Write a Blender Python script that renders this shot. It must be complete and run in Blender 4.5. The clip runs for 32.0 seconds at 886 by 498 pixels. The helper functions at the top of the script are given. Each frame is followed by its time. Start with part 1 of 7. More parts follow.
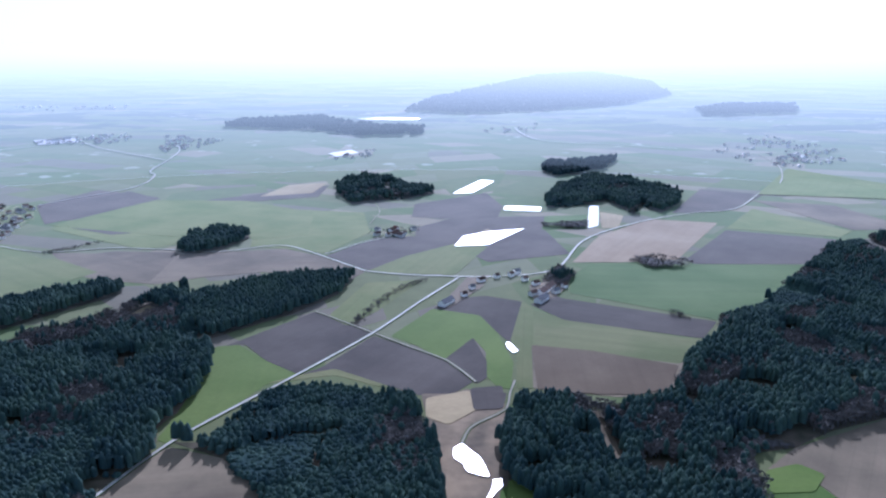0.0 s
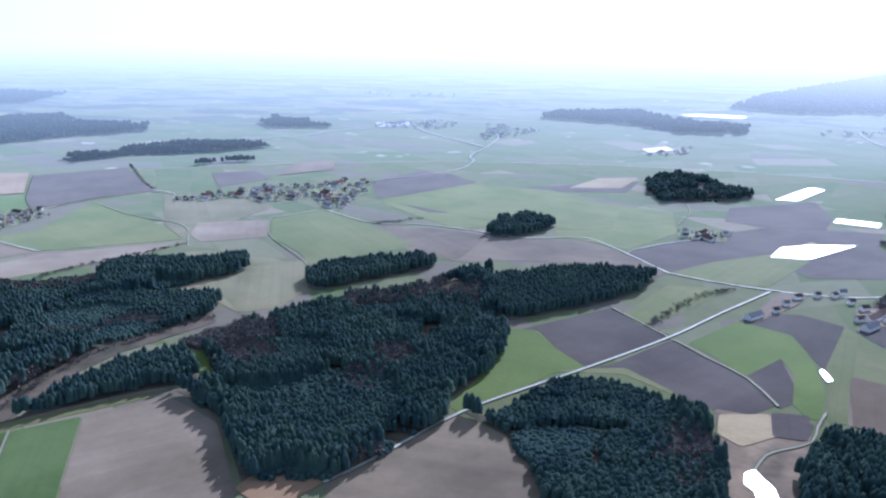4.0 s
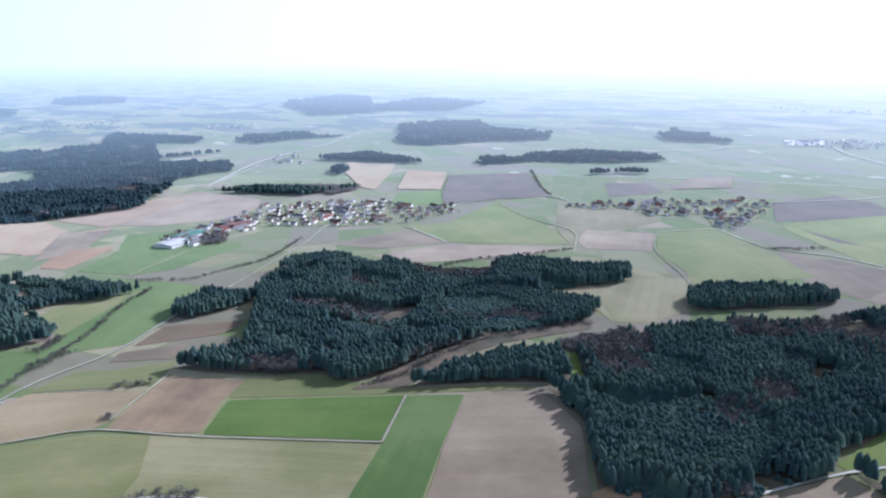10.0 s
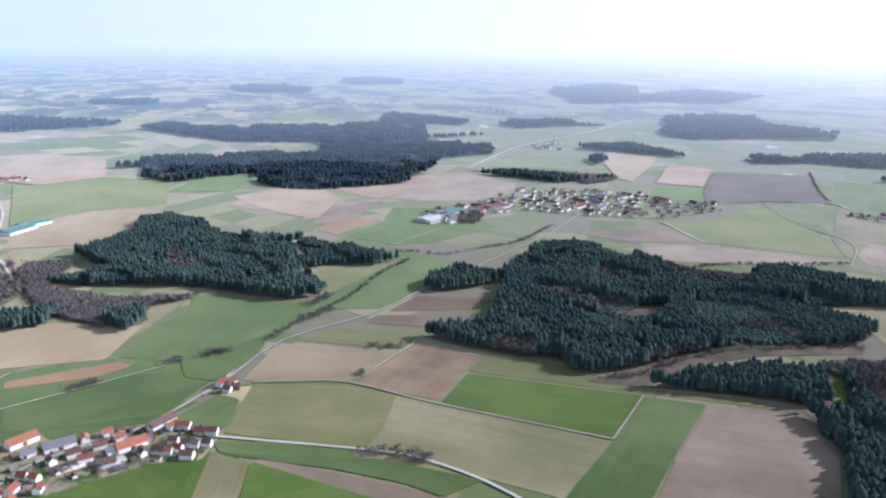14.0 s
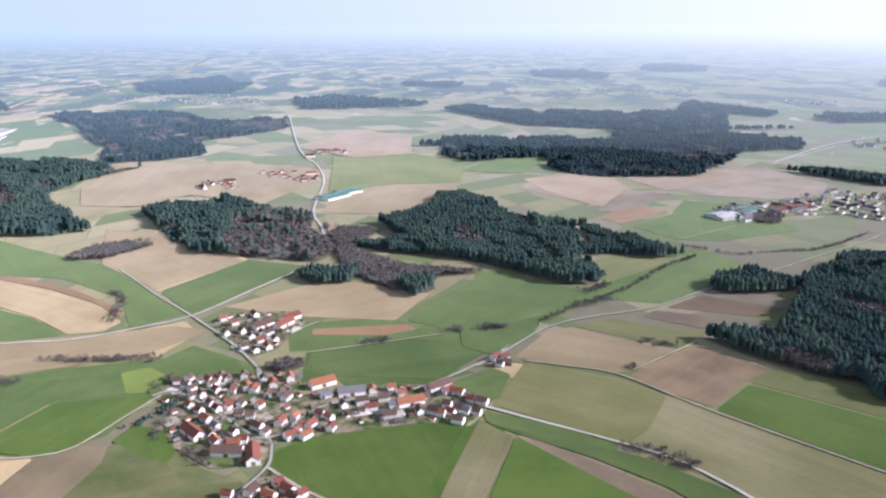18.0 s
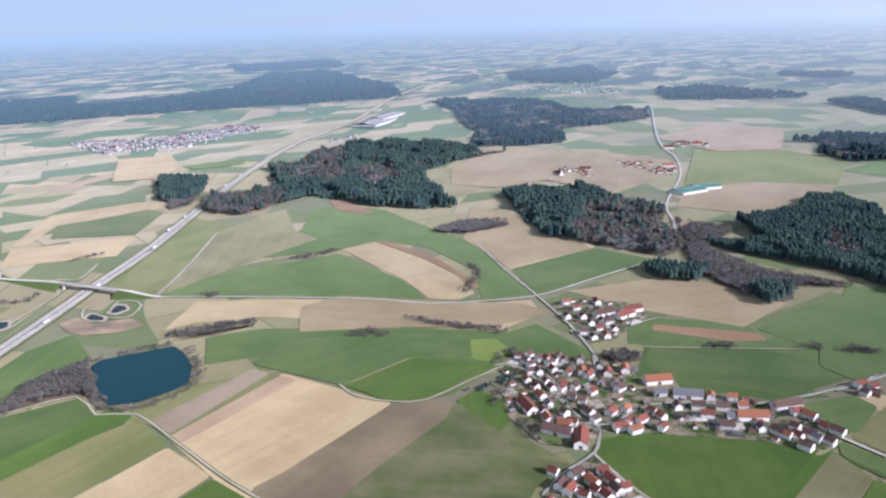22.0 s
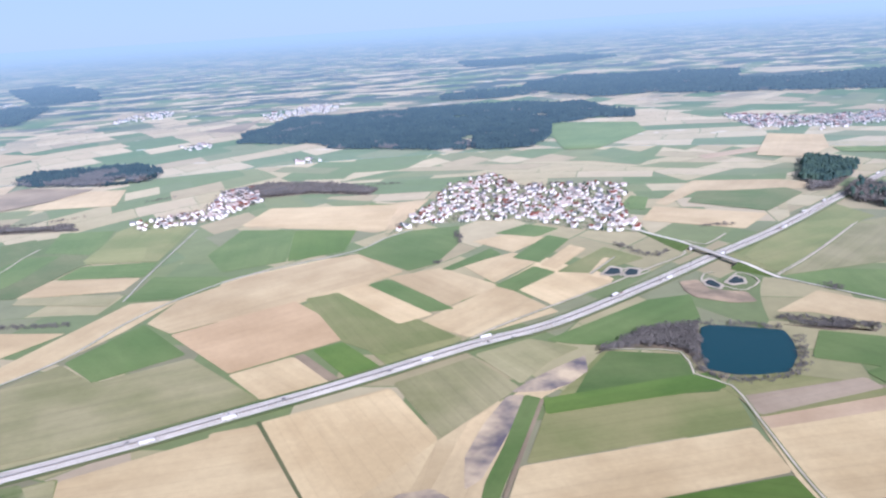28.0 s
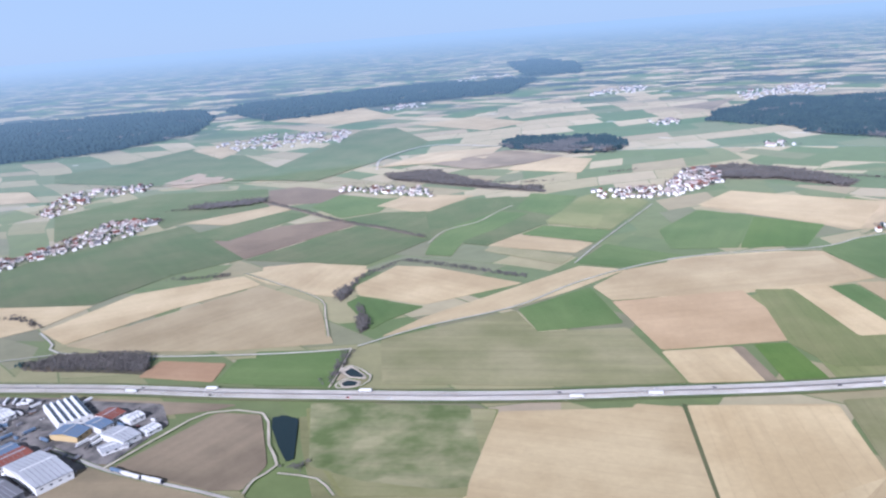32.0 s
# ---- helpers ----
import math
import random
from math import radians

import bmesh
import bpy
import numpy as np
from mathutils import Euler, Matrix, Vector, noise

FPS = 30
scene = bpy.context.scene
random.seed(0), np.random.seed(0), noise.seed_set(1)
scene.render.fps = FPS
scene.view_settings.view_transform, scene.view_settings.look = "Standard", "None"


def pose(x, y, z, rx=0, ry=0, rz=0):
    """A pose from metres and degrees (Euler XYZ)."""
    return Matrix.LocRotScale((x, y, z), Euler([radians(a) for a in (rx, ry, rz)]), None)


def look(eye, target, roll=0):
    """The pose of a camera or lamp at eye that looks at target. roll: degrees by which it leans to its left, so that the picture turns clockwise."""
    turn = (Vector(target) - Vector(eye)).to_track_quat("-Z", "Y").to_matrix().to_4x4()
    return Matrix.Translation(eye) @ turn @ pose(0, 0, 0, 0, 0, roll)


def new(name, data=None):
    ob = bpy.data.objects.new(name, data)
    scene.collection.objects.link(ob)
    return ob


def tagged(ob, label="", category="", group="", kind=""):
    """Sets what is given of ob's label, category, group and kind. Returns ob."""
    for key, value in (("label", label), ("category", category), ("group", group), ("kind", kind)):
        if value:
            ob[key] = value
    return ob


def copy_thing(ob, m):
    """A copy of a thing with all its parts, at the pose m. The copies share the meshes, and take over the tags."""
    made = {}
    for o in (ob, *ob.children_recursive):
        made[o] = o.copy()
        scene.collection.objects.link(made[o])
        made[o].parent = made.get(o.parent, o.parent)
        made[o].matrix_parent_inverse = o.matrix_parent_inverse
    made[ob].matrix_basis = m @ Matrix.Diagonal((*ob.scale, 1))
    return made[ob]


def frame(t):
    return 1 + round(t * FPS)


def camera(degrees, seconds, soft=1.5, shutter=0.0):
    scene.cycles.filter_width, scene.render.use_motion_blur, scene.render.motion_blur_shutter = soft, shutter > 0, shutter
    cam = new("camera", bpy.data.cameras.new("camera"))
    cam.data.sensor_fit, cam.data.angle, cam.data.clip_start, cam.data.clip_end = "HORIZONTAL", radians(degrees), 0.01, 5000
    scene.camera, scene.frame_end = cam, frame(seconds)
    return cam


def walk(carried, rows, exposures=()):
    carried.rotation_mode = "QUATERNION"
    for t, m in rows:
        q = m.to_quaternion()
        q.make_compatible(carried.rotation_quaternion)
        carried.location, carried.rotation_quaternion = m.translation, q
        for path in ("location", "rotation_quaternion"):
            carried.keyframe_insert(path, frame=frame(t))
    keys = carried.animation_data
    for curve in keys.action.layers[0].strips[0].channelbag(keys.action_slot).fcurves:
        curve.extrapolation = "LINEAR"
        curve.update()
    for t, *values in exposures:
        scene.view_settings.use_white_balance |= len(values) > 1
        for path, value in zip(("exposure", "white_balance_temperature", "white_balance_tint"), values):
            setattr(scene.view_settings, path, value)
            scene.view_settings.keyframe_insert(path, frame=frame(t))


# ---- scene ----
cam = camera(59.2, 32.0, soft=2.3)
PATH = [
    (0, (0.0, 0.0, 400.0), (0.0924, 1.9305, 399.4856), 0.19),
    (0.5, (0.0, 0.0, 400.0), (0.0164, 1.9346, 399.4930), 0.70),
    (1, (0.0, 0.0, 400.0), (-0.1010, 1.9337, 399.4994), 0.46),
    (1.5, (0.0, 0.0, 400.0), (-0.2278, 1.9253, 399.5087), 0.70),
    (2, (0.0, 0.0, 400.0), (-0.3307, 1.9063, 399.4936), 0.26),
    (2.5, (0.0, 0.0, 400.0), (-0.4224, 1.8872, 399.4899), 0.27),
    (3, (0.0, 0.0, 400.0), (-0.4962, 1.8723, 399.5016), 0.69),
    (3.5, (0.0, 0.0, 400.0), (-0.5754, 1.8418, 399.4740), 0.60),
    (5.5, (0.0, 0.0, 400.0), (-0.9008, 1.7147, 399.5015), -0.65),
    (6, (0.0, 0.0, 400.0), (-0.9710, 1.6796, 399.5143), -0.37),
    (6.5, (0.0, 0.0, 400.0), (-1.0268, 1.6385, 399.4892), 0.04),
    (7, (0.0, 0.0, 400.0), (-1.0954, 1.5947, 399.4931), -0.45),
    (7.5, (0.0, 0.0, 400.0), (-1.1598, 1.5528, 399.5062), -0.62),
    (8, (0.0, 0.0, 400.0), (-1.2231, 1.5071, 399.5178), -0.68),
    (8.5, (0.0, 0.0, 400.0), (-1.2808, 1.4619, 399.5284), -0.73),
    (9, (0.0, 0.0, 400.0), (-1.3375, 1.4091, 399.5250), -0.55),
    (9.5, (0.0, 0.0, 400.0), (-1.3986, 1.3425, 399.5084), -0.91),
    (10, (0.0, 0.0, 400.0), (-1.4519, 1.2814, 399.4999), -0.69),
    (10.5, (0.0, 0.0, 400.0), (-1.4935, 1.2274, 399.4872), -0.32),
    (11, (0.0, 0.0, 400.0), (-1.5488, 1.1633, 399.5020), -0.91),
    (11.5, (0.0, 0.0, 400.0), (-1.5959, 1.0895, 399.4843), -1.03),
    (12, (0.0, 0.0, 400.0), (-1.6354, 1.0282, 399.4819), -0.61),
    (12.5, (0.0, 0.0, 400.0), (-1.6752, 0.9680, 399.4934), -0.41),
    (13, (0.0, 0.0, 400.0), (-1.7107, 0.8991, 399.4851), -0.68),
    (13.5, (0.0, 0.0, 400.0), (-1.7489, 0.8222, 399.4849), -0.45),
    (14, (0.0, 0.0, 400.0), (-1.7808, 0.7425, 399.4734), 0.12),
    (14.5, (0.0, 0.0, 400.0), (-1.8130, 0.6562, 399.4685), -0.14),
    (16.5, (0.0, 0.0, 400.0), (-1.8997, 0.3154, 399.4600), -0.75),
    (17, (0.0, 0.0, 400.0), (-1.9134, 0.2210, 399.4613), -0.69),
    (17.5, (0.0, 0.0, 400.0), (-1.9230, 0.1341, 399.4672), -0.32),
    (18, (0.0, 0.0, 400.0), (-1.9198, 0.0461, 399.4413), -0.34),
    (18.5, (0.0, 0.0, 400.0), (-1.9227, -0.0428, 399.4509), -0.92),
    (19, (0.0, 0.0, 400.0), (-1.9250, -0.1320, 399.4737), -0.71),
    (19.5, (0.0, 0.0, 400.0), (-1.9087, -0.2454, 399.4555), -0.55),
    (20, (0.0, 0.0, 400.0), (-1.8855, -0.3613, 399.4393), -1.07),
    (20.5, (0.0, 0.0, 400.0), (-1.8629, -0.4818, 399.4545), -1.46),
    (21, (0.0, 0.0, 400.0), (-1.8274, -0.6002, 399.4518), -2.18),
    (21.5, (0.0, 0.0, 400.0), (-1.7866, -0.7086, 399.4469), -2.05),
    (22, (0.0, 0.0, 400.0), (-1.7413, -0.8048, 399.4342), -2.09),
    (22.5, (0.0, 0.0, 400.0), (-1.6836, -0.9110, 399.4209), -2.15),
    (23, (0.0, 0.0, 400.0), (-1.6195, -1.0286, 399.4348), -2.43),
    (23.5, (0.0, 0.0, 400.0), (-1.5487, -1.1373, 399.4449), -2.43),
    (24, (0.0, 0.0, 400.0), (-1.4600, -1.2403, 399.4255), -2.70),
    (24.5, (0.0, 0.0, 400.0), (-1.3781, -1.3324, 399.4295), -2.95),
    (25, (0.0, 0.0, 400.0), (-1.2907, -1.4187, 399.4331), -2.87),
    (25.5, (0.0, 0.0, 400.0), (-1.1898, -1.5015, 399.4258), -2.90),
    (26, (0.0, 0.0, 400.0), (-1.0842, -1.5772, 399.4194), -2.90),
    (26.5, (0.0, 0.0, 400.0), (-0.9757, -1.6482, 399.4241), -3.58),
    (28.5, (0.0, 0.0, 400.0), (-0.5248, -1.8485, 399.4454), -3.50),
    (29, (0.0, 0.0, 400.0), (-0.3958, -1.8791, 399.4410), -3.71),
    (29.5, (0.0, 0.0, 400.0), (-0.2718, -1.9003, 399.4387), -3.23),
    (30, (0.0, 0.0, 400.0), (-0.1351, -1.9113, 399.4268), -3.79),
    (30.5, (0.0, 0.0, 400.0), (-0.0018, -1.9177, 399.4323), -3.79),
    (31, (0.0, 0.0, 400.0), (0.1331, -1.9144, 399.4368), -3.60),
    (31.5, (0.0, 0.0, 400.0), (0.2906, -1.9003, 399.4483), -3.74),
    (32, (0.0, 0.0, 400.0), (0.4596, -1.8709, 399.4629), -4.29),
]
EXPOSURES = [(0, 0.34, 4980, 25), (3, 0.42, 4980, 25), (7, 0.7, 5180, 23), (11, 0.61, 5460, 24), (14, 0.52, 5660, 27), (17.5, 0.47, 5930, 29), (19.5, 0.48, 6180, 29), (22, 0.22, 5780, 27), (24, 0.3, 5730, 27), (26, 0.34, 5680, 27), (29, 0.31, 5530, 27), (30, 0.24, 5530, 27), (32, 0.18, 5430, 25)]
walk(cam, [(t, look(eye, target, roll)) for t, eye, target, roll in PATH], EXPOSURES)

# the eye stands 400 m over a flat plan; past FLAT the ground rises gently to the horizon
H = 400.0
FLAT, RIM = 2500.0, 4900.0


def lay(x, y, z=0.0):
    """A place of the plan (true metres) on the ground, and z metres above it."""
    d = math.hypot(x, y)
    if d <= FLAT:
        return (x, y, z)
    r = RIM - (RIM - FLAT) * FLAT / d
    return (x * r / d, y * r / d, H * (1 - r / d) + z * r / d)


def far_scale(x, y):
    d = math.hypot(x, y)
    return 1.0 if d <= FLAT else (RIM - (RIM - FLAT) * FLAT / d) / d


# world and sun
SUN_AZ, SUN_EL = 6.0, 28.0
world = bpy.data.worlds.new("sky")
scene.world = world
world.use_nodes = True
wn = world.node_tree.nodes
sky = wn.new("ShaderNodeTexSky")
sky.sky_type = "NISHITA"
sky.sun_disc = False
sky.sun_elevation, sky.sun_rotation = radians(SUN_EL), radians(SUN_AZ)
sky.air_density, sky.dust_density, sky.ozone_density, sky.altitude = 1.0, 0.5, 3.0, 900
wn["Background"].inputs["Strength"].default_value = 0.069
# a veil of haze in the sky: blue away from the sun, white in the wide glow round it
way = wn.new("ShaderNodeTexCoord")
toward = wn.new("ShaderNodeVectorMath")
toward.operation = "DOT_PRODUCT"
toward.inputs[1].default_value = (math.sin(radians(SUN_AZ)) * math.cos(radians(SUN_EL)), math.cos(radians(SUN_AZ)) * math.cos(radians(SUN_EL)), math.sin(radians(SUN_EL)))
world.node_tree.links.new(way.outputs["Generated"], toward.inputs[0])
half = wn.new("ShaderNodeMath")
half.operation = "MULTIPLY_ADD"
half.inputs[1].default_value = half.inputs[2].default_value = 0.5
world.node_tree.links.new(toward.outputs["Value"], half.inputs[0])
wide = wn.new("ShaderNodeMath")
wide.operation = "POWER"
wide.inputs[1].default_value = 1.85
world.node_tree.links.new(half.outputs[0], wide.inputs[0])
veil, blend = wn.new("ShaderNodeMix"), wn.new("ShaderNodeMix")
veil.data_type = blend.data_type = "RGBA"
veil.inputs[6].default_value, veil.inputs[7].default_value = (5.6, 7.9, 9.8, 1), (15.6, 16.2, 16.8, 1)
world.node_tree.links.new(wide.outputs[0], veil.inputs[0])
blend.inputs[0].default_value = 0.88
world.node_tree.links.new(sky.outputs[0], blend.inputs[6])
world.node_tree.links.new(veil.outputs[2], blend.inputs[7])
# the sky deepens from the hazy rim to the zenith
up, dusk = wn.new("ShaderNodeSeparateXYZ"), wn.new("ShaderNodeValToRGB")
world.node_tree.links.new(way.outputs["Generated"], up.inputs[0])
world.node_tree.links.new(up.outputs[2], dusk.inputs[0])
dusk.color_ramp.interpolation = "EASE"
dusk.color_ramp.elements[0].position, dusk.color_ramp.elements[0].color = 0.1, (1, 1, 1, 1)
dusk.color_ramp.elements[1].position, dusk.color_ramp.elements[1].color = 0.55, (0.33, 0.34, 0.36, 1)
deepen = wn.new("ShaderNodeMix")
deepen.data_type, deepen.blend_type = "RGBA", "MULTIPLY"
deepen.inputs[0].default_value = 1.0
world.node_tree.links.new(blend.outputs[2], deepen.inputs[6])
world.node_tree.links.new(dusk.outputs[0], deepen.inputs[7])
world.node_tree.links.new(deepen.outputs[2], wn["Background"].inputs["Color"])
sun = new("sun", bpy.data.lights.new("sun", "SUN"))
sun.data.energy, sun.data.angle, sun.data.color = 5.0, radians(0.55), (1.0, 0.982, 0.95)
sun_way = Vector((math.sin(radians(SUN_AZ)) * math.cos(radians(SUN_EL)), math.cos(radians(SUN_AZ)) * math.cos(radians(SUN_EL)), math.sin(radians(SUN_EL))))
sun.matrix_world = look(sun_way * 1000, (0, 0, 0))


# materials
def nodes_of(name, rough=0.9, sheen=0.0, sheen_tint=(0.88, 0.95, 1.0), spec=0.25):
    m = bpy.data.materials.new(name)
    m.use_nodes = True
    n = m.node_tree.nodes
    p = n["Principled BSDF"]
    p.inputs["Roughness"].default_value = rough
    p.inputs["Specular IOR Level"].default_value = spec
    p.inputs["Sheen Weight"].default_value = sheen
    p.inputs["Sheen Roughness"].default_value = 0.27
    p.inputs["Diffuse Roughness"].default_value = 0.4
    p.inputs["Sheen Tint"].default_value = (*sheen_tint, 1)
    return m, n, m.node_tree.links, p


def math_node(n, links, op, a, b):
    k = n.new("ShaderNodeMath")
    k.operation = op
    for i, v in enumerate((a, b)):
        if isinstance(v, (int, float)):
            k.inputs[i].default_value = v
        else:
            links.new(v, k.inputs[i])
    return k.outputs[0]


def mix(n, links, fac, a, b, blend="MIX"):
    k = n.new("ShaderNodeMix")
    k.data_type, k.blend_type = "RGBA", blend
    for s, v in ((0, fac), (6, a), (7, b)):
        if isinstance(v, (int, float)):
            k.inputs[s].default_value = v
        elif isinstance(v, tuple):
            k.inputs[s].default_value = (*v, 1)
        else:
            links.new(v, k.inputs[s])
    return k.outputs[2]


def noise_node(n, links, vec, scale, detail=3.0, rough=0.55):
    k = n.new("ShaderNodeTexNoise")
    k.inputs["Scale"].default_value, k.inputs["Detail"].default_value, k.inputs["Roughness"].default_value = scale, detail, rough
    links.new(vec, k.inputs["Vector"])
    return k.outputs["Fac"]


def ramp(n, links, fac, stops, constant=False):
    k = n.new("ShaderNodeValToRGB")
    k.color_ramp.interpolation = "CONSTANT" if constant else "LINEAR"
    e = k.color_ramp.elements
    for i, (at, c) in enumerate(stops):
        el = e[i] if i < 2 else e.new(at)
        el.position, el.color = at, (*c, 1)
    links.new(fac, k.inputs[0])
    return k.outputs[0]


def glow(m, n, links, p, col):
    """Paints haze on the backdrop of distance: colour fades, emission adds light, brightest sunwards."""
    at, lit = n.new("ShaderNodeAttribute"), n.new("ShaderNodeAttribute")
    at.attribute_name, lit.attribute_name = "air", "haze_emission"
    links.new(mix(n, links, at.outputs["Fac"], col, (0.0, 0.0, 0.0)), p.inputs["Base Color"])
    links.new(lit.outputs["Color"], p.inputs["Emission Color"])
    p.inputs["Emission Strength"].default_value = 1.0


def haze_of(x, y):
    """Amount of painted haze and its emission, for arrays of places in the plan."""
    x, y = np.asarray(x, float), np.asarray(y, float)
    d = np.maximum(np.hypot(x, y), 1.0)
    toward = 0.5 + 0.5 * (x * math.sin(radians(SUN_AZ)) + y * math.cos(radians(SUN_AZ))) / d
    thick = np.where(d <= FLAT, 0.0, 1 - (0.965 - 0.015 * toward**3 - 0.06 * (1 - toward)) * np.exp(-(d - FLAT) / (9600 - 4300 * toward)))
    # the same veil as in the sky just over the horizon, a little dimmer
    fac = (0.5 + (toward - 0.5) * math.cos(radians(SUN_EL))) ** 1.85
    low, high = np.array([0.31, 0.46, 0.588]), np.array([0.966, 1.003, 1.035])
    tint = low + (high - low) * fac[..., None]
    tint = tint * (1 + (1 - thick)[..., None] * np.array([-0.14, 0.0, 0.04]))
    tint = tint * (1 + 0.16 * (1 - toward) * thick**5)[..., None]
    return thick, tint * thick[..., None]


def crop_material(name, c1, c2, rows=0.0, tram=0.0, patch=0.008, sheen=0.62, rough=0.92, air=False, spec=0.05):
    """Soil or crop: two tones in broad patches, fine grain, drill rows along the field and tractor lines."""
    leafy = c1[1] > c1[0] * 1.05
    m, n, links, p = nodes_of(name, rough, 0.6 if air else sheen, (0.8, 1.0, 0.66) if leafy else (1.0, 0.97, 0.92), spec)
    if leafy:
        p.inputs["Sheen Roughness"].default_value = 0.3
    uv = n.new("ShaderNodeUVMap").outputs[0]
    info = n.new("ShaderNodeObjectInfo").outputs["Random"]
    shift = n.new("ShaderNodeVectorMath")
    shift.operation = "ADD"
    off = n.new("ShaderNodeCombineXYZ")
    links.new(math_node(n, links, "MULTIPLY", info, 900.0), off.inputs[0])
    links.new(math_node(n, links, "MULTIPLY", info, 5000.0), off.inputs[2])
    links.new(uv, shift.inputs[0])
    links.new(off.outputs[0], shift.inputs[1])
    v = shift.outputs[0]
    broad = ramp(n, links, noise_node(n, links, v, patch, 3.0), ((0.36, (0, 0, 0)), (0.64, (1, 1, 1))))
    lo, hi = tuple(max(0.01, 1.3 * a - 0.3 * b) for a, b in zip(c1, c2)), tuple(1.3 * b - 0.3 * a for a, b in zip(c1, c2))
    col = mix(n, links, broad, lo, hi)
    long_map = n.new("ShaderNodeMapping")
    long_map.inputs["Scale"].default_value = (0.05, 1.0, 1.0)
    links.new(v, long_map.inputs["Vector"])
    streak = noise_node(n, links, long_map.outputs[0], 0.06, 3.0, 0.55)
    gain = math_node(n, links, "ADD", math_node(n, links, "MULTIPLY", math_node(n, links, "SUBTRACT", streak, 0.5), rows), 1.0)
    grain = noise_node(n, links, v, 0.14, 4.0, 0.7)
    gain = math_node(n, links, "MULTIPLY", gain, math_node(n, links, "ADD", math_node(n, links, "MULTIPLY", grain, 0.3), 0.85))
    if tram:
        xyz = n.new("ShaderNodeSeparateXYZ")
        links.new(uv, xyz.inputs[0])
        saw = math_node(n, links, "FRACT", math_node(n, links, "DIVIDE", xyz.outputs[1], 18.0), 0.0)
        line = math_node(n, links, "LESS_THAN", saw, 0.06)
        gain = math_node(n, links, "MULTIPLY", gain, math_node(n, links, "SUBTRACT", 1.0, math_node(n, links, "MULTIPLY", line, tram)))
    gain = math_node(n, links, "MULTIPLY", gain, math_node(n, links, "ADD", math_node(n, links, "MULTIPLY", info, 0.22), 0.89))
    grey = n.new("ShaderNodeCombineColor")
    for i in range(3):
        links.new(gain, grey.inputs[i])
    col = mix(n, links, 1.0, col, grey.outputs[0], "MULTIPLY")
    if air:
        glow(m, n, links, p, col)
    else:
        links.new(col, p.inputs["Base Color"])
    bump = n.new("ShaderNodeBump")
    bump.inputs["Strength"].default_value, bump.inputs["Distance"].default_value = 0.25, 0.6
    links.new(grain, bump.inputs["Height"])
    links.new(bump.outputs[0], p.inputs["Normal"])
    return m


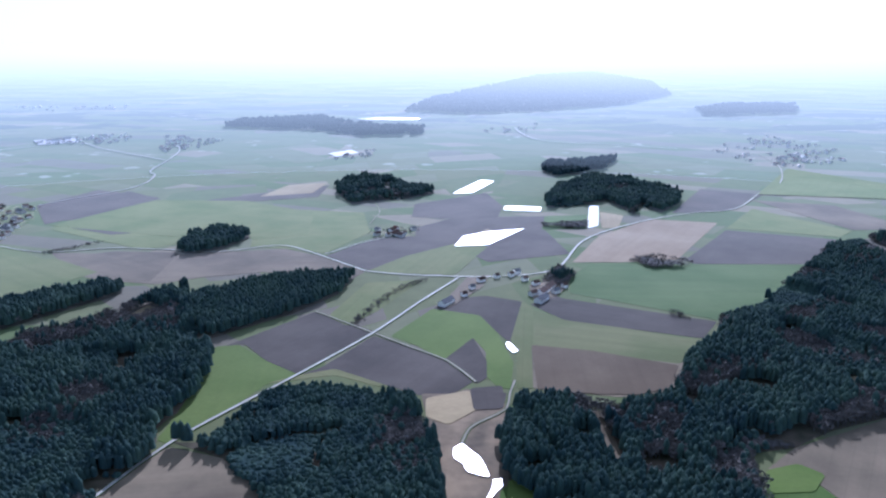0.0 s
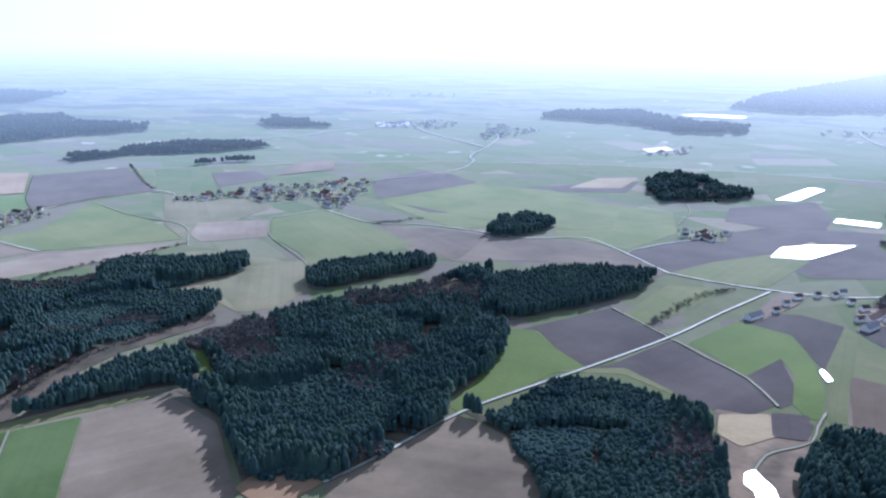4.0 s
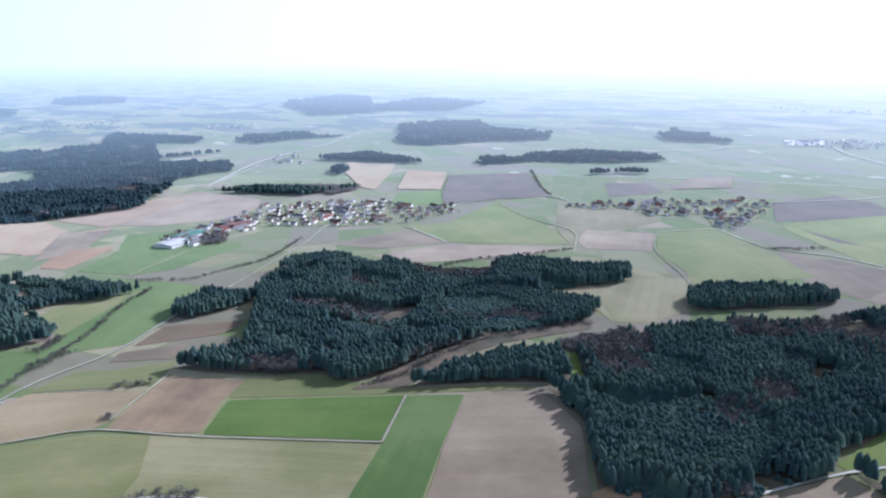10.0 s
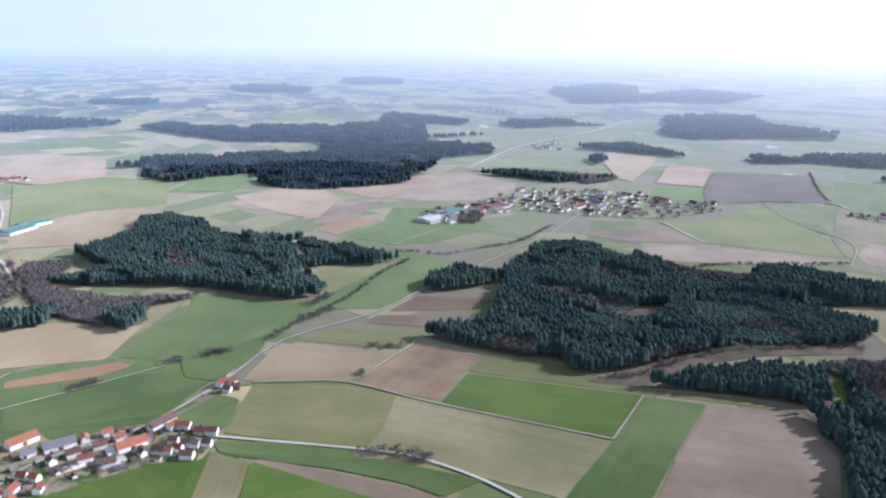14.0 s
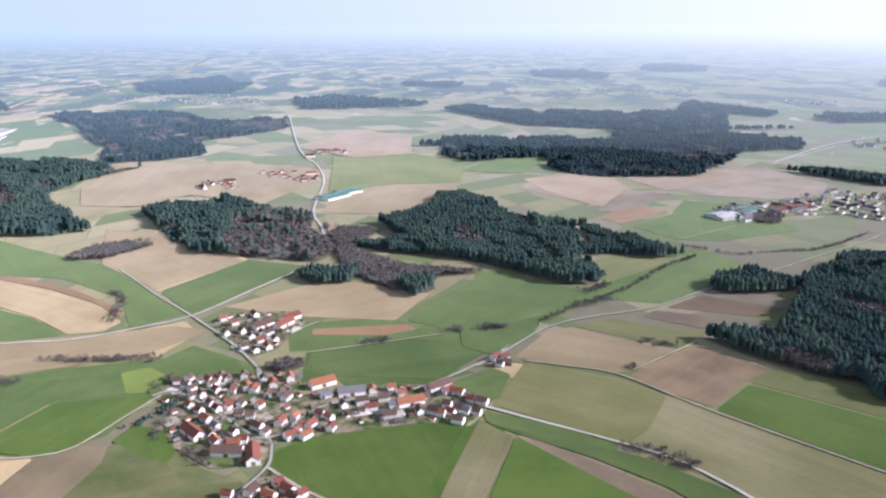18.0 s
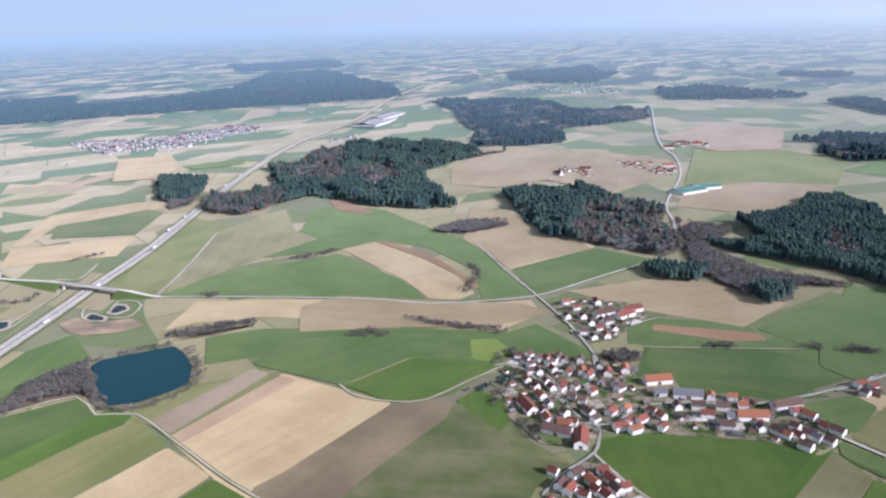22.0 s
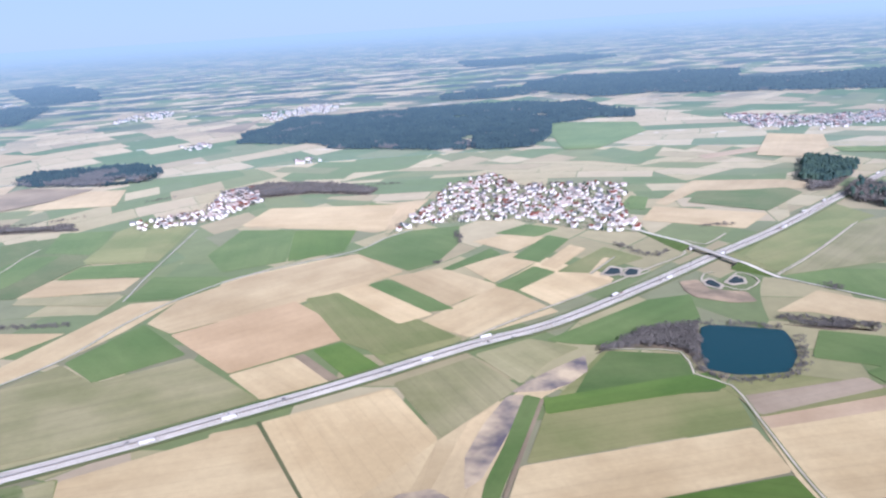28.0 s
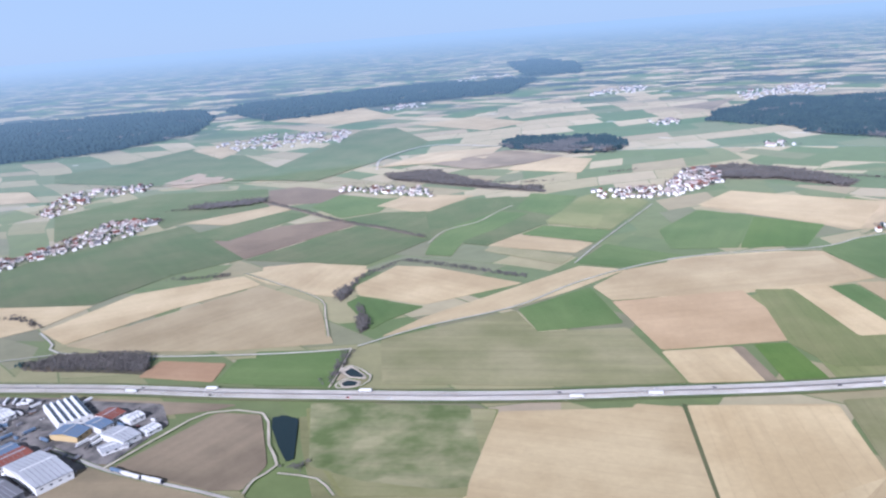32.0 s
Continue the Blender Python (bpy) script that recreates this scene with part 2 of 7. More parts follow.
CROP_KINDS = {
    "g": (("young_wheat", (0.068, 0.121, 0.022), (0.092, 0.145, 0.03), 0.35, 0.1), "bright green field of young winter wheat", "field"),
    "y": (("meadow_bright", (0.118, 0.17, 0.034), (0.15, 0.2, 0.046), 0.2), "yellow-green spring meadow", "meadow"),
    "G": (("meadow", (0.072, 0.117, 0.033), (0.098, 0.141, 0.045), 0.4, 0.05), "green grass meadow with mown streaks", "meadow"),
    "D": (("dull_meadow", (0.066, 0.087, 0.034), (0.1, 0.105, 0.05), 0.5, 0.0), "dull dark green meadow with brownish streaks", "meadow"),
    "u": (("brown_earth", (0.14, 0.1, 0.062), (0.175, 0.128, 0.08), 0.3, 0.06), "reddish brown ploughed field", "field"),
    "p": (("thin_grass", (0.15, 0.16, 0.06), (0.195, 0.188, 0.08), 0.35, 0.12), "pale green thinly sown field", "field"),
    "o": (("olive_grass", (0.2, 0.195, 0.092), (0.255, 0.237, 0.125), 0.45, 0.12), "olive field of thin winter grass", "field"),
    "t": (("dry_soil", (0.4, 0.31, 0.17), (0.465, 0.37, 0.21), 0.28, 0.07), "pale tan field of dry harrowed soil", "field"),
    "T": (("sandy_soil", (0.47, 0.365, 0.21), (0.4, 0.315, 0.18), 0.35, 0.06), "sandy beige ploughed field with soft bands", "field"),
    "h": (("light_soil", (0.285, 0.225, 0.125), (0.335, 0.27, 0.155), 0.3, 0.07), "light brown field of harrowed soil", "field"),
    "n": (("pink_soil", (0.32, 0.235, 0.145), (0.37, 0.28, 0.18), 0.25, 0.06), "rosy brown field of harrowed soil", "field"),
    "b": (("brown_soil", (0.24, 0.19, 0.13), (0.31, 0.25, 0.175), 0.3, 0.08), "grey-brown ploughed field", "field"),
    "k": (("umber_soil", (0.17, 0.135, 0.09), (0.24, 0.19, 0.125), 0.35, 0.06), "dark brown ploughed field", "field"),
    "d": (("wet_soil", (0.078, 0.065, 0.056), (0.108, 0.09, 0.076), 0.3, 0.06), "dark purplish freshly ploughed field", "field"),
    "r": (("red_soil", (0.27, 0.165, 0.09), (0.32, 0.205, 0.115), 0.2), "strip of orange-brown bare soil", "field"),
    "q": (("quarry_sand", (0.3, 0.225, 0.145), (0.18, 0.14, 0.095), 0.4, 0.0, 0.02), "sandy disturbed ground beside the ponds", "ground"),
    "w": (("patchy_soil", (0.17, 0.145, 0.13), (0.4, 0.325, 0.22), 0.4, 0.0, 0.022), "strip of sandy soil with dark wet patches", "field"),
    "U": (("fallow_earth", (0.19, 0.155, 0.095), (0.255, 0.205, 0.125), 0.35, 0.04), "olive-brown fallow field with thin grass", "field"),
    "M": (("mottled_meadow", (0.1, 0.122, 0.046), (0.15, 0.152, 0.07), 0.6, 0.0, 0.016), "mottled green meadow with pale worn streaks", "meadow"),
    "E": (("ochre_soil", (0.35, 0.25, 0.138), (0.4, 0.29, 0.165), 0.25, 0.05), "ochre field of dry harrowed soil", "field"),
    "B": (("warm_brown_soil", (0.165, 0.118, 0.075), (0.245, 0.18, 0.108), 0.4, 0.06, 0.011), "warm brown ploughed field with broad darker patches", "field"),
    "x": (("patchy_grass", (0.125, 0.145, 0.06), (0.235, 0.225, 0.12), 0.5, 0.1, 0.02), "olive field of thin grass with pale dry patches", "field"),
    "f": (("forest_floor", (0.16, 0.125, 0.085), (0.09, 0.08, 0.05), 0.3, 0.0, 0.02), "brown leaf litter under the trees", "ground"),
    "v": (("village_green", (0.085, 0.105, 0.042), (0.25, 0.205, 0.145), 0.3, 0.0, 0.09), "gardens and yards of grass and gravel", "ground"),
    "a": (("yard_asphalt", (0.1, 0.095, 0.09), (0.19, 0.175, 0.16), 0.3, 0.0, 0.05), "grey paved yard of the works", "pavement"),
}
FAR_CROPS = {}
CROPS = {k: (crop_material(*spec), label, category) for k, (spec, label, category) in CROP_KINDS.items()}


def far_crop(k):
    """The same crop as part of the backdrop of distance, with haze painted in."""
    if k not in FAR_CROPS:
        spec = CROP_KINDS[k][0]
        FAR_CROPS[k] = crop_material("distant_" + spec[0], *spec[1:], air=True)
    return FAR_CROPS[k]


def land_material(name, far):
    """Open farmland as a mosaic of fields: greener towards the sun, more tilled soil behind. far: the backdrop of
    distance, haze painted in as emission.
    """
    m, n, links, p = nodes_of(name, 0.95, 0.6 if far else 0.62, (0.86, 0.98, 0.85), 0.05)
    uv = n.new("ShaderNodeUVMap").outputs[0]
    wob = n.new("ShaderNodeVectorMath")
    wob.operation = "MULTIPLY_ADD"
    nz = n.new("ShaderNodeTexNoise")
    nz.inputs["Scale"].default_value = 0.0007
    links.new(uv, nz.inputs["Vector"])
    links.new(nz.outputs["Color"], wob.inputs[0])
    wob.inputs[1].default_value = (420, 420, 0)
    links.new(uv, wob.inputs[2])
    picks = []
    for angle, sx, sy in ((31, 0.006, 0.0064), (-17, 0.0085, 0.0047), (64, 0.0047, 0.0094)):
        turn = n.new("ShaderNodeMapping")
        turn.inputs["Rotation"].default_value = (0, 0, radians(angle))
        turn.inputs["Scale"].default_value = (sx * 0.72, sy * 0.78, 1) if far else (sx, sy, 1)
        links.new(wob.outputs[0], turn.inputs["Vector"])
        cell = n.new("ShaderNodeTexBrick")
        cell.offset, cell.squash, cell.squash_frequency, cell.offset_frequency = 0.37, 0.6, 3, 2
        for name, value in (("Color1", (0, 0, 0, 1)), ("Color2", (1, 1, 1, 1)), ("Mortar", (0.4, 0.4, 0.4, 1))):
            cell.inputs[name].default_value = value
        for name, value in (("Scale", 1.0), ("Mortar Size", 0.008), ("Brick Width", 1.25), ("Row Height", 0.55)):
            cell.inputs[name].default_value = value
        links.new(turn.outputs[0], cell.inputs["Vector"])
        picks.append(cell.outputs["Color"])
    # parishes: stretches of country whose strips run their own way
    parish = n.new("ShaderNodeTexVoronoi")
    parish.inputs["Scale"].default_value = 0.0009 if far else 0.0016
    links.new(wob.outputs[0], parish.inputs["Vector"])
    own = n.new("ShaderNodeSeparateColor")
    links.new(parish.outputs["Color"], own.inputs[0])
    chosen = mix(n, links, math_node(n, links, "GREATER_THAN", own.outputs[0], 0.36), picks[0], picks[1])
    chosen = mix(n, links, math_node(n, links, "GREATER_THAN", own.outputs[0], 0.7), chosen, picks[2])
    pick = n.new("ShaderNodeSeparateColor")
    links.new(chosen, pick.inputs[0])
    green = ramp(n, links, pick.outputs[0], ((0.0, (0.14, 0.17, 0.065)), (0.28, (0.17, 0.18, 0.08)), (0.5, (0.115, 0.16, 0.05)), (0.66, (0.19, 0.16, 0.12)), (0.8, (0.2, 0.2, 0.11)), (0.92, (0.3, 0.24, 0.17))), True)
    tan = ramp(n, links, pick.outputs[0], ((0.0, (0.42, 0.335, 0.21)), (0.24, (0.09, 0.145, 0.055)), (0.44, (0.36, 0.28, 0.18)), (0.56, (0.16, 0.18, 0.085)), (0.74, (0.47, 0.385, 0.25)), (0.88, (0.075, 0.14, 0.05))), True)
    xyz = n.new("ShaderNodeSeparateXYZ")
    links.new(uv, xyz.inputs[0])
    side = math_node(n, links, "ADD", math_node(n, links, "MULTIPLY", xyz.outputs[1], 0.35 / 1500), math_node(n, links, "MULTIPLY", xyz.outputs[0], 0.12 / 1500))
    kc = n.new("ShaderNodeClamp")
    links.new(math_node(n, links, "ADD", side, 0.72), kc.inputs[0])
    col = mix(n, links, kc.outputs[0], tan, green)
    grain = noise_node(n, links, uv, 0.02, 5.0, 0.7)
    gain = math_node(n, links, "ADD", math_node(n, links, "MULTIPLY", grain, 0.6), 0.7)
    grey = n.new("ShaderNodeCombineColor")
    for i in range(3):
        links.new(gain, grey.inputs[i])
    col = mix(n, links, 1.0, col, grey.outputs[0], "MULTIPLY")
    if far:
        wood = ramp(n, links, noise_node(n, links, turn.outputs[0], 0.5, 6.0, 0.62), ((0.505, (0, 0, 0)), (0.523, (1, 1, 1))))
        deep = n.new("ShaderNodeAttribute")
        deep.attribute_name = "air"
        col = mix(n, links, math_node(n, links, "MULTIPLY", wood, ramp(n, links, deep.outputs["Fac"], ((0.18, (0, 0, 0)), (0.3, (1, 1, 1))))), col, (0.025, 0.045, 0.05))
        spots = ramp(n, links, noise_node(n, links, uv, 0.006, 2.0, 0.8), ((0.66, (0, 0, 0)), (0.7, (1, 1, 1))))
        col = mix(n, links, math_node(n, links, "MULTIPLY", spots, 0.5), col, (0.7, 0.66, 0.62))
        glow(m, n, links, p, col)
    else:
        links.new(col, p.inputs["Base Color"])
    return m


def plain(name, c, rough=0.7, vary=0.15, scale=0.6, metal=0.0, spread=0.0, air=False):
    """Paint, plaster, tile or metal with stains at two scales; spread: how far the tone differs between things."""
    m, n, links, p = nodes_of(name, rough)
    p.inputs["Metallic"].default_value = metal
    pos = n.new("ShaderNodeTexCoord").outputs["Object"]
    a, b = noise_node(n, links, pos, scale, 4.0, 0.65), noise_node(n, links, pos, scale * 0.15, 2.0)
    gain = math_node(n, links, "ADD", math_node(n, links, "MULTIPLY", math_node(n, links, "ADD", a, b), vary), 1.0 - vary)
    if spread:
        info = n.new("ShaderNodeObjectInfo").outputs["Random"]
        gain = math_node(n, links, "MULTIPLY", gain, math_node(n, links, "ADD", math_node(n, links, "MULTIPLY", info, spread), 1.0 - spread / 2))
    grey = n.new("ShaderNodeCombineColor")
    for i in range(3):
        links.new(gain, grey.inputs[i])
    col = mix(n, links, 1.0, c, grey.outputs[0], "MULTIPLY")
    if air:
        glow(m, n, links, p, col)
    else:
        links.new(col, p.inputs["Base Color"])
    bump = n.new("ShaderNodeBump")
    bump.inputs["Strength"].default_value, bump.inputs["Distance"].default_value = 0.2, 0.05
    links.new(a, bump.inputs["Height"])
    links.new(bump.outputs[0], p.inputs["Normal"])
    return m


def leaf_material(name, dark, light, sheen=0.35, air=False):
    m, n, links, p = nodes_of(name, 0.95, 0.0 if air else sheen, (0.5, 0.75, 1.0), 0.03)
    isl = n.new("ShaderNodeNewGeometry").outputs["Random Per Island"]
    pos = n.new("ShaderNodeTexCoord").outputs["Object"]
    stand = ramp(n, links, noise_node(n, links, pos, 0.016, 5.0, 0.62), ((0.36, (0, 0, 0)), (0.64, (1, 1, 1))))
    fac = math_node(n, links, "ADD", math_node(n, links, "MULTIPLY", isl, 0.45), math_node(n, links, "MULTIPLY", stand, 0.55))
    col = mix(n, links, fac, dark, light)
    if air:
        glow(m, n, links, p, col)
    else:
        links.new(col, p.inputs["Base Color"])
    return m


def water_material(name, c, rough, spec=0.4):
    m, n, links, p = nodes_of(name, rough)
    p.inputs["Base Color"].default_value = (*c, 1)
    p.inputs["Specular IOR Level"].default_value = spec
    pos = n.new("ShaderNodeTexCoord").outputs["Object"]
    bump = n.new("ShaderNodeBump")
    bump.inputs["Strength"].default_value, bump.inputs["Distance"].default_value = 0.35, 0.3
    links.new(noise_node(n, links, pos, 0.5, 3.0), bump.inputs["Height"])
    links.new(bump.outputs[0], p.inputs["Normal"])
    return m


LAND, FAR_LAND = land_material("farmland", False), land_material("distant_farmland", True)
SPRUCE = leaf_material("spruce_needles", (0.026, 0.052, 0.06), (0.069, 0.112, 0.084), 0.0)
BARE = leaf_material("bare_twigs", (0.115, 0.107, 0.1), (0.175, 0.161, 0.146), 0.15)
# far copies of needles and twigs, haze painted into their emission
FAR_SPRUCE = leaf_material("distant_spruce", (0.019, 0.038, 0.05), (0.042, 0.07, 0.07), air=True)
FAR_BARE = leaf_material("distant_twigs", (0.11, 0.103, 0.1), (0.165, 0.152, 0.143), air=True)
CONCRETE = crop_material("road_concrete", (0.5, 0.465, 0.405), (0.57, 0.535, 0.47), 0.15, 0.0, 0.03, 0.4, 0.7, spec=0.2)
ASPHALT = crop_material("road_asphalt", (0.35, 0.325, 0.285), (0.42, 0.39, 0.345), 0.2, 0.0, 0.03, 0.3, 0.85, spec=0.08)
TRACK = crop_material("farm_track", (0.34, 0.3, 0.235), (0.42, 0.37, 0.295), 0.4, 0.0, 0.03, 0.4, 0.9, spec=0.08)
# road copy for the distance, paled by emitted haze
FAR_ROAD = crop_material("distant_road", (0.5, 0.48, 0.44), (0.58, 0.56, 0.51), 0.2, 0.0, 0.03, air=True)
MOTORWAY = crop_material("motorway_concrete", (0.37, 0.345, 0.3), (0.44, 0.41, 0.36), 0.6, 0.0, 0.02, 0.0, 0.85)
PAINT = plain("road_paint", (0.8, 0.8, 0.78), 0.6)
STEEL = plain("galvanised_steel", (0.5, 0.51, 0.52), 0.4, 0.1, 1.0, 0.8)
PLASTER = plain("white_plaster", (0.86, 0.84, 0.8), 0.85, 0.12, 0.3, 0.0, 0.3)
ROOF_RED = plain("red_tiles", (0.225, 0.078, 0.055), 0.8, 0.25, 0.5, 0.0, 0.5)
ROOF_ORANGE = plain("orange_tiles", (0.36, 0.145, 0.08), 0.8, 0.2, 0.5, 0.0, 0.3)
ROOF_DARK = plain("brown_tiles", (0.14, 0.088, 0.07), 0.8, 0.25, 0.5, 0.0, 0.5)
PALE_SHEET = plain("pale_sheeting", (0.4, 0.41, 0.42), 0.5, 0.2, 0.25)
ROOF_GREY = plain("grey_sheeting", (0.19, 0.19, 0.2), 0.38, 0.2, 0.3, 0.0, 0.4)
ROOF_PALE = plain("pale_roof_tiles", (0.4, 0.34, 0.31), 0.7, 0.2, 0.5)
# house materials for far towns, with haze painted in as emission
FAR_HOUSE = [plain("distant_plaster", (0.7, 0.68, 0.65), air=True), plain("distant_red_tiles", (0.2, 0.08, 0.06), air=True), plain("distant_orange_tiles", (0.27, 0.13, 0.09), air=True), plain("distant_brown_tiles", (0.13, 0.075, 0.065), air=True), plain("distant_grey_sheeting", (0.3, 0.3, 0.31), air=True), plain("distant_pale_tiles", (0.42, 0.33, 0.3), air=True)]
TIMBER = plain("weathered_boards", (0.2, 0.135, 0.09), 0.9, 0.3, 0.8, 0.0, 0.3)
GLASS = plain("window_glass", (0.04, 0.05, 0.06), 0.15, 0.1)
WHITE = plain("white_sheeting", (0.66, 0.66, 0.64), 0.5, 0.1, 0.2)
BLUE = plain("blue_grey_sheeting", (0.13, 0.19, 0.27), 0.5, 0.12, 0.2)
YELLOW = plain("yellow_cladding", (0.5, 0.38, 0.2), 0.6, 0.12, 0.3)
GREEN_ROOF = plain("green_sheeting", (0.1, 0.28, 0.22), 0.5, 0.12, 0.2)
RUBBER = plain("tyre_rubber", (0.02, 0.02, 0.02), 0.9)
CARS = [plain("car_white", (0.75, 0.75, 0.75), 0.3), plain("car_silver", (0.4, 0.41, 0.43), 0.3, 0.05, 1.0, 0.5), plain("car_dark", (0.03, 0.035, 0.05), 0.3), plain("car_red", (0.35, 0.03, 0.02), 0.3)]
LAKE = water_material("lake_water", (0.004, 0.04, 0.051), 0.3, 0.16)
POND = water_material("pond_water", (0.014, 0.026, 0.026), 0.3, 0.22)
FOIL = plain("white_foil", (0.85, 0.86, 0.87), 0.32, 0.06, 0.05)


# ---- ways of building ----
def paint_haze(me, x, y):
    # per-point strength and emission colour of the painted haze
    thick, tint = haze_of(x, y)
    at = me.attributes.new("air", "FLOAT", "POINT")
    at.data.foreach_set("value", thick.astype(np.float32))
    lit = me.attributes.new("haze_emission", "FLOAT_COLOR", "POINT")
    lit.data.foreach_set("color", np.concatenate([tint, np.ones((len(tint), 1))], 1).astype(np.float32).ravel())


def mesh_object(name, verts, faces, material, parent=None, label="", uv=None, air=None):
    me = bpy.data.meshes.new(name)
    me.from_pydata(verts, [], faces)
    for mt in material if isinstance(material, list) else [material]:
        me.materials.append(mt)
    if uv is not None:
        layer = me.uv_layers.new(name="plan")
        loops = np.empty(len(me.loops), np.int32)
        me.loops.foreach_get("vertex_index", loops)
        layer.data.foreach_set("uv", np.asarray(uv, np.float32)[loops].ravel())
    if air is not None:
        paint_haze(me, *air)
    me.update()
    ob = new(name, me)
    if parent:
        ob.parent = parent
    if label:
        ob["label"] = label
    return ob


def part(name, bm, material, parent, label=""):
    """One mesh under a thing, or under a part of it."""
    me = bpy.data.meshes.new(name)
    bm.to_mesh(me)
    bm.free()
    me.materials.append(material)
    ob = new(name, me)
    ob.parent = parent
    if label:
        ob["label"] = label
    return ob


def box(bm, x0, x1, y0, y1, z0, z1):
    v = [bm.verts.new(c) for c in ((x0, y0, z0), (x1, y0, z0), (x1, y1, z0), (x0, y1, z0), (x0, y0, z1), (x1, y0, z1), (x1, y1, z1), (x0, y1, z1))]
    for f in ((3, 2, 1, 0), (4, 5, 6, 7), (0, 1, 5, 4), (1, 2, 6, 5), (2, 3, 7, 6), (3, 0, 4, 7)):
        bm.faces.new([v[i] for i in f])
    return v


def boxed(*sizes):
    bm = bmesh.new()
    for s in sizes:
        box(bm, *s)
    return bm


def area2(pts):
    return sum(a[0] * b[1] - b[0] * a[1] for a, b in zip(pts, pts[1:] + pts[:1]))


def rounded(pts, cut=0.12):
    """The outline with its corners cut a little, as ploughs leave them."""
    out = []
    for a, b, c in zip(pts[-1:] + pts[:-1], pts, pts[1:] + pts[:1]):
        for o in (a, c):
            l = math.hypot(o[0] - b[0], o[1] - b[1])
            k = min(cut, 3.5 / max(l, 1.0))
            out.append((b[0] + (o[0] - b[0]) * k, b[1] + (o[1] - b[1]) * k))
    return out


LEVEL = [0.30]


def sheet(name, pts, material, label, category, top=None, depth=0.25, kind="structure", round_it=True):
    """A piece of ground: a slab of soil or crop with its own edge, its rows along its longest side."""
    pts = list(pts)
    if area2(pts) < 0:
        pts.reverse()
    k = max(range(len(pts)), key=lambda i: math.dist(pts[i], pts[i - 1]))
    ax = math.atan2(pts[k][1] - pts[k - 1][1], pts[k][0] - pts[k - 1][0])
    if round_it:
        pts = rounded(pts)
    if top is None:
        LEVEL[0] += 0.003
        top = LEVEL[0]
    if max(math.hypot(*p) for p in pts) > FLAT:
        bm = bmesh.new()
        bm.faces.new([bm.verts.new((x, y, 0)) for x, y in pts])
        bmesh.ops.triangulate(bm, faces=bm.faces[:])
        for _ in range(4):
            bmesh.ops.subdivide_edges(bm, edges=[e for e in bm.edges if e.calc_length() > 120], cuts=1)
            bmesh.ops.triangulate(bm, faces=bm.faces[:])
        bm.verts.index_update()
        c, s = math.cos(ax), math.sin(ax)
        flat = [(v.co.x, v.co.y) for v in bm.verts]
        verts, faces = [lay(x, y, top + 1.0) for x, y in flat], [[v.index for v in f.verts] for f in bm.faces]
        bm.free()
        return tagged(mesh_object(name, verts, faces, material, uv=[(x * c + y * s, y * c - x * s) for x, y in flat], air=tuple(np.array(flat).T)), label, category, kind=kind)
    n = len(pts)
    verts = [lay(x, y, top) for x, y in pts] + [lay(x, y, top - depth) for x, y in pts]
    faces = [list(range(n))] + [[i, i + n, (i + 1) % n + n, (i + 1) % n] for i in range(n)]
    c, s = math.cos(ax), math.sin(ax)
    uv = [(x * c + y * s, y * c - x * s) for x, y in pts] * 2
    return tagged(mesh_object(name, verts, faces, material, uv=uv), label, category, kind=kind)


def field(crop, *pts):
    material, label, category = CROPS[crop]
    if math.hypot(*np.mean(pts, axis=0)) > FLAT:
        material = far_crop(crop)
    return sheet("meadow" if category == "meadow" else "field", pts, material, label, category)


def curve_of(pts, step=25.0):
    """A smooth line through the points."""
    p = [np.array(q, float) for q in pts]
    p = [2 * p[0] - p[1]] + p + [2 * p[-1] - p[-2]]
    out = []
    for a, b, c, d in zip(p, p[1:], p[2:], p[3:]):
        n = max(2, int(np.linalg.norm(c - b) / step))
        for k in range(n):
            t = k / n
            out.append(0.5 * (2 * b + (c - a) * t + (2 * a - 5 * b + 4 * c - d) * t * t + (3 * b - a - 3 * c + d) * t**3))
    return np.array(out + [p[-2]])


def band(name, line, off0, off1, top, material, depth=0.3, crown=0.0):
    """A strip along a line between two offsets to its left."""
    tang = np.gradient(line, axis=0)
    tang /= np.linalg.norm(tang, axis=1)[:, None]
    side = np.stack([-tang[:, 1], tang[:, 0]], 1)
    run = np.r_[0, np.cumsum(np.linalg.norm(np.diff(line, axis=0), axis=1))]
    verts, uv, n = [], [], len(line)
    for o, z in ((off0, top - depth), (off0, top), ((off0 + off1) / 2, top + crown), (off1, top), (off1, top - depth)):
        verts += [lay(*(q + s * o), z + (2.2 if q @ q > (FLAT - 30) ** 2 else 0.0)) for q, s in zip(line, side)]
        uv += [(r, o) for r in run]
    faces = [[j * n + i, j * n + i + 1, (j + 1) * n + i + 1, (j + 1) * n + i] for j in range(4) for i in range(n - 1)]
    flat = np.concatenate([line + side * o for o in (off0, off0, (off0 + off1) / 2, off1, off1)])
    return mesh_object(name, verts, faces, material, uv=uv, air=tuple(flat.T) if material == FAR_ROAD else None)


ROAD_KINDS = {
    "c": (CONCRETE, "road", "pale concrete country road between the fields"),
    "a": (ASPHALT, "road", "grey asphalt country road between the fields"),
    "t": (TRACK, "farm_track", "pale gravel farm track between the fields"),
}
ROADS = []


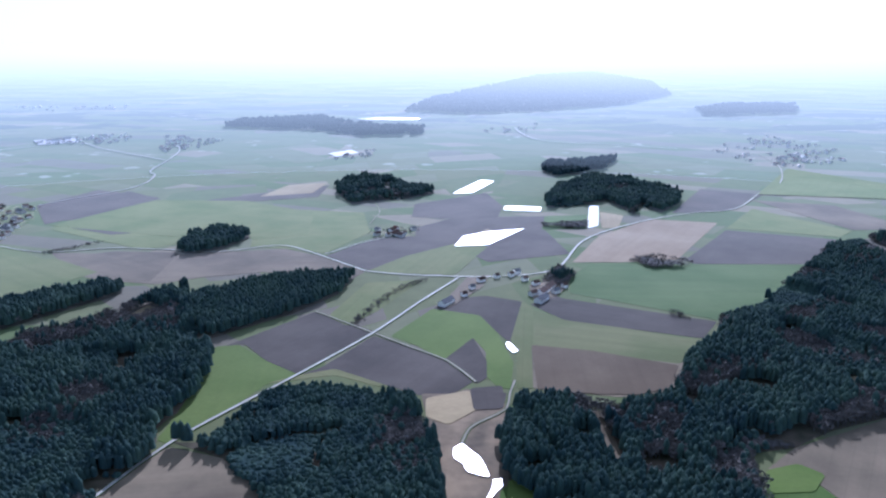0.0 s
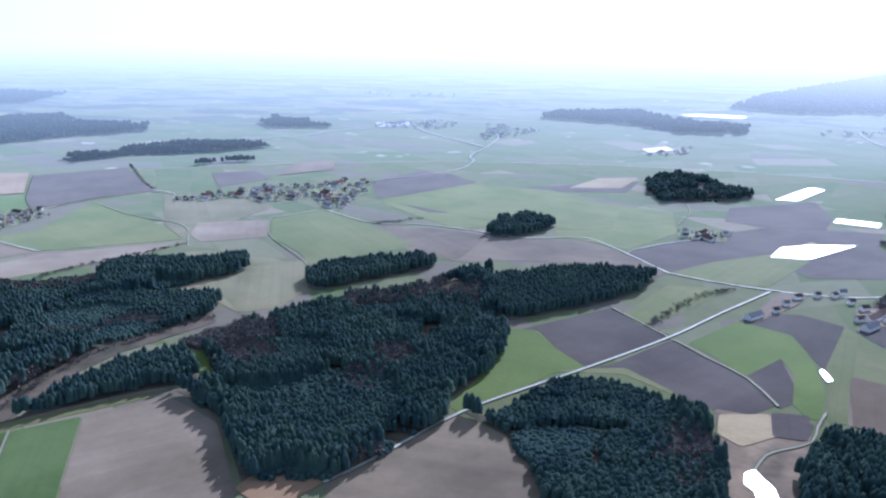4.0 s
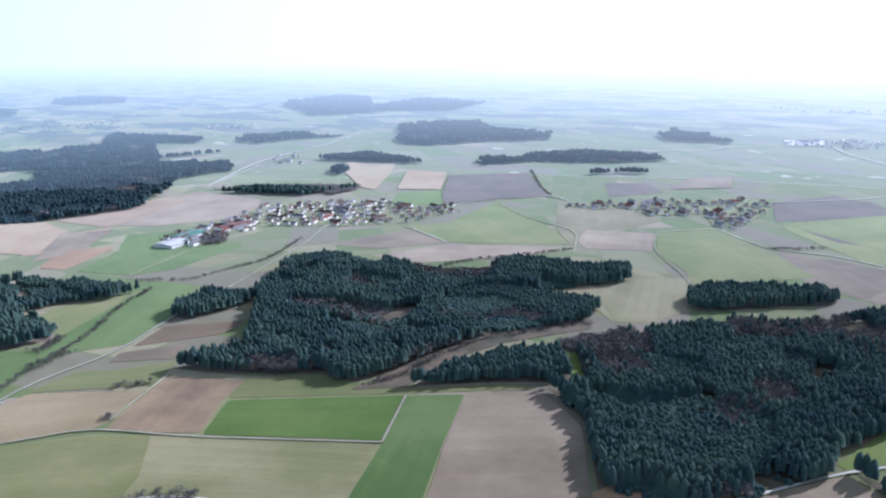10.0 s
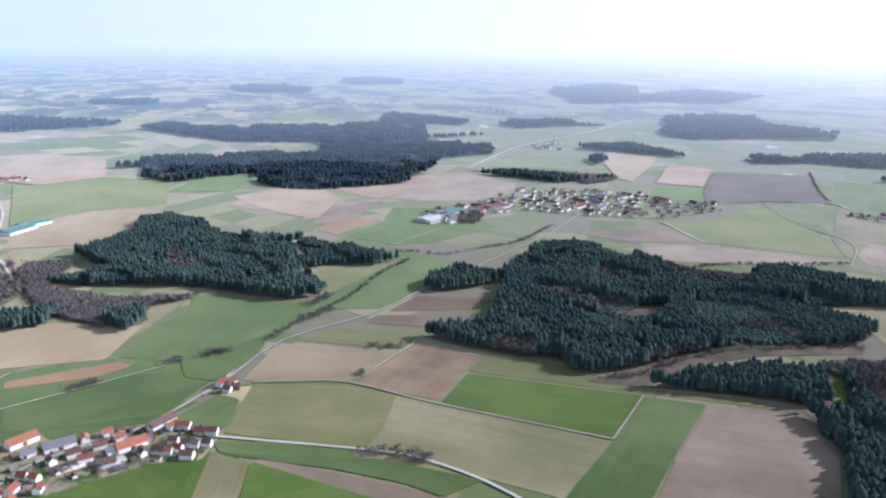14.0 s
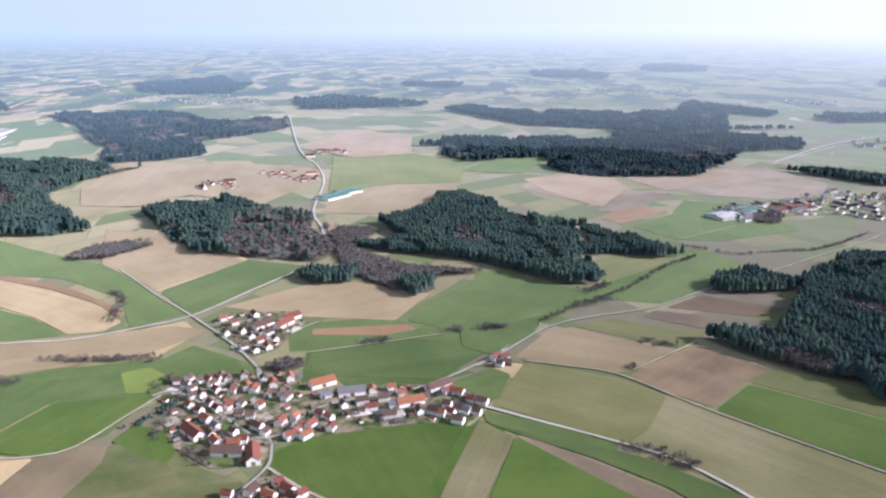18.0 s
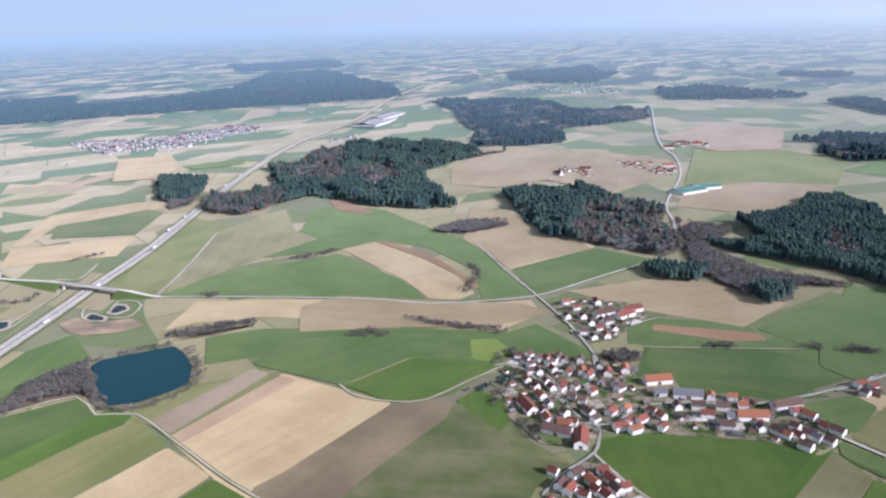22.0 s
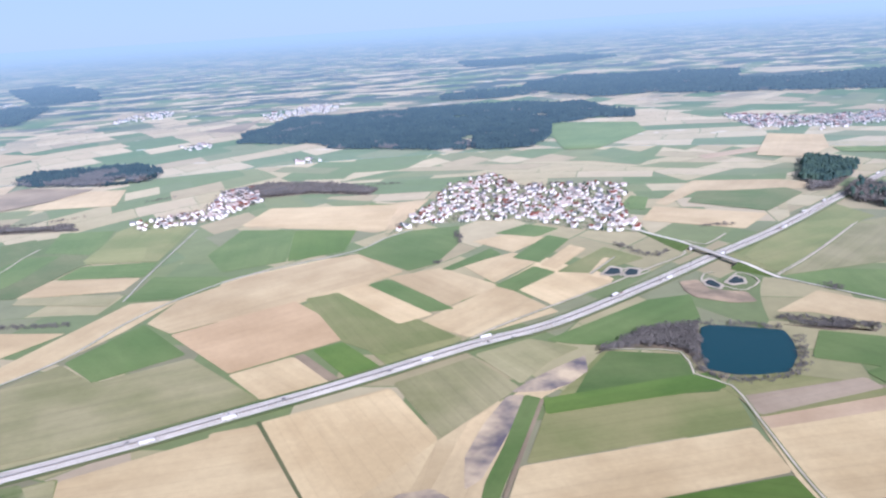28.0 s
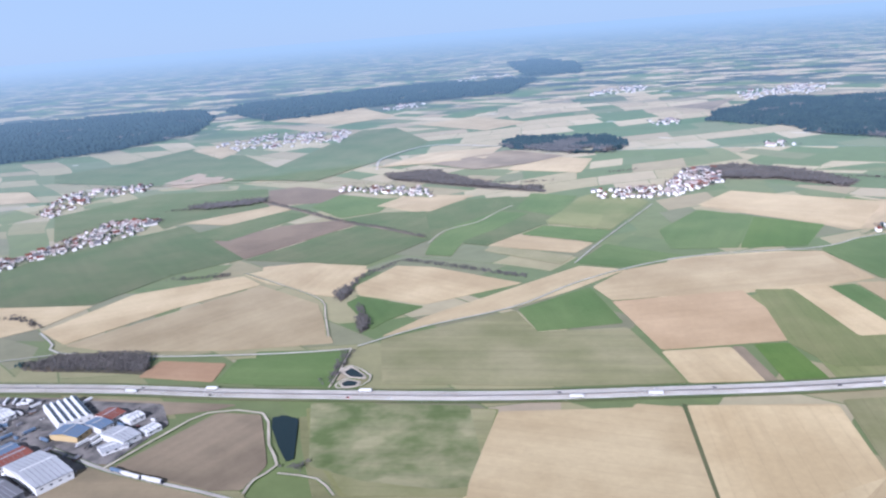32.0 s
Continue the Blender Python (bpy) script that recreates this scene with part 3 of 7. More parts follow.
def road(kind, width, *pts):
    width *= 0.7 if kind == "c" else 0.6
    line = curve_of(pts)
    ROADS.append(line)
    material, name, label = ROAD_KINDS[kind]
    # far roads take the material that emits haze
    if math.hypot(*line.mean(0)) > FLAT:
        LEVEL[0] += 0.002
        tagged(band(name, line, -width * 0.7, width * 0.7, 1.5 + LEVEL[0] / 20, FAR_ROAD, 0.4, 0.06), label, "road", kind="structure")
        return
    LEVEL[0] += 0.002
    verge = band("verge", line, -width / 2 - 1.1, width / 2 + 1.1, 1.02 + LEVEL[0] / 20, CROPS["G"][0])
    tagged(verge, "grassy verge along the country road", "verge", kind="structure")
    tagged(band(name, line, -width / 2, width / 2, 1.2 + LEVEL[0] / 20, material, 0.4, 0.06), label, "road", kind="structure")


def inside(px, py, poly):
    hit = np.zeros(len(px), bool)
    for (x0, y0), (x1, y1) in zip(poly, poly[1:] + poly[:1]):
        c = (y0 > py) != (y1 > py)
        with np.errstate(divide="ignore", invalid="ignore"):
            hit ^= c & (px < (x1 - x0) * (py - y0) / (y1 - y0) + x0)
    return hit


def spruce_shape(rng, tiers, sides):
    """A spruce 1 high, as it shows from above: a ragged skirt of boughs that closes to a blunt tip."""
    v, f = [], []
    for k in range(tiers):
        t = k / tiers
        r, z = 0.25 * (1 - t**1.4 * 0.8), 0.3 + 0.66 * t**0.55
        for i in range(sides):
            a = (i + 0.5 * (k % 2) + rng.uniform(-0.2, 0.2)) * math.tau / sides
            q = r * rng.uniform(0.72, 1.22)
            v.append((q * math.cos(a), q * math.sin(a), z + rng.uniform(-0.05, 0.05)))
    v.append((rng.uniform(-0.03, 0.03), rng.uniform(-0.03, 0.03), 1.0))
    for k in range(tiers - 1):
        for i in range(sides):
            a, b, c, d = k * sides + i, k * sides + (i + 1) % sides, (k + 1) * sides + i, (k + 1) * sides + (i + 1) % sides
            f += [(a, b, d), (a, d, c)]
    f += [((tiers - 1) * sides + i, (tiers - 1) * sides + (i + 1) % sides, tiers * sides) for i in range(sides)]
    return np.array(v), np.array(f)


def bare_shape(rng, twigs):
    """A leafless tree 1 high: a thin trunk and a haze of twig clumps."""
    v = [(0.03, 0, 0), (-0.018, 0.025, 0), (-0.018, -0.025, 0), (0, 0, 0.6)]
    f = [(0, 1, 3), (1, 2, 3), (2, 0, 3)]
    size = 0.17 if twigs < 30 else 0.125
    for _ in range(twigs):
        a, e, q = rng.uniform(0, math.tau), rng.uniform(-0.9, 1.4), rng.uniform(0.55, 1.0)
        c = np.array([0.34 * q * math.cos(a) * math.cos(e), 0.34 * q * math.sin(a) * math.cos(e), 0.62 + 0.36 * q * math.sin(e)])
        b = len(v)
        for _ in range(3):
            v.append(tuple(c + np.array([rng.uniform(-size, size) for _ in range(3)])))
        f.append((b, b + 1, b + 2))
    return np.array(v), np.array(f)


SHAPES = {}
shape_rng = random.Random(11)
for lod, (tiers, sides, twigs) in enumerate(((3, 6, 40), (3, 5, 18), (2, 5, 9))):
    SHAPES["c", lod] = [spruce_shape(shape_rng, tiers, sides) for _ in range(4)]
    SHAPES["b", lod] = [bare_shape(shape_rng, twigs) for _ in range(4)]


def stand(name, kind, x, y, height, wide, lod, rng, canopy=None):
    """Many trees in one mesh. kind, height and wide: arrays, one for each tree; canopy: the closed roof of boughs below their tips."""
    V, F, M, base = [], [], [], 0
    d = np.hypot(x, y)
    r = np.where(d <= FLAT, d, RIM - (RIM - FLAT) * FLAT / np.maximum(d, 1))
    s = r / d
    gz = np.where(d <= FLAT, 0.0, H * (1 - s))
    which = rng.integers(0, 4, len(x))
    A = []
    for key, slot in (("c", 0), ("b", 1)):
        for k in range(4):
            sel = (which == k) & (kind == slot)
            if not sel.any():
                continue
            v, f = SHAPES[key, lod][k]
            a = rng.uniform(0, math.tau, sel.sum())
            ca, sa = np.cos(a)[:, None], np.sin(a)[:, None]
            hs, ws = (height[sel] * s[sel])[:, None], (wide[sel] * s[sel])[:, None]
            px = (v[:, 0] * ca - v[:, 1] * sa) * ws + (x[sel] * s[sel])[:, None]
            py = (v[:, 0] * sa + v[:, 1] * ca) * ws + (y[sel] * s[sel])[:, None]
            pz = v[:, 2] * hs + gz[sel][:, None]
            V.append(np.stack([px, py, pz], -1).reshape(-1, 3))
            F.append((f[None] + base + (np.arange(sel.sum()) * len(v))[:, None, None]).reshape(-1, 3))
            M.append(np.full(len(F[-1]), slot))
            A.append(np.repeat(np.stack([x[sel], y[sel]], 1), len(v), 0))
            base += len(V[-1])
    if canopy:
        cx, cy, cz, cf, cm = canopy
        cd = np.maximum(np.hypot(cx, cy), 1)
        cs = np.where(cd <= FLAT, 1.0, (RIM - (RIM - FLAT) * FLAT / cd) / cd)
        V.append(np.stack([cx * cs, cy * cs, cz * cs + H * (1 - cs)], -1))
        F.append(cf + base)
        M.append(cm)
        A.append(np.stack([cx, cy], 1))
    V, F, M, A = np.concatenate(V), np.concatenate(F), np.concatenate(M), np.concatenate(A)
    me = bpy.data.meshes.new(name)
    me.vertices.add(len(V))
    me.vertices.foreach_set("co", V.astype(np.float32).ravel())
    me.loops.add(3 * len(F))
    me.loops.foreach_set("vertex_index", F.astype(np.int32).ravel())
    me.polygons.add(len(F))
    me.polygons.foreach_set("loop_start", np.arange(0, 3 * len(F), 3, dtype=np.int32))
    me.polygons.foreach_set("material_index", M.astype(np.int32))
    me.polygons.foreach_set("use_smooth", M == 0)
    # stands centred past FLAT get the leaf copies with painted haze
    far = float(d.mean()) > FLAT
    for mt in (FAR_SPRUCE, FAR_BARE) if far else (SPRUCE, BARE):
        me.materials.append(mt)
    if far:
        paint_haze(me, A[:, 0], A[:, 1])
    me.update()
    me.validate()
    return new(name, me)


def patches(x, y, size, seed):
    """A slow random field over the plan, from 0 to 1."""
    g = np.random.default_rng(seed).random((64, 64))
    u, w = x / size % 64, y / size % 64
    i, j = u.astype(int), w.astype(int)
    a, b = u - i, w - j
    a, b = a * a * (3 - 2 * a), b * b * (3 - 2 * b)
    return (g[i % 64, j % 64] * (1 - a) + g[(i + 1) % 64, j % 64] * a) * (1 - b) + (g[i % 64, (j + 1) % 64] * (1 - a) + g[(i + 1) % 64, (j + 1) % 64] * a) * b


WOODS, CLEAR, LEAFLESS = [], [], []


def clearing(crop, *pts):
    """A felled or open patch inside a wood."""
    CLEAR.append(list(pts))
    material, label, category = CROPS[crop]
    sheet("clearing", pts, material, "open clearing of bare soil and grass in the forest", "clearing", top=0.9)


def leafless(*pts):
    """A stretch of a wood where bare brown trees stand among the spruces."""
    LEAFLESS.append(list(pts))


LABELS = {"c": "dark spruce forest with a ragged edge", "m": "mixed forest of dark spruce and leafless brown trees", "b": "grove of leafless brown trees and scrub"}
wood_rng = np.random.default_rng(5)


def forest(kind, *pts):
    pts = list(pts)
    if area2(pts) < 0:
        pts.reverse()
    cx, cy = np.mean(pts, axis=0)
    dist = min(math.hypot(*p) for p in pts)
    near = math.hypot(cx, cy)
    gap = 5.2 if dist < 1300 else 8.0 if dist < 2000 else 10.5 if near < 3200 else near * 0.0042
    lod = 0 if dist < 1100 else 1 if dist < 2000 else 2
    xs, ys = [p[0] for p in pts], [p[1] for p in pts]
    gx, gy = np.meshgrid(np.arange(min(xs), max(xs), gap), np.arange(min(ys), max(ys), gap))
    x, y = gx.ravel() + wood_rng.uniform(-0.45, 0.45, gx.size) * gap, gy.ravel() + wood_rng.uniform(-0.45, 0.45, gx.size) * gap
    wav = gap * 1.6
    keep = inside(x + (patches(x, y, 18, 3) - 0.5) * wav, y + (patches(x, y, 18, 4) - 0.5) * wav, pts)
    # blocks of one age, with warped borders; some felled, young or leafless
    bx, by = x + 60 * patches(x, y, 70, 31) + 16 * patches(x, y, 19, 33), y + 60 * patches(x, y, 70, 32) + 16 * patches(x, y, 19, 34)
    bi, bj = ((0.94 * bx + 0.34 * by) // 105).astype(int), ((0.94 * by - 0.34 * bx) // 62).astype(int)
    lot = np.random.default_rng(14).random((97, 89))[bi % 97, bj % 89]
    age = (np.select([lot < 0.12, lot < 0.34], [0.12, 0.5], 0.86 + 0.14 * lot) if abs(area2(pts)) > 90000 else 0.85) * (0.8 + 0.26 * patches(x, y, 24, 6) + 0.14 * patches(x, y, 13, 7))
    keep &= (patches(x, y, 60, 21) > 0.13) | (kind == "b") | (abs(area2(pts)) < 90000)
    if gap < 9 and kind != "b" and abs(area2(pts)) > 60000:
        u, w = (0.94 * bx + 0.34 * by) / 105, (0.94 * by - 0.34 * bx) / 62
        nu, nw = np.rint(u).astype(int), np.rint(w).astype(int)
        cut_u = np.random.default_rng(51).random((97, 89))[nu % 97, bj % 89] < 0.14
        cut_w = np.random.default_rng(52).random((97, 89))[bi % 97, nw % 89] < 0.16
        worn = 1.5 + 4.5 * patches(x, y, 21, 53)
        keep &= ~((np.abs(u - nu) * 105 < worn) & cut_u) & ~((np.abs(w - nw) * 62 < worn) & cut_w)
    for hole in CLEAR:
        keep &= ~inside(x, y, hole)
    if keep.sum() < 3:
        return
    share = {"c": 0.27, "m": 0.43, "b": 1.1}[kind]
    slot = (patches(x, y, 75, 17) * 0.5 + (lot * 7.3 % 1) * 0.38 + wood_rng.random(len(x)) * 0.12 < share).astype(int)
    if abs(area2(pts)) < 90000 and kind == "c":
        slot[:] = 0
    for patch in LEAFLESS:
        slot[inside(x + 30 * patches(x, y, 14, 41) - 15, y + 30 * patches(x, y, 14, 42) - 15, patch) & (wood_rng.random(len(x)) < 0.9)] = 1
    height = (5 + 20 * age) * wood_rng.uniform(0.8, 1.08, len(x))
    height = np.where(slot == 1, height * 0.72, height) * (0.62 if kind == "b" else 1)
    wide = np.maximum(height * 0.72, gap * 2.9) * wood_rng.uniform(0.8, 1.25, len(x))
    wide = np.where(slot == 1, np.maximum(height * 1.25, gap * 1.9), wide)
    # the roof of boughs between neighbouring trees
    at = np.arange(x.size).reshape(gx.shape)
    quad = np.stack([at[:-1, :-1], at[:-1, 1:], at[1:, 1:], at[1:, :-1]], -1).reshape(-1, 4)
    quad = quad[keep[quad].all(1)]
    cf = np.concatenate([quad[:, [0, 1, 2]], quad[:, [0, 2, 3]]])
    canopy = (x, y, (5 + 20 * age) * np.where(slot == 1, 0.43, 0.66) * (0.62 if kind == "b" else 1), cf, slot[cf[:, 0]]) if len(cf) else None
    x, y, slot, height, wide = x[keep], y[keep], slot[keep], height[keep], wide[keep]
    ob = stand("forest" if kind != "b" else "grove", slot, x, y, height, wide, lod, wood_rng, canopy)
    tagged(ob, LABELS[kind], "forest" if kind != "b" else "grove", kind="stuff")
    floor = [(px, py) for px, py in pts]
    if max(math.hypot(*p) for p in pts) <= FLAT:
        sheet("forest_floor", floor, CROPS["f"][0], CROPS["f"][1], "ground", top=0.27 + 0.004 * (len(WOODS) % 6), round_it=False)
    WOODS.append(pts)


hedge_rng = np.random.default_rng(8)


def hedge(kind, *pts):
    """A loose row of trees and bushes along a ditch or field edge."""
    line = curve_of(pts, 7.0)
    d = float(np.hypot(*line.mean(0)))
    gap = max(6.0, d * 0.004)
    long = len(line) * 7.0 > 260
    n = max(6, int(len(line) * 7.0 / gap * (3.0 if long else 4.0)))
    k = hedge_rng.integers(0, len(line), n)
    x, y = line[k, 0] + hedge_rng.normal(0, 2.2 if long else 4.0, n), line[k, 1] + hedge_rng.normal(0, 2.2 if long else 4.0, n)
    height = hedge_rng.uniform(2.6, 6.8, n)
    slot = np.full(n, 1 if kind == "b" else 0)
    ob = stand("hedgerow", slot, x, y, height, height * 1.5, 0 if d < 1500 else 1, hedge_rng)
    tagged(ob, "row of leafless brown bushes and trees along a field edge" if kind == "b" else "row of dark conifers beside the road", "hedgerow", kind="stuff")


# ---- houses ----
ROOFS = {"r": (ROOF_RED, "red-tiled"), "o": (ROOF_ORANGE, "orange-tiled"), "d": (ROOF_DARK, "brown-tiled"), "g": (ROOF_GREY, "grey-roofed")}
SIZES = {"s": (7.6, 9.2, 5.6, 3.1), "m": (8.8, 13.0, 5.8, 3.3), "l": (13.0, 30.0, 5.6, 4.6), "t": (6.8, 7.6, 5.4, 2.5)}
MADE = {}


def gable(w, l, e, r):
    """Walls with two gables: w across, l along x, eaves e high, ridge r above them."""
    bm = bmesh.new()
    a = [bm.verts.new(c) for c in ((-l / 2, -w / 2, -0.3), (-l / 2, w / 2, -0.3), (-l / 2, w / 2, e), (-l / 2, 0, e + r - 0.15), (-l / 2, -w / 2, e))]
    b = [bm.verts.new((-v.co.x, v.co.y, v.co.z)) for v in a]
    bm.faces.new(a[::-1])
    bm.faces.new(b)
    for i in range(5):
        bm.faces.new((a[i], a[(i + 1) % 5], b[(i + 1) % 5], b[i]))
    bmesh.ops.recalc_face_normals(bm, faces=bm.faces)
    return bm


def saddle(w, l, e, r, over=0.7, thick=0.28):
    """A saddle roof of two slopes with eaves and verges that stand out."""
    bm = bmesh.new()
    k = r / (w / 2)
    prof = [(-w / 2 - over, e - over * k), (0, e + r), (w / 2 + over, e - over * k), (w / 2 + over, e - over * k + thick), (0, e + r + thick * 1.2), (-w / 2 - over, e - over * k + thick)]
    a = [bm.verts.new((-l / 2 - over, y, z)) for y, z in prof]
    b = [bm.verts.new((l / 2 + over, y, z)) for y, z in prof]
    for i in range(6):
        bm.faces.new((a[i], a[(i + 1) % 6], b[(i + 1) % 6], b[i]))
    bm.faces.new((a[0], a[1], a[4], a[5])), bm.faces.new((a[1], a[2], a[3], a[4]))
    bm.faces.new((b[0], b[1], b[4], b[5])), bm.faces.new((b[1], b[2], b[3], b[4]))
    bmesh.ops.recalc_face_normals(bm, faces=bm.faces)
    return bm


def house(x, y, turn, size="s", roof="r", near=False, group="", timber=False):
    m = Matrix.Translation(lay(x, y, 0.45)) @ pose(0, 0, 0, 0, 0, turn)
    s = far_scale(x, y)
    if s < 1:
        m = m @ Matrix.Diagonal((s, s, s, 1))
    key = (size, roof, near, group, timber)
    if key in MADE:
        return copy_thing(MADE[key], m)
    w, l, e, r = SIZES[size]
    what = {"s": "house", "m": "farmhouse", "l": "barn"}[size]
    ob = new(what)
    rm, word = ROOFS[roof]
    wall = part("wall", gable(w, l, e, r), TIMBER if timber else PLASTER, ob)
    part("roof", saddle(w, l, e, r), rm, ob)
    if near:
        if size != "l":
            stack = part("chimney", boxed((l * 0.15, l * 0.15 + 0.8, -1.2, -0.5, e + r * 0.6, e + r + 1.0)), ROOF_DARK, ob)
            part("cap", boxed((l * 0.15 - 0.1, l * 0.15 + 0.9, -1.3, -0.4, e + r + 1.0, e + r + 1.15)), ROOF_GREY, stack)
            for sy in (-1, 1):
                for i in range(3 if size == "s" else 5):
                    cx = -l / 2 + l * (i + 0.7) / (3.4 if size == "s" else 5.4)
                    for z in (1.0, 3.4):
                        win = part("window", boxed((cx - 0.5, cx + 0.5, sy * w / 2 - 0.06, sy * w / 2 + 0.06, z, z + 1.15)), GLASS, ob)
            part("door", boxed((l / 2 - 0.06, l / 2 + 0.08, -0.55, 0.55, 0.0, 2.1)), TIMBER, ob)
        else:
            part("gate", boxed((-2.2, 2.2, -w / 2 - 0.1, -w / 2 + 0.1, 0.0, 4.2)), TIMBER, ob)
            part("gate", boxed((l / 2 - 0.1, l / 2 + 0.1, -1.9, 1.9, 0.0, 4.0)), TIMBER, ob)
    ob.matrix_basis = m
    walls = "weathered boards" if timber else "white walls"
    tagged(ob, f"{word} {what} with {walls} in the village" if size != "l" else f"long {word} barn with {walls} beside the yard", what, group)
    MADE[key] = ob
    return ob


def street_turn(x, y):
    """The way of the nearest road, in degrees."""
    best, turn = 1e9, 0.0
    for line in ROADS:
        d = np.hypot(line[:, 0] - x, line[:, 1] - y)
        k = int(d.argmin())
        if d[k] < best:
            best, a, b = d[k], line[max(k - 1, 0)], line[min(k + 1, len(line) - 1)]
            turn = math.degrees(math.atan2(b[1] - a[1], b[0] - a[0]))
    return turn, best


town_rng = random.Random(21)
COUNTED = ("houses of village a", "houses of village b", "farms of village j", "farms of village k", "farms of village l", "houses of village d")


def cluster(places):
    """The roofs and walls of a far town, too many to count, in one mesh."""
    slots = {"w": 0, "r": 1, "o": 2, "d": 3, "g": 4, "p": 5}
    verts, faces, slot, spot = [], [], [], []
    for x, y, turn, size, roof in places:
        w, l, e, r = SIZES[size]
        m = Matrix.Translation(lay(x, y, 0.45)) @ pose(0, 0, 0, 0, 0, turn) @ Matrix.Scale(far_scale(x, y), 4)
        for bm, k in ((gable(w, l, e, r), "w"), (saddle(w, l, e, r), roof)):
            base = len(verts)
            bm.verts.index_update()
            verts += [m @ v.co for v in bm.verts]
            spot += [(x, y)] * len(bm.verts)
            faces += [[base + v.index for v in f.verts] for f in bm.faces]
            slot += [slots[k]] * len(bm.faces)
            bm.free()
    # towns reaching past FLAT use the copies with haze in their emission
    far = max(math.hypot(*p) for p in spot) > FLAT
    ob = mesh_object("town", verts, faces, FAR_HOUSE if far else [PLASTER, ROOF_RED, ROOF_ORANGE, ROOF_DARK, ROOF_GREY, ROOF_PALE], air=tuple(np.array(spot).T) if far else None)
    ob.data.polygons.foreach_set("material_index", np.array(slot, np.int32))
    return tagged(ob, "far town of white houses with red and brown roofs", "town", kind="stuff")


def village(group, count, mixture, *pts):
    """Houses and gardens spread over an outline, turned to the lane that runs through it."""
    pts = list(pts)
    cx, cy = np.mean(pts, axis=0)
    if max(math.hypot(*p) for p in pts) < FLAT:
        sheet("village_ground", pts, CROPS["v"][0], CROPS["v"][1], "ground", top=0.93 + 0.004 * (len(MADE) % 5))
    base = town_rng.uniform(0, 180)
    xs, ys = [p[0] for p in pts], [p[1] for p in pts]
    set_down, joined, tries = [], [], 0
    room = math.sqrt(abs(area2(pts)) / 2 / count) * 0.62
    while len(set_down) < count and tries < 60 * count:
        tries += 1
        x, y = town_rng.uniform(min(xs), max(xs)), town_rng.uniform(min(ys), max(ys))
        if not inside(np.array([x]), np.array([y]), pts)[0]:
            continue
        if any(math.hypot(x - a, y - b) < (10.5 if group not in COUNTED else max(14.0, min(room, 22.0))) for a, b in set_down):
            continue
        if group not in COUNTED and patches(np.array([x]), np.array([y]), 22, 61)[0] < 0.27:
            continue
        turn, gap = street_turn(x, y)
        if gap < 9:
            continue
        set_down.append((x, y))
        if gap > 260:
            turn = base
        size = town_rng.choice(("smmml" if group in COUNTED else "ssssssml") if mixture == "v" else "ssmml")
        roof = town_rng.choice(("dddggrdgd" if cy > 0 else "rrodddrdgg") if mixture == "v" else "rrrod")
        turn += town_rng.choice((0, 90)) + town_rng.uniform(-7, 7)
        if group in COUNTED:
            house(x, y, turn, size, roof, False, group)
        else:
            joined.append((x, y, turn, town_rng.choice("tttss") if size == "s" else "m" if size == "m" else "l" if town_rng.random() < 0.3 else "m", town_rng.choice("ppprdrgdgp")))
    if joined:
        cluster(joined)
    n = max(6, count * 4)
    k = [town_rng.choice(set_down) for _ in range(n)]
    x = np.array([p[0] + town_rng.uniform(-16, 16) for p in k])
    y = np.array([p[1] + town_rng.uniform(-16, 16) for p in k])
    h = np.array([town_rng.uniform(4.0, 10.0) if group in COUNTED else town_rng.uniform(4.0, 10.0) for _ in k])
    slot = np.array([town_rng.choice((1, 1, 1, 1, 0)) for _ in k])
    tagged(stand("garden_trees", slot, x, y, h, h * 1.1, 1, np.random.default_rng(count)), "leafless trees and small conifers in the gardens", "trees", kind="stuff")


# ---- ground ----
def ground_ring(name, radii, material, far):
    verts, faces, uv, n = [], [], [], 144
    for d in radii:
        for a in range(n):
            x, y = d * math.cos(a * math.tau / n), d * math.sin(a * math.tau / n)
            verts.append(lay(x, y)), uv.append((x, y))
    for k in range(len(radii) - 1):
        for a in range(n):
            b = (a + 1) % n
            faces.append((k * n + a, (k + 1) * n + a, (k + 1) * n + b, k * n + b))
    if not far:
        faces.append(tuple(range(n)))
    px = np.array(uv)
    return mesh_object(name, verts, faces, material, uv=uv, air=(px[:, 0], px[:, 1]) if far else None)


tagged(ground_ring("ground", [300, 800, 1500, 2400, FLAT], LAND, False), "wide flat farmland, a mosaic of green and tan fields", "ground", kind="structure")
# the outer ring of land carries the haze in its own emission
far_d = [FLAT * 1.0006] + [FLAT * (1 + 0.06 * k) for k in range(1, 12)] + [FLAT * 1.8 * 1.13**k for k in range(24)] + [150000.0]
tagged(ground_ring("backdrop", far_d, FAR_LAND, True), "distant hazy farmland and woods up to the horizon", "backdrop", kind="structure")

# fields and meadows
field('G', (-793, 28), (-820, 49), (-880, 100), (-870, 140), (-790, 97), (-758, 69), (-765, 51))
field('G', (-862, -352), (-942, -301), (-884, -217), (-861, -201), (-831, -225), (-847, -301), (-822, -337))
field('G', (-881, -149), (-925, -152), (-926, -61), (-847, 57), (-846, 51), (-797, -33), (-808, -89), (-839, -106), (-825, -146))
field('G', (-977, -185), (-1014, -160), (-1038, -47), (-983, -12), (-1154, 68), (-926, 60), (-937, -55), (-917, -173))
field('k', (-294, 613), (-246, 728), (-186, 704), (-148, 658), (-123, 612), (-102, 548), (-296, 529), (-319, 559))
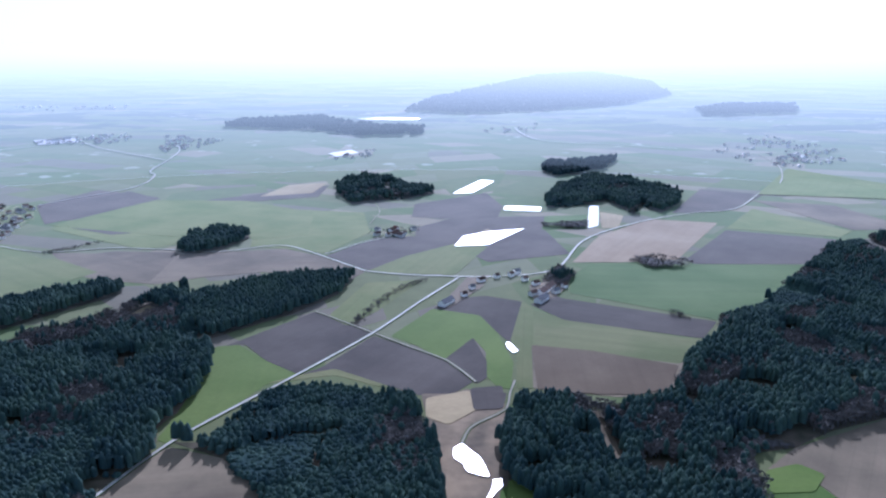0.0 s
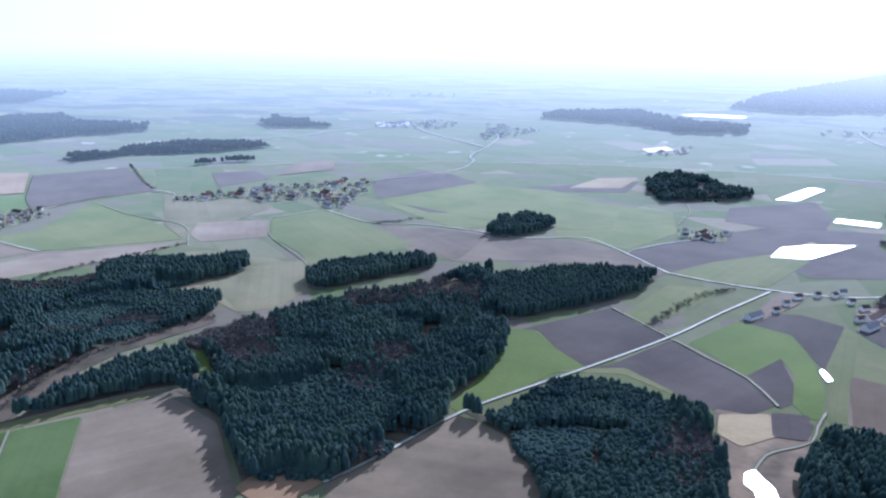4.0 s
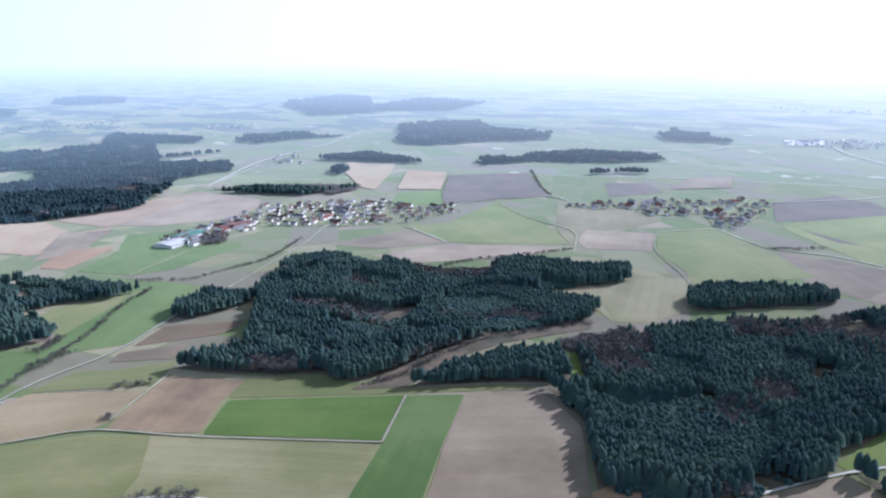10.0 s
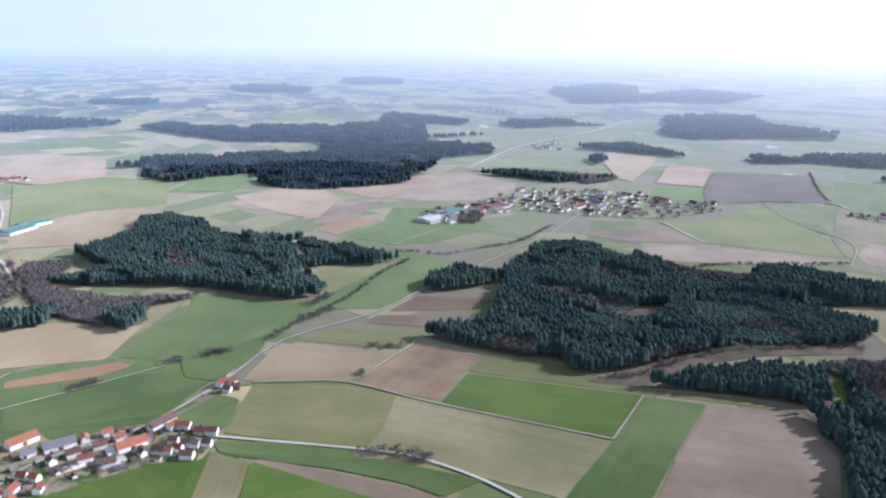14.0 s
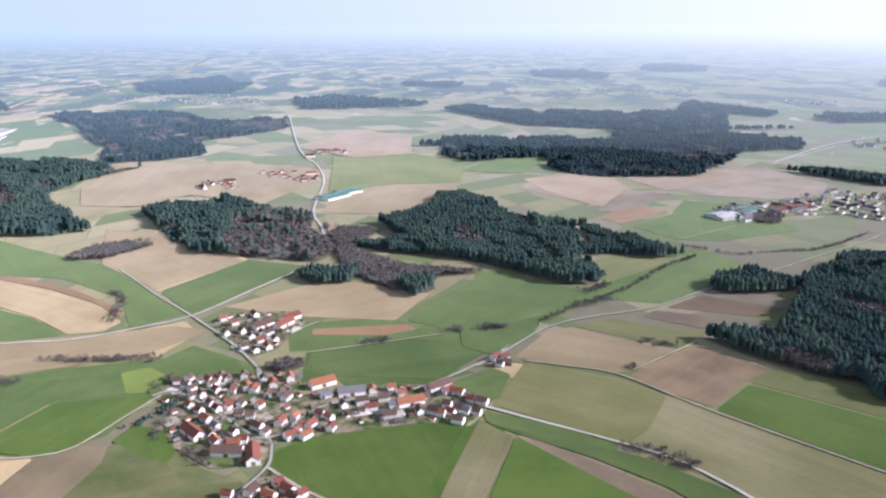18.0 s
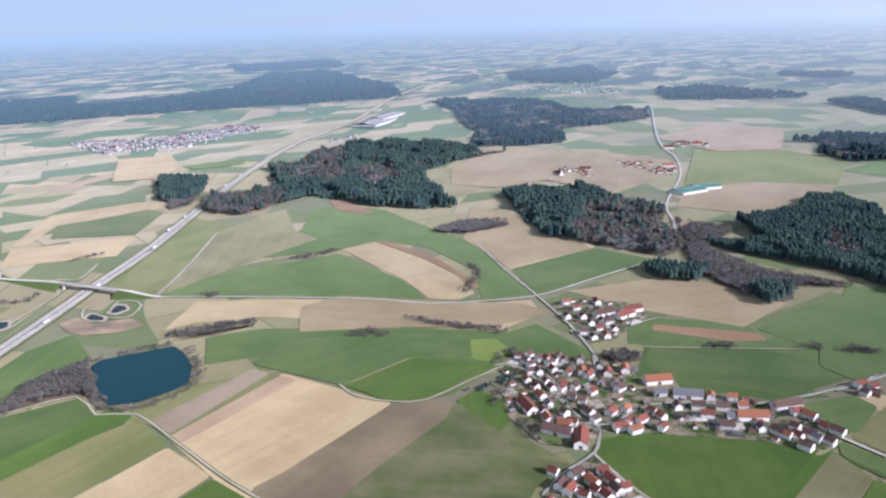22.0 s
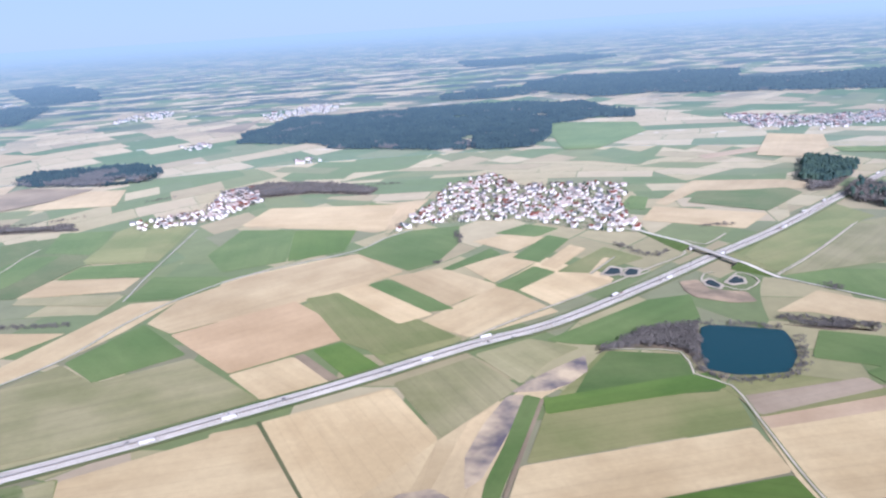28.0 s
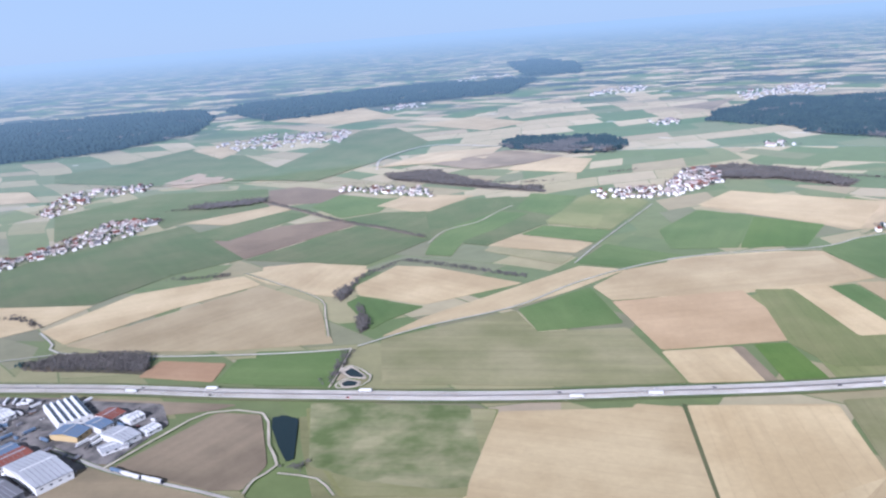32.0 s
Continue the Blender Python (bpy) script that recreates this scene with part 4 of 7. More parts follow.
field('y', (-260, 998), (-230, 1005), (-184, 948), (-137, 901), (-171, 874), (-216, 776), (-247, 734), (-261, 742), (-257, 786), (-254, 871))
field('d', (-248, 999), (-140, 1135), (-45, 1046), (-137, 904), (-184, 948), (-222, 1006))
field('d', (-133, 901), (-108, 926), (-48, 1030), (7, 982), (57, 929), (82, 876), (53, 839), (14, 836), (-33, 872), (-92, 918))
field('p', (-171, 878), (-133, 901), (-92, 918), (-33, 872), (1, 840), (-90, 898))
field('y', (-24, 1028), (39, 1142), (106, 1121), (127, 1038), (136, 927), (122, 851), (109, 852), (97, 885), (104, 966), (91, 1017), (46, 940), (14, 989))
field('d', (91, 1017), (46, 940), (68, 886), (83, 866), (97, 882), (102, 937))
field('d', (72, 1190), (127, 1202), (182, 1171), (168, 1106), (141, 994), (127, 1038), (109, 1109), (39, 1142))
field('p', (182, 1171), (196, 1144), (149, 850), (129, 851), (141, 936), (142, 1005))
field('p', (194, 1131), (234, 1091), (392, 1003), (412, 1002), (350, 916), (170, 983))
field('d', (193, 1157), (241, 1197), (252, 1183), (458, 1068), (412, 1002), (232, 1084))
field('k', (168, 983), (350, 916), (317, 838), (247, 822), (149, 850))
field('G', (286, 1305), (345, 1386), (782, 1357), (712, 1287), (537, 1128), (465, 1072), (267, 1211))
field('n', (310, 1395), (404, 1587), (565, 1755), (711, 1710), (514, 1407), (400, 1391))
field('d', (530, 1406), (702, 1639), (903, 1547), (786, 1364), (535, 1375))
field('p', (709, 1655), (859, 1863), (977, 1621), (922, 1571))
field('k', (905, 1969), (1086, 1894), (1120, 1701), (1075, 1629), (983, 1631))
field('d', (639, 1815), (827, 2130), (972, 2046), (810, 1850))
field('p', (1248, 2482), (1415, 2176), (1285, 1966), (955, 2046))
field('d', (-156, 1456), (-65, 1598), (103, 1774), (333, 1795), (301, 1681), (318, 1454), (152, 1402), (96, 1519), (-4, 1353), (-64, 1348))
field('p', (-74, 1348), (-4, 1448), (97, 1542), (163, 1516), (86, 1325), (7, 1330))
field('t', (91, 1528), (177, 1670), (190, 1650), (121, 1526))
field('d', (20, 1946), (218, 2093), (242, 1913), (214, 1784), (97, 1773), (12, 1795))
field('G', (327, 1794), (433, 1805), (396, 1663), (297, 1655))
field('t', (470, 1838), (516, 1795), (471, 1670), (433, 1667))
field('p', (-780, 1698), (-759, 1966), (-406, 1922), (-103, 1847), (-79, 1648), (-159, 1477), (-242, 1513), (-314, 1530), (-327, 1626), (-408, 1741), (-464, 1565), (-519, 1513))
field('d', (-923, 1954), (-851, 2168), (-650, 2054), (-751, 1792), (-824, 1768))
field('k', (-692, 1498), (-450, 1474), (-242, 1513), (-167, 1455), (-74, 1348), (-92, 1311), (-258, 1351), (-355, 1324), (-425, 1284), (-526, 1310), (-581, 1341))
field('d', (-567, 1982), (-394, 2092), (-221, 2221), (-234, 2049), (-377, 1998))
field('t', (-388, 2060), (-337, 2229), (-229, 2267), (-256, 2104))
field('o', (-958, 1152), (-902, 1188), (-756, 1186), (-662, 1139), (-611, 1042), (-612, 960), (-655, 916), (-766, 976), (-803, 1008))
field('p', (-120, 1111), (-70, 1280), (26, 1294), (-45, 1137), (-87, 1072))
field('q', (15, 841), (51, 839), (72, 854), (113, 807), (110, 753), (94, 653), (66, 543), (25, 545), (27, 656), (22, 757))
field('d', (74, 854), (113, 860), (111, 814), (93, 801), (72, 812))
field('k', (393, 699), (442, 720), (538, 762), (611, 773), (443, 528), (398, 533), (391, 603), (382, 639), (345, 658))
field('g', (345, 656), (381, 637), (390, 601), (351, 538), (289, 543))
field('g', (84, 634), (104, 653), (116, 621), (103, 556), (72, 558))
field('g', (-804, 369), (-671, 531), (-603, 443), (-745, 309))
field('G', (-669, 531), (-625, 583), (-546, 475), (-481, 392), (-525, 337), (-598, 440))
field('b', (-623, 584), (-572, 656), (-534, 643), (-481, 622), (-451, 590), (-382, 513), (-479, 396), (-545, 477))
field('o', (-823, 225), (-742, 304), (-598, 435), (-525, 337), (-591, 280), (-632, 242), (-675, 198), (-768, 57), (-873, 120))
field('p', (-849, 407), (-782, 491), (-695, 532), (-612, 640), (-575, 660), (-675, 534), (-809, 371))
field('h', (-889, 109), (-966, 159), (-986, 198), (-923, 279), (-885, 320), (-845, 250), (-840, 221))
field('B', (-922, 344), (-841, 411), (-809, 364), (-750, 308), (-826, 232), (-843, 252))
field('p', (-987, 302), (-961, 379), (-933, 345), (-904, 324), (-941, 271), (-991, 199), (-1016, 265))
field('k', (-1044, 329), (-1013, 410), (-972, 376), (-1020, 305))
field('u', (-1106, 418), (-1042, 521), (-1014, 464), (-1055, 350))
field('G', (-1359, 431), (-1340, 509), (-1266, 543), (-1146, 445), (-1070, 347), (-1103, 243), (-1130, 263), (-1226, 302))
field('G', (-1234, 129), (-1126, 250), (-1155, 270), (-1097, 262), (-997, 146), (-987, 79), (-1004, 56), (-1240, 84))
field('p', (-1285, 273), (-1310, 336), (-1309, 465), (-1279, 423), (-1169, 290))
field('r', (-1598, 374), (-1714, 453), (-1647, 531), (-1541, 403))
field('G', (-1517, 418), (-1619, 533), (-1520, 619), (-1412, 482))
field('b', (-1918, 233), (-2043, 303), (-1958, 482), (-1893, 518), (-1747, 354))
field('n', (-1704, 367), (-1867, 458), (-1852, 602), (-1708, 476))
field('G', (-1639, 540), (-1756, 602), (-1688, 706), (-1478, 743), (-1401, 557), (-1415, 478))
field('b', (-1802, 668), (-1876, 613), (-2149, 838), (-2156, 964), (-1919, 1025), (-1724, 902))
field('T', (-2192, 1487), (-2347, 1618), (-2193, 1718), (-2032, 1568), (-1814, 1337), (-1881, 1335))
field('d', (-1617, 1424), (-1858, 1673), (-1706, 1876), (-1384, 1625), (-1457, 1505), (-1504, 1335))
field('G', (-1614, 1244), (-1734, 1358), (-1659, 1469), (-1505, 1333))
field('n', (-1778, 1392), (-2042, 1648), (-1907, 1705), (-1678, 1475))
field('k', (-1367, 872), (-1344, 1100), (-1196, 1070), (-1251, 934))
field('b', (-1222, 884), (-1182, 1057), (-999, 1214), (-999, 1113), (-1112, 923))
field('p', (-1338, 1197), (-1439, 1466), (-1119, 1319), (-1004, 1237), (-1196, 1070), (-1375, 1109))
field('o', (-1338, 1594), (-1096, 1622), (-1000, 1571), (-1002, 1238), (-1115, 1323))
field('b', (-1011, 1272), (-1064, 1366), (-937, 1449), (-855, 1314), (-958, 1234))
field('p', (-939, 1463), (-878, 1617), (-683, 1450), (-602, 1483), (-550, 1363), (-669, 1160), (-730, 1232), (-848, 1316))
field('o', (-768, 1025), (-767, 1125), (-701, 1203), (-632, 1082), (-613, 985), (-654, 918), (-724, 975))
field('d', (-893, 1908), (-759, 2147), (-638, 2026), (-811, 1742))
field('d', (-740, 1710), (-673, 1831), (-512, 1683), (-628, 1641))
field('k', (-666, 1457), (-574, 1505), (-445, 1491), (-441, 1426), (-441, 1302), (-485, 1307), (-587, 1390))
field('d', (-1417, 1902), (-1326, 1982), (-1203, 1886), (-1265, 1723))
field('k', (-1279, 2139), (-1200, 2257), (-1107, 2083), (-1211, 1936))
field('p', (-793, 1730), (-650, 2018), (-414, 2000), (-222, 1852), (-211, 1631), (-321, 1587), (-379, 1737), (-435, 1765), (-486, 1619))
field('g', (-682, -150), (-693, -113), (-718, -48), (-719, 44), (-732, 53), (-716, 84), (-612, 20), (-535, 3), (-550, -128))
field('o', (-732, 55), (-695, 87), (-607, 55), (-532, 30), (-536, -6), (-630, 21))
field('g', (-695, 88), (-679, 119), (-582, 224), (-500, 243), (-531, 32), (-617, 62))
field('k', (-699, 88), (-696, 104), (-592, 217), (-535, 257), (-531, 231))
field('G', (-1018, -27), (-1103, 14), (-1252, 131), (-1153, 200), (-1095, 233), (-1030, 187), (-973, 138), (-978, 40))
field('G', (-920, -145), (-958, -27), (-938, 45), (-952, 120), (-888, 63), (-832, 13), (-843, -104), (-855, -144))
field('r', (-991, -154), (-1005, -27), (-985, -12), (-966, -56), (-971, -152))
field('h', (-1083, -297), (-1195, -170), (-1184, -99), (-1129, 6), (-1020, -43), (-1037, -167))
field('G', (-1158, -412), (-1321, -319), (-1276, -189), (-1089, -311), (-1048, -330))
field('T', (-1293, -533), (-1566, -542), (-1323, -311), (-1154, -414))
field('G', (-1149, -410), (-1316, -310), (-1274, -202), (-1064, -338))
field('G', (-1421, -973), (-1476, -950), (-1471, -820), (-1412, -737), (-1343, -629), (-1284, -524), (-1054, -340), (-1008, -408), (-1019, -412), (-1130, -464), (-1233, -602), (-1244, -700), (-1171, -740), (-1081, -856), (-1274, -904))
field('t', (-1170, -746), (-1234, -712), (-1168, -583), (-1092, -478), (-1029, -425), (-994, -438), (-985, -481), (-1053, -558))
field('r', (-1237, -714), (-1246, -689), (-1174, -554), (-1077, -443), (-1041, -428), (-1109, -495), (-1181, -600))
field('G', (-863, -892), (-958, -875), (-1072, -792), (-1148, -738), (-1048, -556), (-983, -487), (-938, -650), (-878, -808))
field('o', (-883, -911), (-1177, -1058), (-1358, -1060), (-1411, -1039), (-1253, -903), (-1075, -887), (-926, -893))
field('p', (-861, -1005), (-983, -1067), (-1286, -1210), (-1265, -1074), (-1148, -1047), (-865, -905))
field('t', (-860, -814), (-927, -644), (-955, -465), (-1028, -336), (-983, -306), (-907, -337), (-893, -445), (-839, -678), (-824, -696), (-789, -754), (-750, -777))
field('G', (-750, -702), (-801, -651), (-877, -438), (-902, -320), (-898, -235), (-865, -220), (-842, -285), (-805, -302), (-793, -384), (-725, -595), (-680, -644))
field('G', (-694, -447), (-789, -390), (-805, -303), (-755, -318), (-693, -353), (-676, -392))
field('g', (-812, -340), (-844, -315), (-848, -295), (-814, -298))
field('t', (-532, -578), (-693, -536), (-672, -378), (-512, -410), (-431, -404), (-480, -460))
field('n', (-531, -573), (-686, -540), (-685, -510), (-520, -538))
field('U', (-510, -409), (-669, -377), (-690, -319), (-702, -297), (-633, -313), (-551, -310), (-465, -288), (-436, -386))
field('M', (-702, -297), (-683, -246), (-648, -211), (-625, -166), (-572, -188), (-494, -183), (-465, -288), (-589, -305))
field('b', (-559, -618), (-640, -611), (-702, -547), (-661, -556), (-538, -576))
field('g', (-667, -154), (-717, -112), (-734, -57), (-739, -7), (-742, 48), (-618, 3), (-554, -4), (-530, -100))
field('p', (-279, -585), (-349, -676), (-478, -774), (-558, -715), (-534, -670), (-549, -626), (-512, -549))
field('t', (-272, -584), (-510, -546), (-485, -470), (-311, -493), (-221, -471), (-200, -487))
field('g', (-307, -494), (-482, -466), (-456, -371), (-416, -311), (-249, -449))
field('t', (-220, -661), (-325, -718), (-297, -657), (-219, -567), (-175, -507), (-142, -532))
field('t', (-219, -662), (-311, -714), (-254, -616), (-200, -552), (-155, -488), (-62, -505), (-78, -575), (-140, -609))
field('T', (-261, -684), (-336, -721), (-446, -762), (-431, -733), (-400, -717), (-354, -697), (-315, -657), (-273, -596), (-193, -493), (-142, -532), (-195, -599))
field('o', (-217, -808), (-328, -833), (-344, -731), (-223, -665))
field('o', (-333, -839), (-416, -852), (-459, -796), (-408, -779), (-348, -738))
field('t', (-59, -783), (-210, -798), (-220, -664), (-165, -590), (-60, -593))
field('t', (-6, -783), (-55, -779), (-69, -675), (-48, -602), (11, -645))
field('G', (-531, -868), (-630, -899), (-696, -888), (-645, -798), (-561, -804), (-506, -777), (-452, -813), (-433, -838))
field('t', (-239, -1166), (-295, -1180), (-330, -997), (-280, -1002))
field('t', (-307, -978), (-473, -1069), (-497, -919), (-348, -893))
field('G', (-284, -1174), (-324, -1188), (-371, -1003), (-323, -1012))
field('t', (-327, -1196), (-423, -1200), (-473, -1064), (-369, -1020))
field('t', (-67, -1318), (-158, -1358), (-319, -1360), (-361, -1216), (-285, -1179), (-168, -1145), (-44, -1116))
field('p', (-170, -1133), (-230, -1167), (-284, -993), (-341, -895), (-299, -868), (-227, -848), (-208, -967))
field('G', (-317, -1371), (-438, -1472), (-557, -1449), (-506, -1327), (-424, -1227), (-369, -1212))
field('T', (-151, -1702), (-272, -1823), (-463, -1742), (-590, -1727), (-436, -1502), (-389, -1494), (-359, -1535))
field('G', (-399, -1691), (-458, -1769), (-507, -1717), (-446, -1643))
field('t', (-482, -1078), (-604, -1162), (-632, -992), (-502, -944))
field('G', (-463, -1068), (-563, -1127), (-580, -1080), (-481, -1027))
field('t', (-460, -1193), (-568, -1219), (-590, -1153), (-469, -1082))
field('G', (-420, -1192), (-545, -1265), (-545, -1218), (-434, -1178))
field('t', (-533, -1325), (-627, -1338), (-665, -1273), (-568, -1219))
field('G', (-552, -1189), (-675, -1290), (-696, -1242), (-581, -1140))
field('t', (-573, -1126), (-677, -1209), (-690, -1171), (-587, -1093))
field('p', (-580, -1080), (-722, -1164), (-743, -1071), (-624, -1046))
field('G', (-593, -1355), (-677, -1387), (-717, -1321), (-649, -1288))
field('g', (-1053, -1363), (-1129, -1427), (-1310, -1349), (-1139, -1217))
field('t', (-884, -1287), (-973, -1371), (-1122, -1198), (-1005, -1130))
field('t', (-989, -1393), (-1202, -1541), (-1372, -1433), (-1416, -1301), (-1310, -1349), (-1140, -1442), (-1000, -1365))
field('G', (-1793, -1685), (-1958, -1568), (-1866, -1515), (-1756, -1615))
field('G', (-1325, -2491), (-1469, -2777), (-1718, -2547), (-1611, -2319), (-1285, -2103), (-1193, -2156))
field('t', (-1548, -1712), (-1848, -1998), (-1947, -1868), (-1788, -1691), (-1632, -1611))
field('n', (-1428, -1813), (-1678, -1828), (-1632, -1766), (-1414, -1757))
field('G', (-906, -1404), (-993, -1488), (-1013, -1448), (-939, -1355))
field('p', (-888, -1000), (-1082, -1115), (-1204, -1090), (-1239, -892), (-1111, -935), (-874, -900))
field('o', (-863, -889), (-1202, -1058), (-1257, -905), (-1218, -827), (-1081, -859))
field('t', (144, -616), (133, -747), (-55, -780), (-73, -577), (-71, -504), (143, -538))
field('t', (-60, -783), (-211, -794), (-220, -664), (-140, -611), (-79, -578))
field('o', (356, -722), (141, -754), (145, -617), (152, -540), (271, -556), (329, -664))
field('o', (329, -945), (160, -1064), (118, -981), (0, -1003), (-66, -838), (71, -819), (286, -810))
field('G', (157, -1068), (57, -1170), (5, -1019), (118, -983))
field('E', (22, -1104), (-164, -1158), (-218, -973), (-41, -929))
field('t', (-40, -925), (-123, -943), (-158, -849), (-67, -837))
field('g', (-151, -953), (-193, -959), (-219, -851), (-171, -846))
field('k', (-124, -944), (-138, -945), (-163, -848), (-150, -843))
field('t', (53, -1171), (2, -1259), (-110, -1325), (-311, -1363), (-342, -1211), (-145, -1150), (22, -1109))
field('G', (86, -1296), (40, -1416), (-100, -1335), (1, -1271))
field('G', (-60, -1507), (-145, -1675), (-247, -1612), (-189, -1383), (-74, -1380))
field('g', (-246, -1607), (-361, -1536), (-302, -1394), (-191, -1382))
field('t', (-149, -1719), (-232, -1856), (-512, -1715), (-413, -1503), (-250, -1632))
field('t', (443, -1168), (403, -1286), (334, -1276), (164, -1188), (302, -1085), (421, -1124))
field('G', (430, -1088), (419, -1119), (300, -1076), (341, -1016), (354, -981))
field('t', (332, -955), (290, -1031), (78, -1281), (2, -1259), (83, -1153), (162, -1076))
field('T', (662, -1280), (575, -1308), (449, -1263), (452, -1116), (517, -1131), (631, -1211))
field('G', (490, -895), (362, -910), (354, -802), (445, -792))
field('t', (259, -1409), (216, -1491), (61, -1423), (90, -1358))
field('G', (205, -1492), (167, -1561), (29, -1515), (56, -1429))
field('t', (601, -1792), (540, -1858), (381, -1834), (474, -1697))
field('p', (-182, -1161), (-254, -1161), (-310, -988), (-336, -902), (-229, -892), (-193, -959))
field('u', (870, -1458), (760, -1595), (640, -1638), (576, -1608), (726, -1331))
field('D', (723, -1323), (572, -1598), (385, -1459), (460, -1291))
field('D', (968, -1508), (823, -1737), (734, -1700), (834, -1465))
field('t', (1064, -1643), (967, -1845), (805, -1765), (907, -1605))
field('k', (509, -600), (456, -723), (401, -723), (348, -623), (352, -579), (408, -572))
field('o', (537, -539), (530, -581), (418, -557), (380, -495), (504, -474))
field('r', (614, -806), (612, -857), (514, -855), (504, -799))
field('G', (500, -797), (505, -870), (358, -899), (349, -797))
field('t', (877, -950), (829, -1124), (674, -1225), (618, -1178), (717, -1049), (799, -903))
field('h', (796, -899), (615, -1172), (476, -1083), (392, -929), (535, -895), (706, -883))
field('t', (678, -1235), (585, -1303), (457, -1284), (463, -1123), (610, -1184))
field('D', (1055, -1049), (1273, -1291), (1117, -1468), (1015, -1612), (726, -1331), (824, -1225), (872, -1071))
field('t', (935, -915), (1055, -1049), (868, -1065), (890, -965))
field('p', (356, -743), (137, -759), (139, -592), (256, -578), (314, -654))
field('D', (1996, -2386), (1853, -2547), (1742, -2546), (1762, -2942), (1561, -2730), (1414, -2707), (1137, -2388), (1150, -2178), (1322, -2174), (1400, -2104), (1867, -2224))
field('D', (1473, -1728), (1336, -2002), (1002, -2032), (886, -1798), (1044, -1627), (1056, -1578), (1149, -1680), (1254, -1659), (1267, -1468))
field('G', (767, -1782), (741, -1926), (597, -1858), (523, -1886), (567, -1756), (567, -1710), (644, -1655))
field('D', (553, -1709), (444, -1706), (374, -1825), (275, -1855), (258, -1732), (373, -1455), (507, -1556), (640, -1644))
field('D', (1139, -2360), (1141, -3310), (997, -3353), (724, -2861), (768, -2552), (890, -2133), (1169, -2177))
field('t', (775, -2321), (657, -2585), (418, -2675), (435, -2426), (673, -2351))
field('t', (334, -2214), (295, -2451), (99, -2360), (121, -2138))
field('k', (602, -2357), (386, -2582), (188, -2429), (295, -2299), (436, -2232))
field('t', (595, -1775), (550, -1898), (370, -1877), (444, -1704))
field('k', (-200, -3644), (-387, -3815), (-499, -3901), (-353, -3476))
field('t', (1730, -2877), (1668, -3053), (1478, -2784), (1469, -2629))
field('t', (1836, -3878), (1776, -4377), (1501, -4394), (1133, -3828), (1344, -3577))
field('t', (911, -3419), (697, -3652), (396, -3335), (553, -3119))
field('n', (1418, -2130), (1392, -2328), (1179, -2196), (1282, -2068))
field('t', (1990, -2086), (1851, -2083), (1677, -1926), (1820, -1898))
field('h', (-891, -646), (-952, -616), (-983, -449), (-1009, -344), (-991, -290), (-909, -358), (-867, -475), (-809, -593))
field('h', (-1957, -867), (-2359, -901), (-2294, -685), (-2301, -510), (-2218, -321), (-2014, -287), (-1748, -372), (-1869, -567), (-1745, -656), (-1757, -785))
field('h', (-1670, -226), (-1897, -212), (-1975, -78), (-1980, 94), (-1733, 30), (-1645, -80))
field('n', (-2586, -406), (-3004, -298), (-2899, -43), (-2452, -39), (-2382, -208))
field('p', (-1838, -232), (-2396, -277), (-2452, -39), (-2315, 128), (-1980, 94), (-1978, -92))
field('n', (-2026, 260), (-2100, 395), (-2023, 503), (-1872, 509), (-1702, 385), (-1873, 296))
field('k', (-1648, 373), (-1874, 495), (-1823, 595), (-1660, 465))
field('r', (-1585, 371), (-1689, 460), (-1659, 543), (-1567, 391))
field('G', (-2153, 103), (-2397, 238), (-2347, 388), (-2105, 270))
field('n', (-2063, 512), (-2140, 847), (-2045, 876), (-1858, 592))
field('h', (-1304, -560), (-1546, -644), (-1502, -496), (-1311, -314), (-1167, -421))
field('q', (-717, -942), (-747, -936), (-733, -892), (-771, -856), (-756, -818), (-725, -830), (-695, -872), (-698, -904))
field('k', (775, -737), (652, -745), (531, -744), (441, -744), (462, -728), (512, -713), (759, -719))
field('p', (-537, -630), (-599, -647), (-684, -566), (-690, -536), (-529, -559), (-539, -604))
field('b', (-539, -604), (-690, -579), (-688, -551), (-532, -562))
field('G', (-704, -437), (-798, -403), (-811, -302), (-712, -325), (-677, -373))
field('o', (343, -744), (139, -757), (139, -594), (252, -581), (308, -655))
field('x', (355, -755), (171, -764), (125, -612), (169, -600), (244, -606), (305, -626))
field('T', (-615, -1041), (-685, -1107), (-695, -1102), (-638, -1053), (-640, -1003), (-630, -995))
field('o', (536, -571), (513, -596), (408, -572), (352, -577), (291, -508), (504, -474))
field('T', (-843, 76), (-873, 85), (-868, 119), (-842, 118), (-827, 106))
field('b', (202, 1182), (206, 1254), (240, 1275), (269, 1243), (241, 1192))
field('b', (106, 1307), (146, 1317), (126, 1248), (63, 1140), (56, 1171))
field('u', (986, -2005), (915, -2047), (731, -1965), (758, -1826), (897, -1806))
field('r', (-391, 522), (-384, 569), (-306, 634), (-297, 622), (-318, 563), (-339, 501))
field('G', (-752, 63), (-695, 137), (-649, 211), (-581, 283), (-569, 238), (-603, 214), (-654, 158), (-700, 93), (-721, 65))
field('U', (-481, -421), (-512, -410), (-672, -375), (-693, -344), (-693, -315), (-660, -309), (-559, -331), (-472, -340), (-440, -347), (-458, -391))
field('M', (-693, -315), (-700, -293), (-655, -245), (-617, -214), (-621, -201), (-625, -165), (-576, -184), (-496, -181), (-465, -288), (-464, -340), (-559, -331), (-660, -309))
field('g', (-700, -315), (-735, -302), (-718, -267), (-680, -245), (-657, -246), (-676, -280))
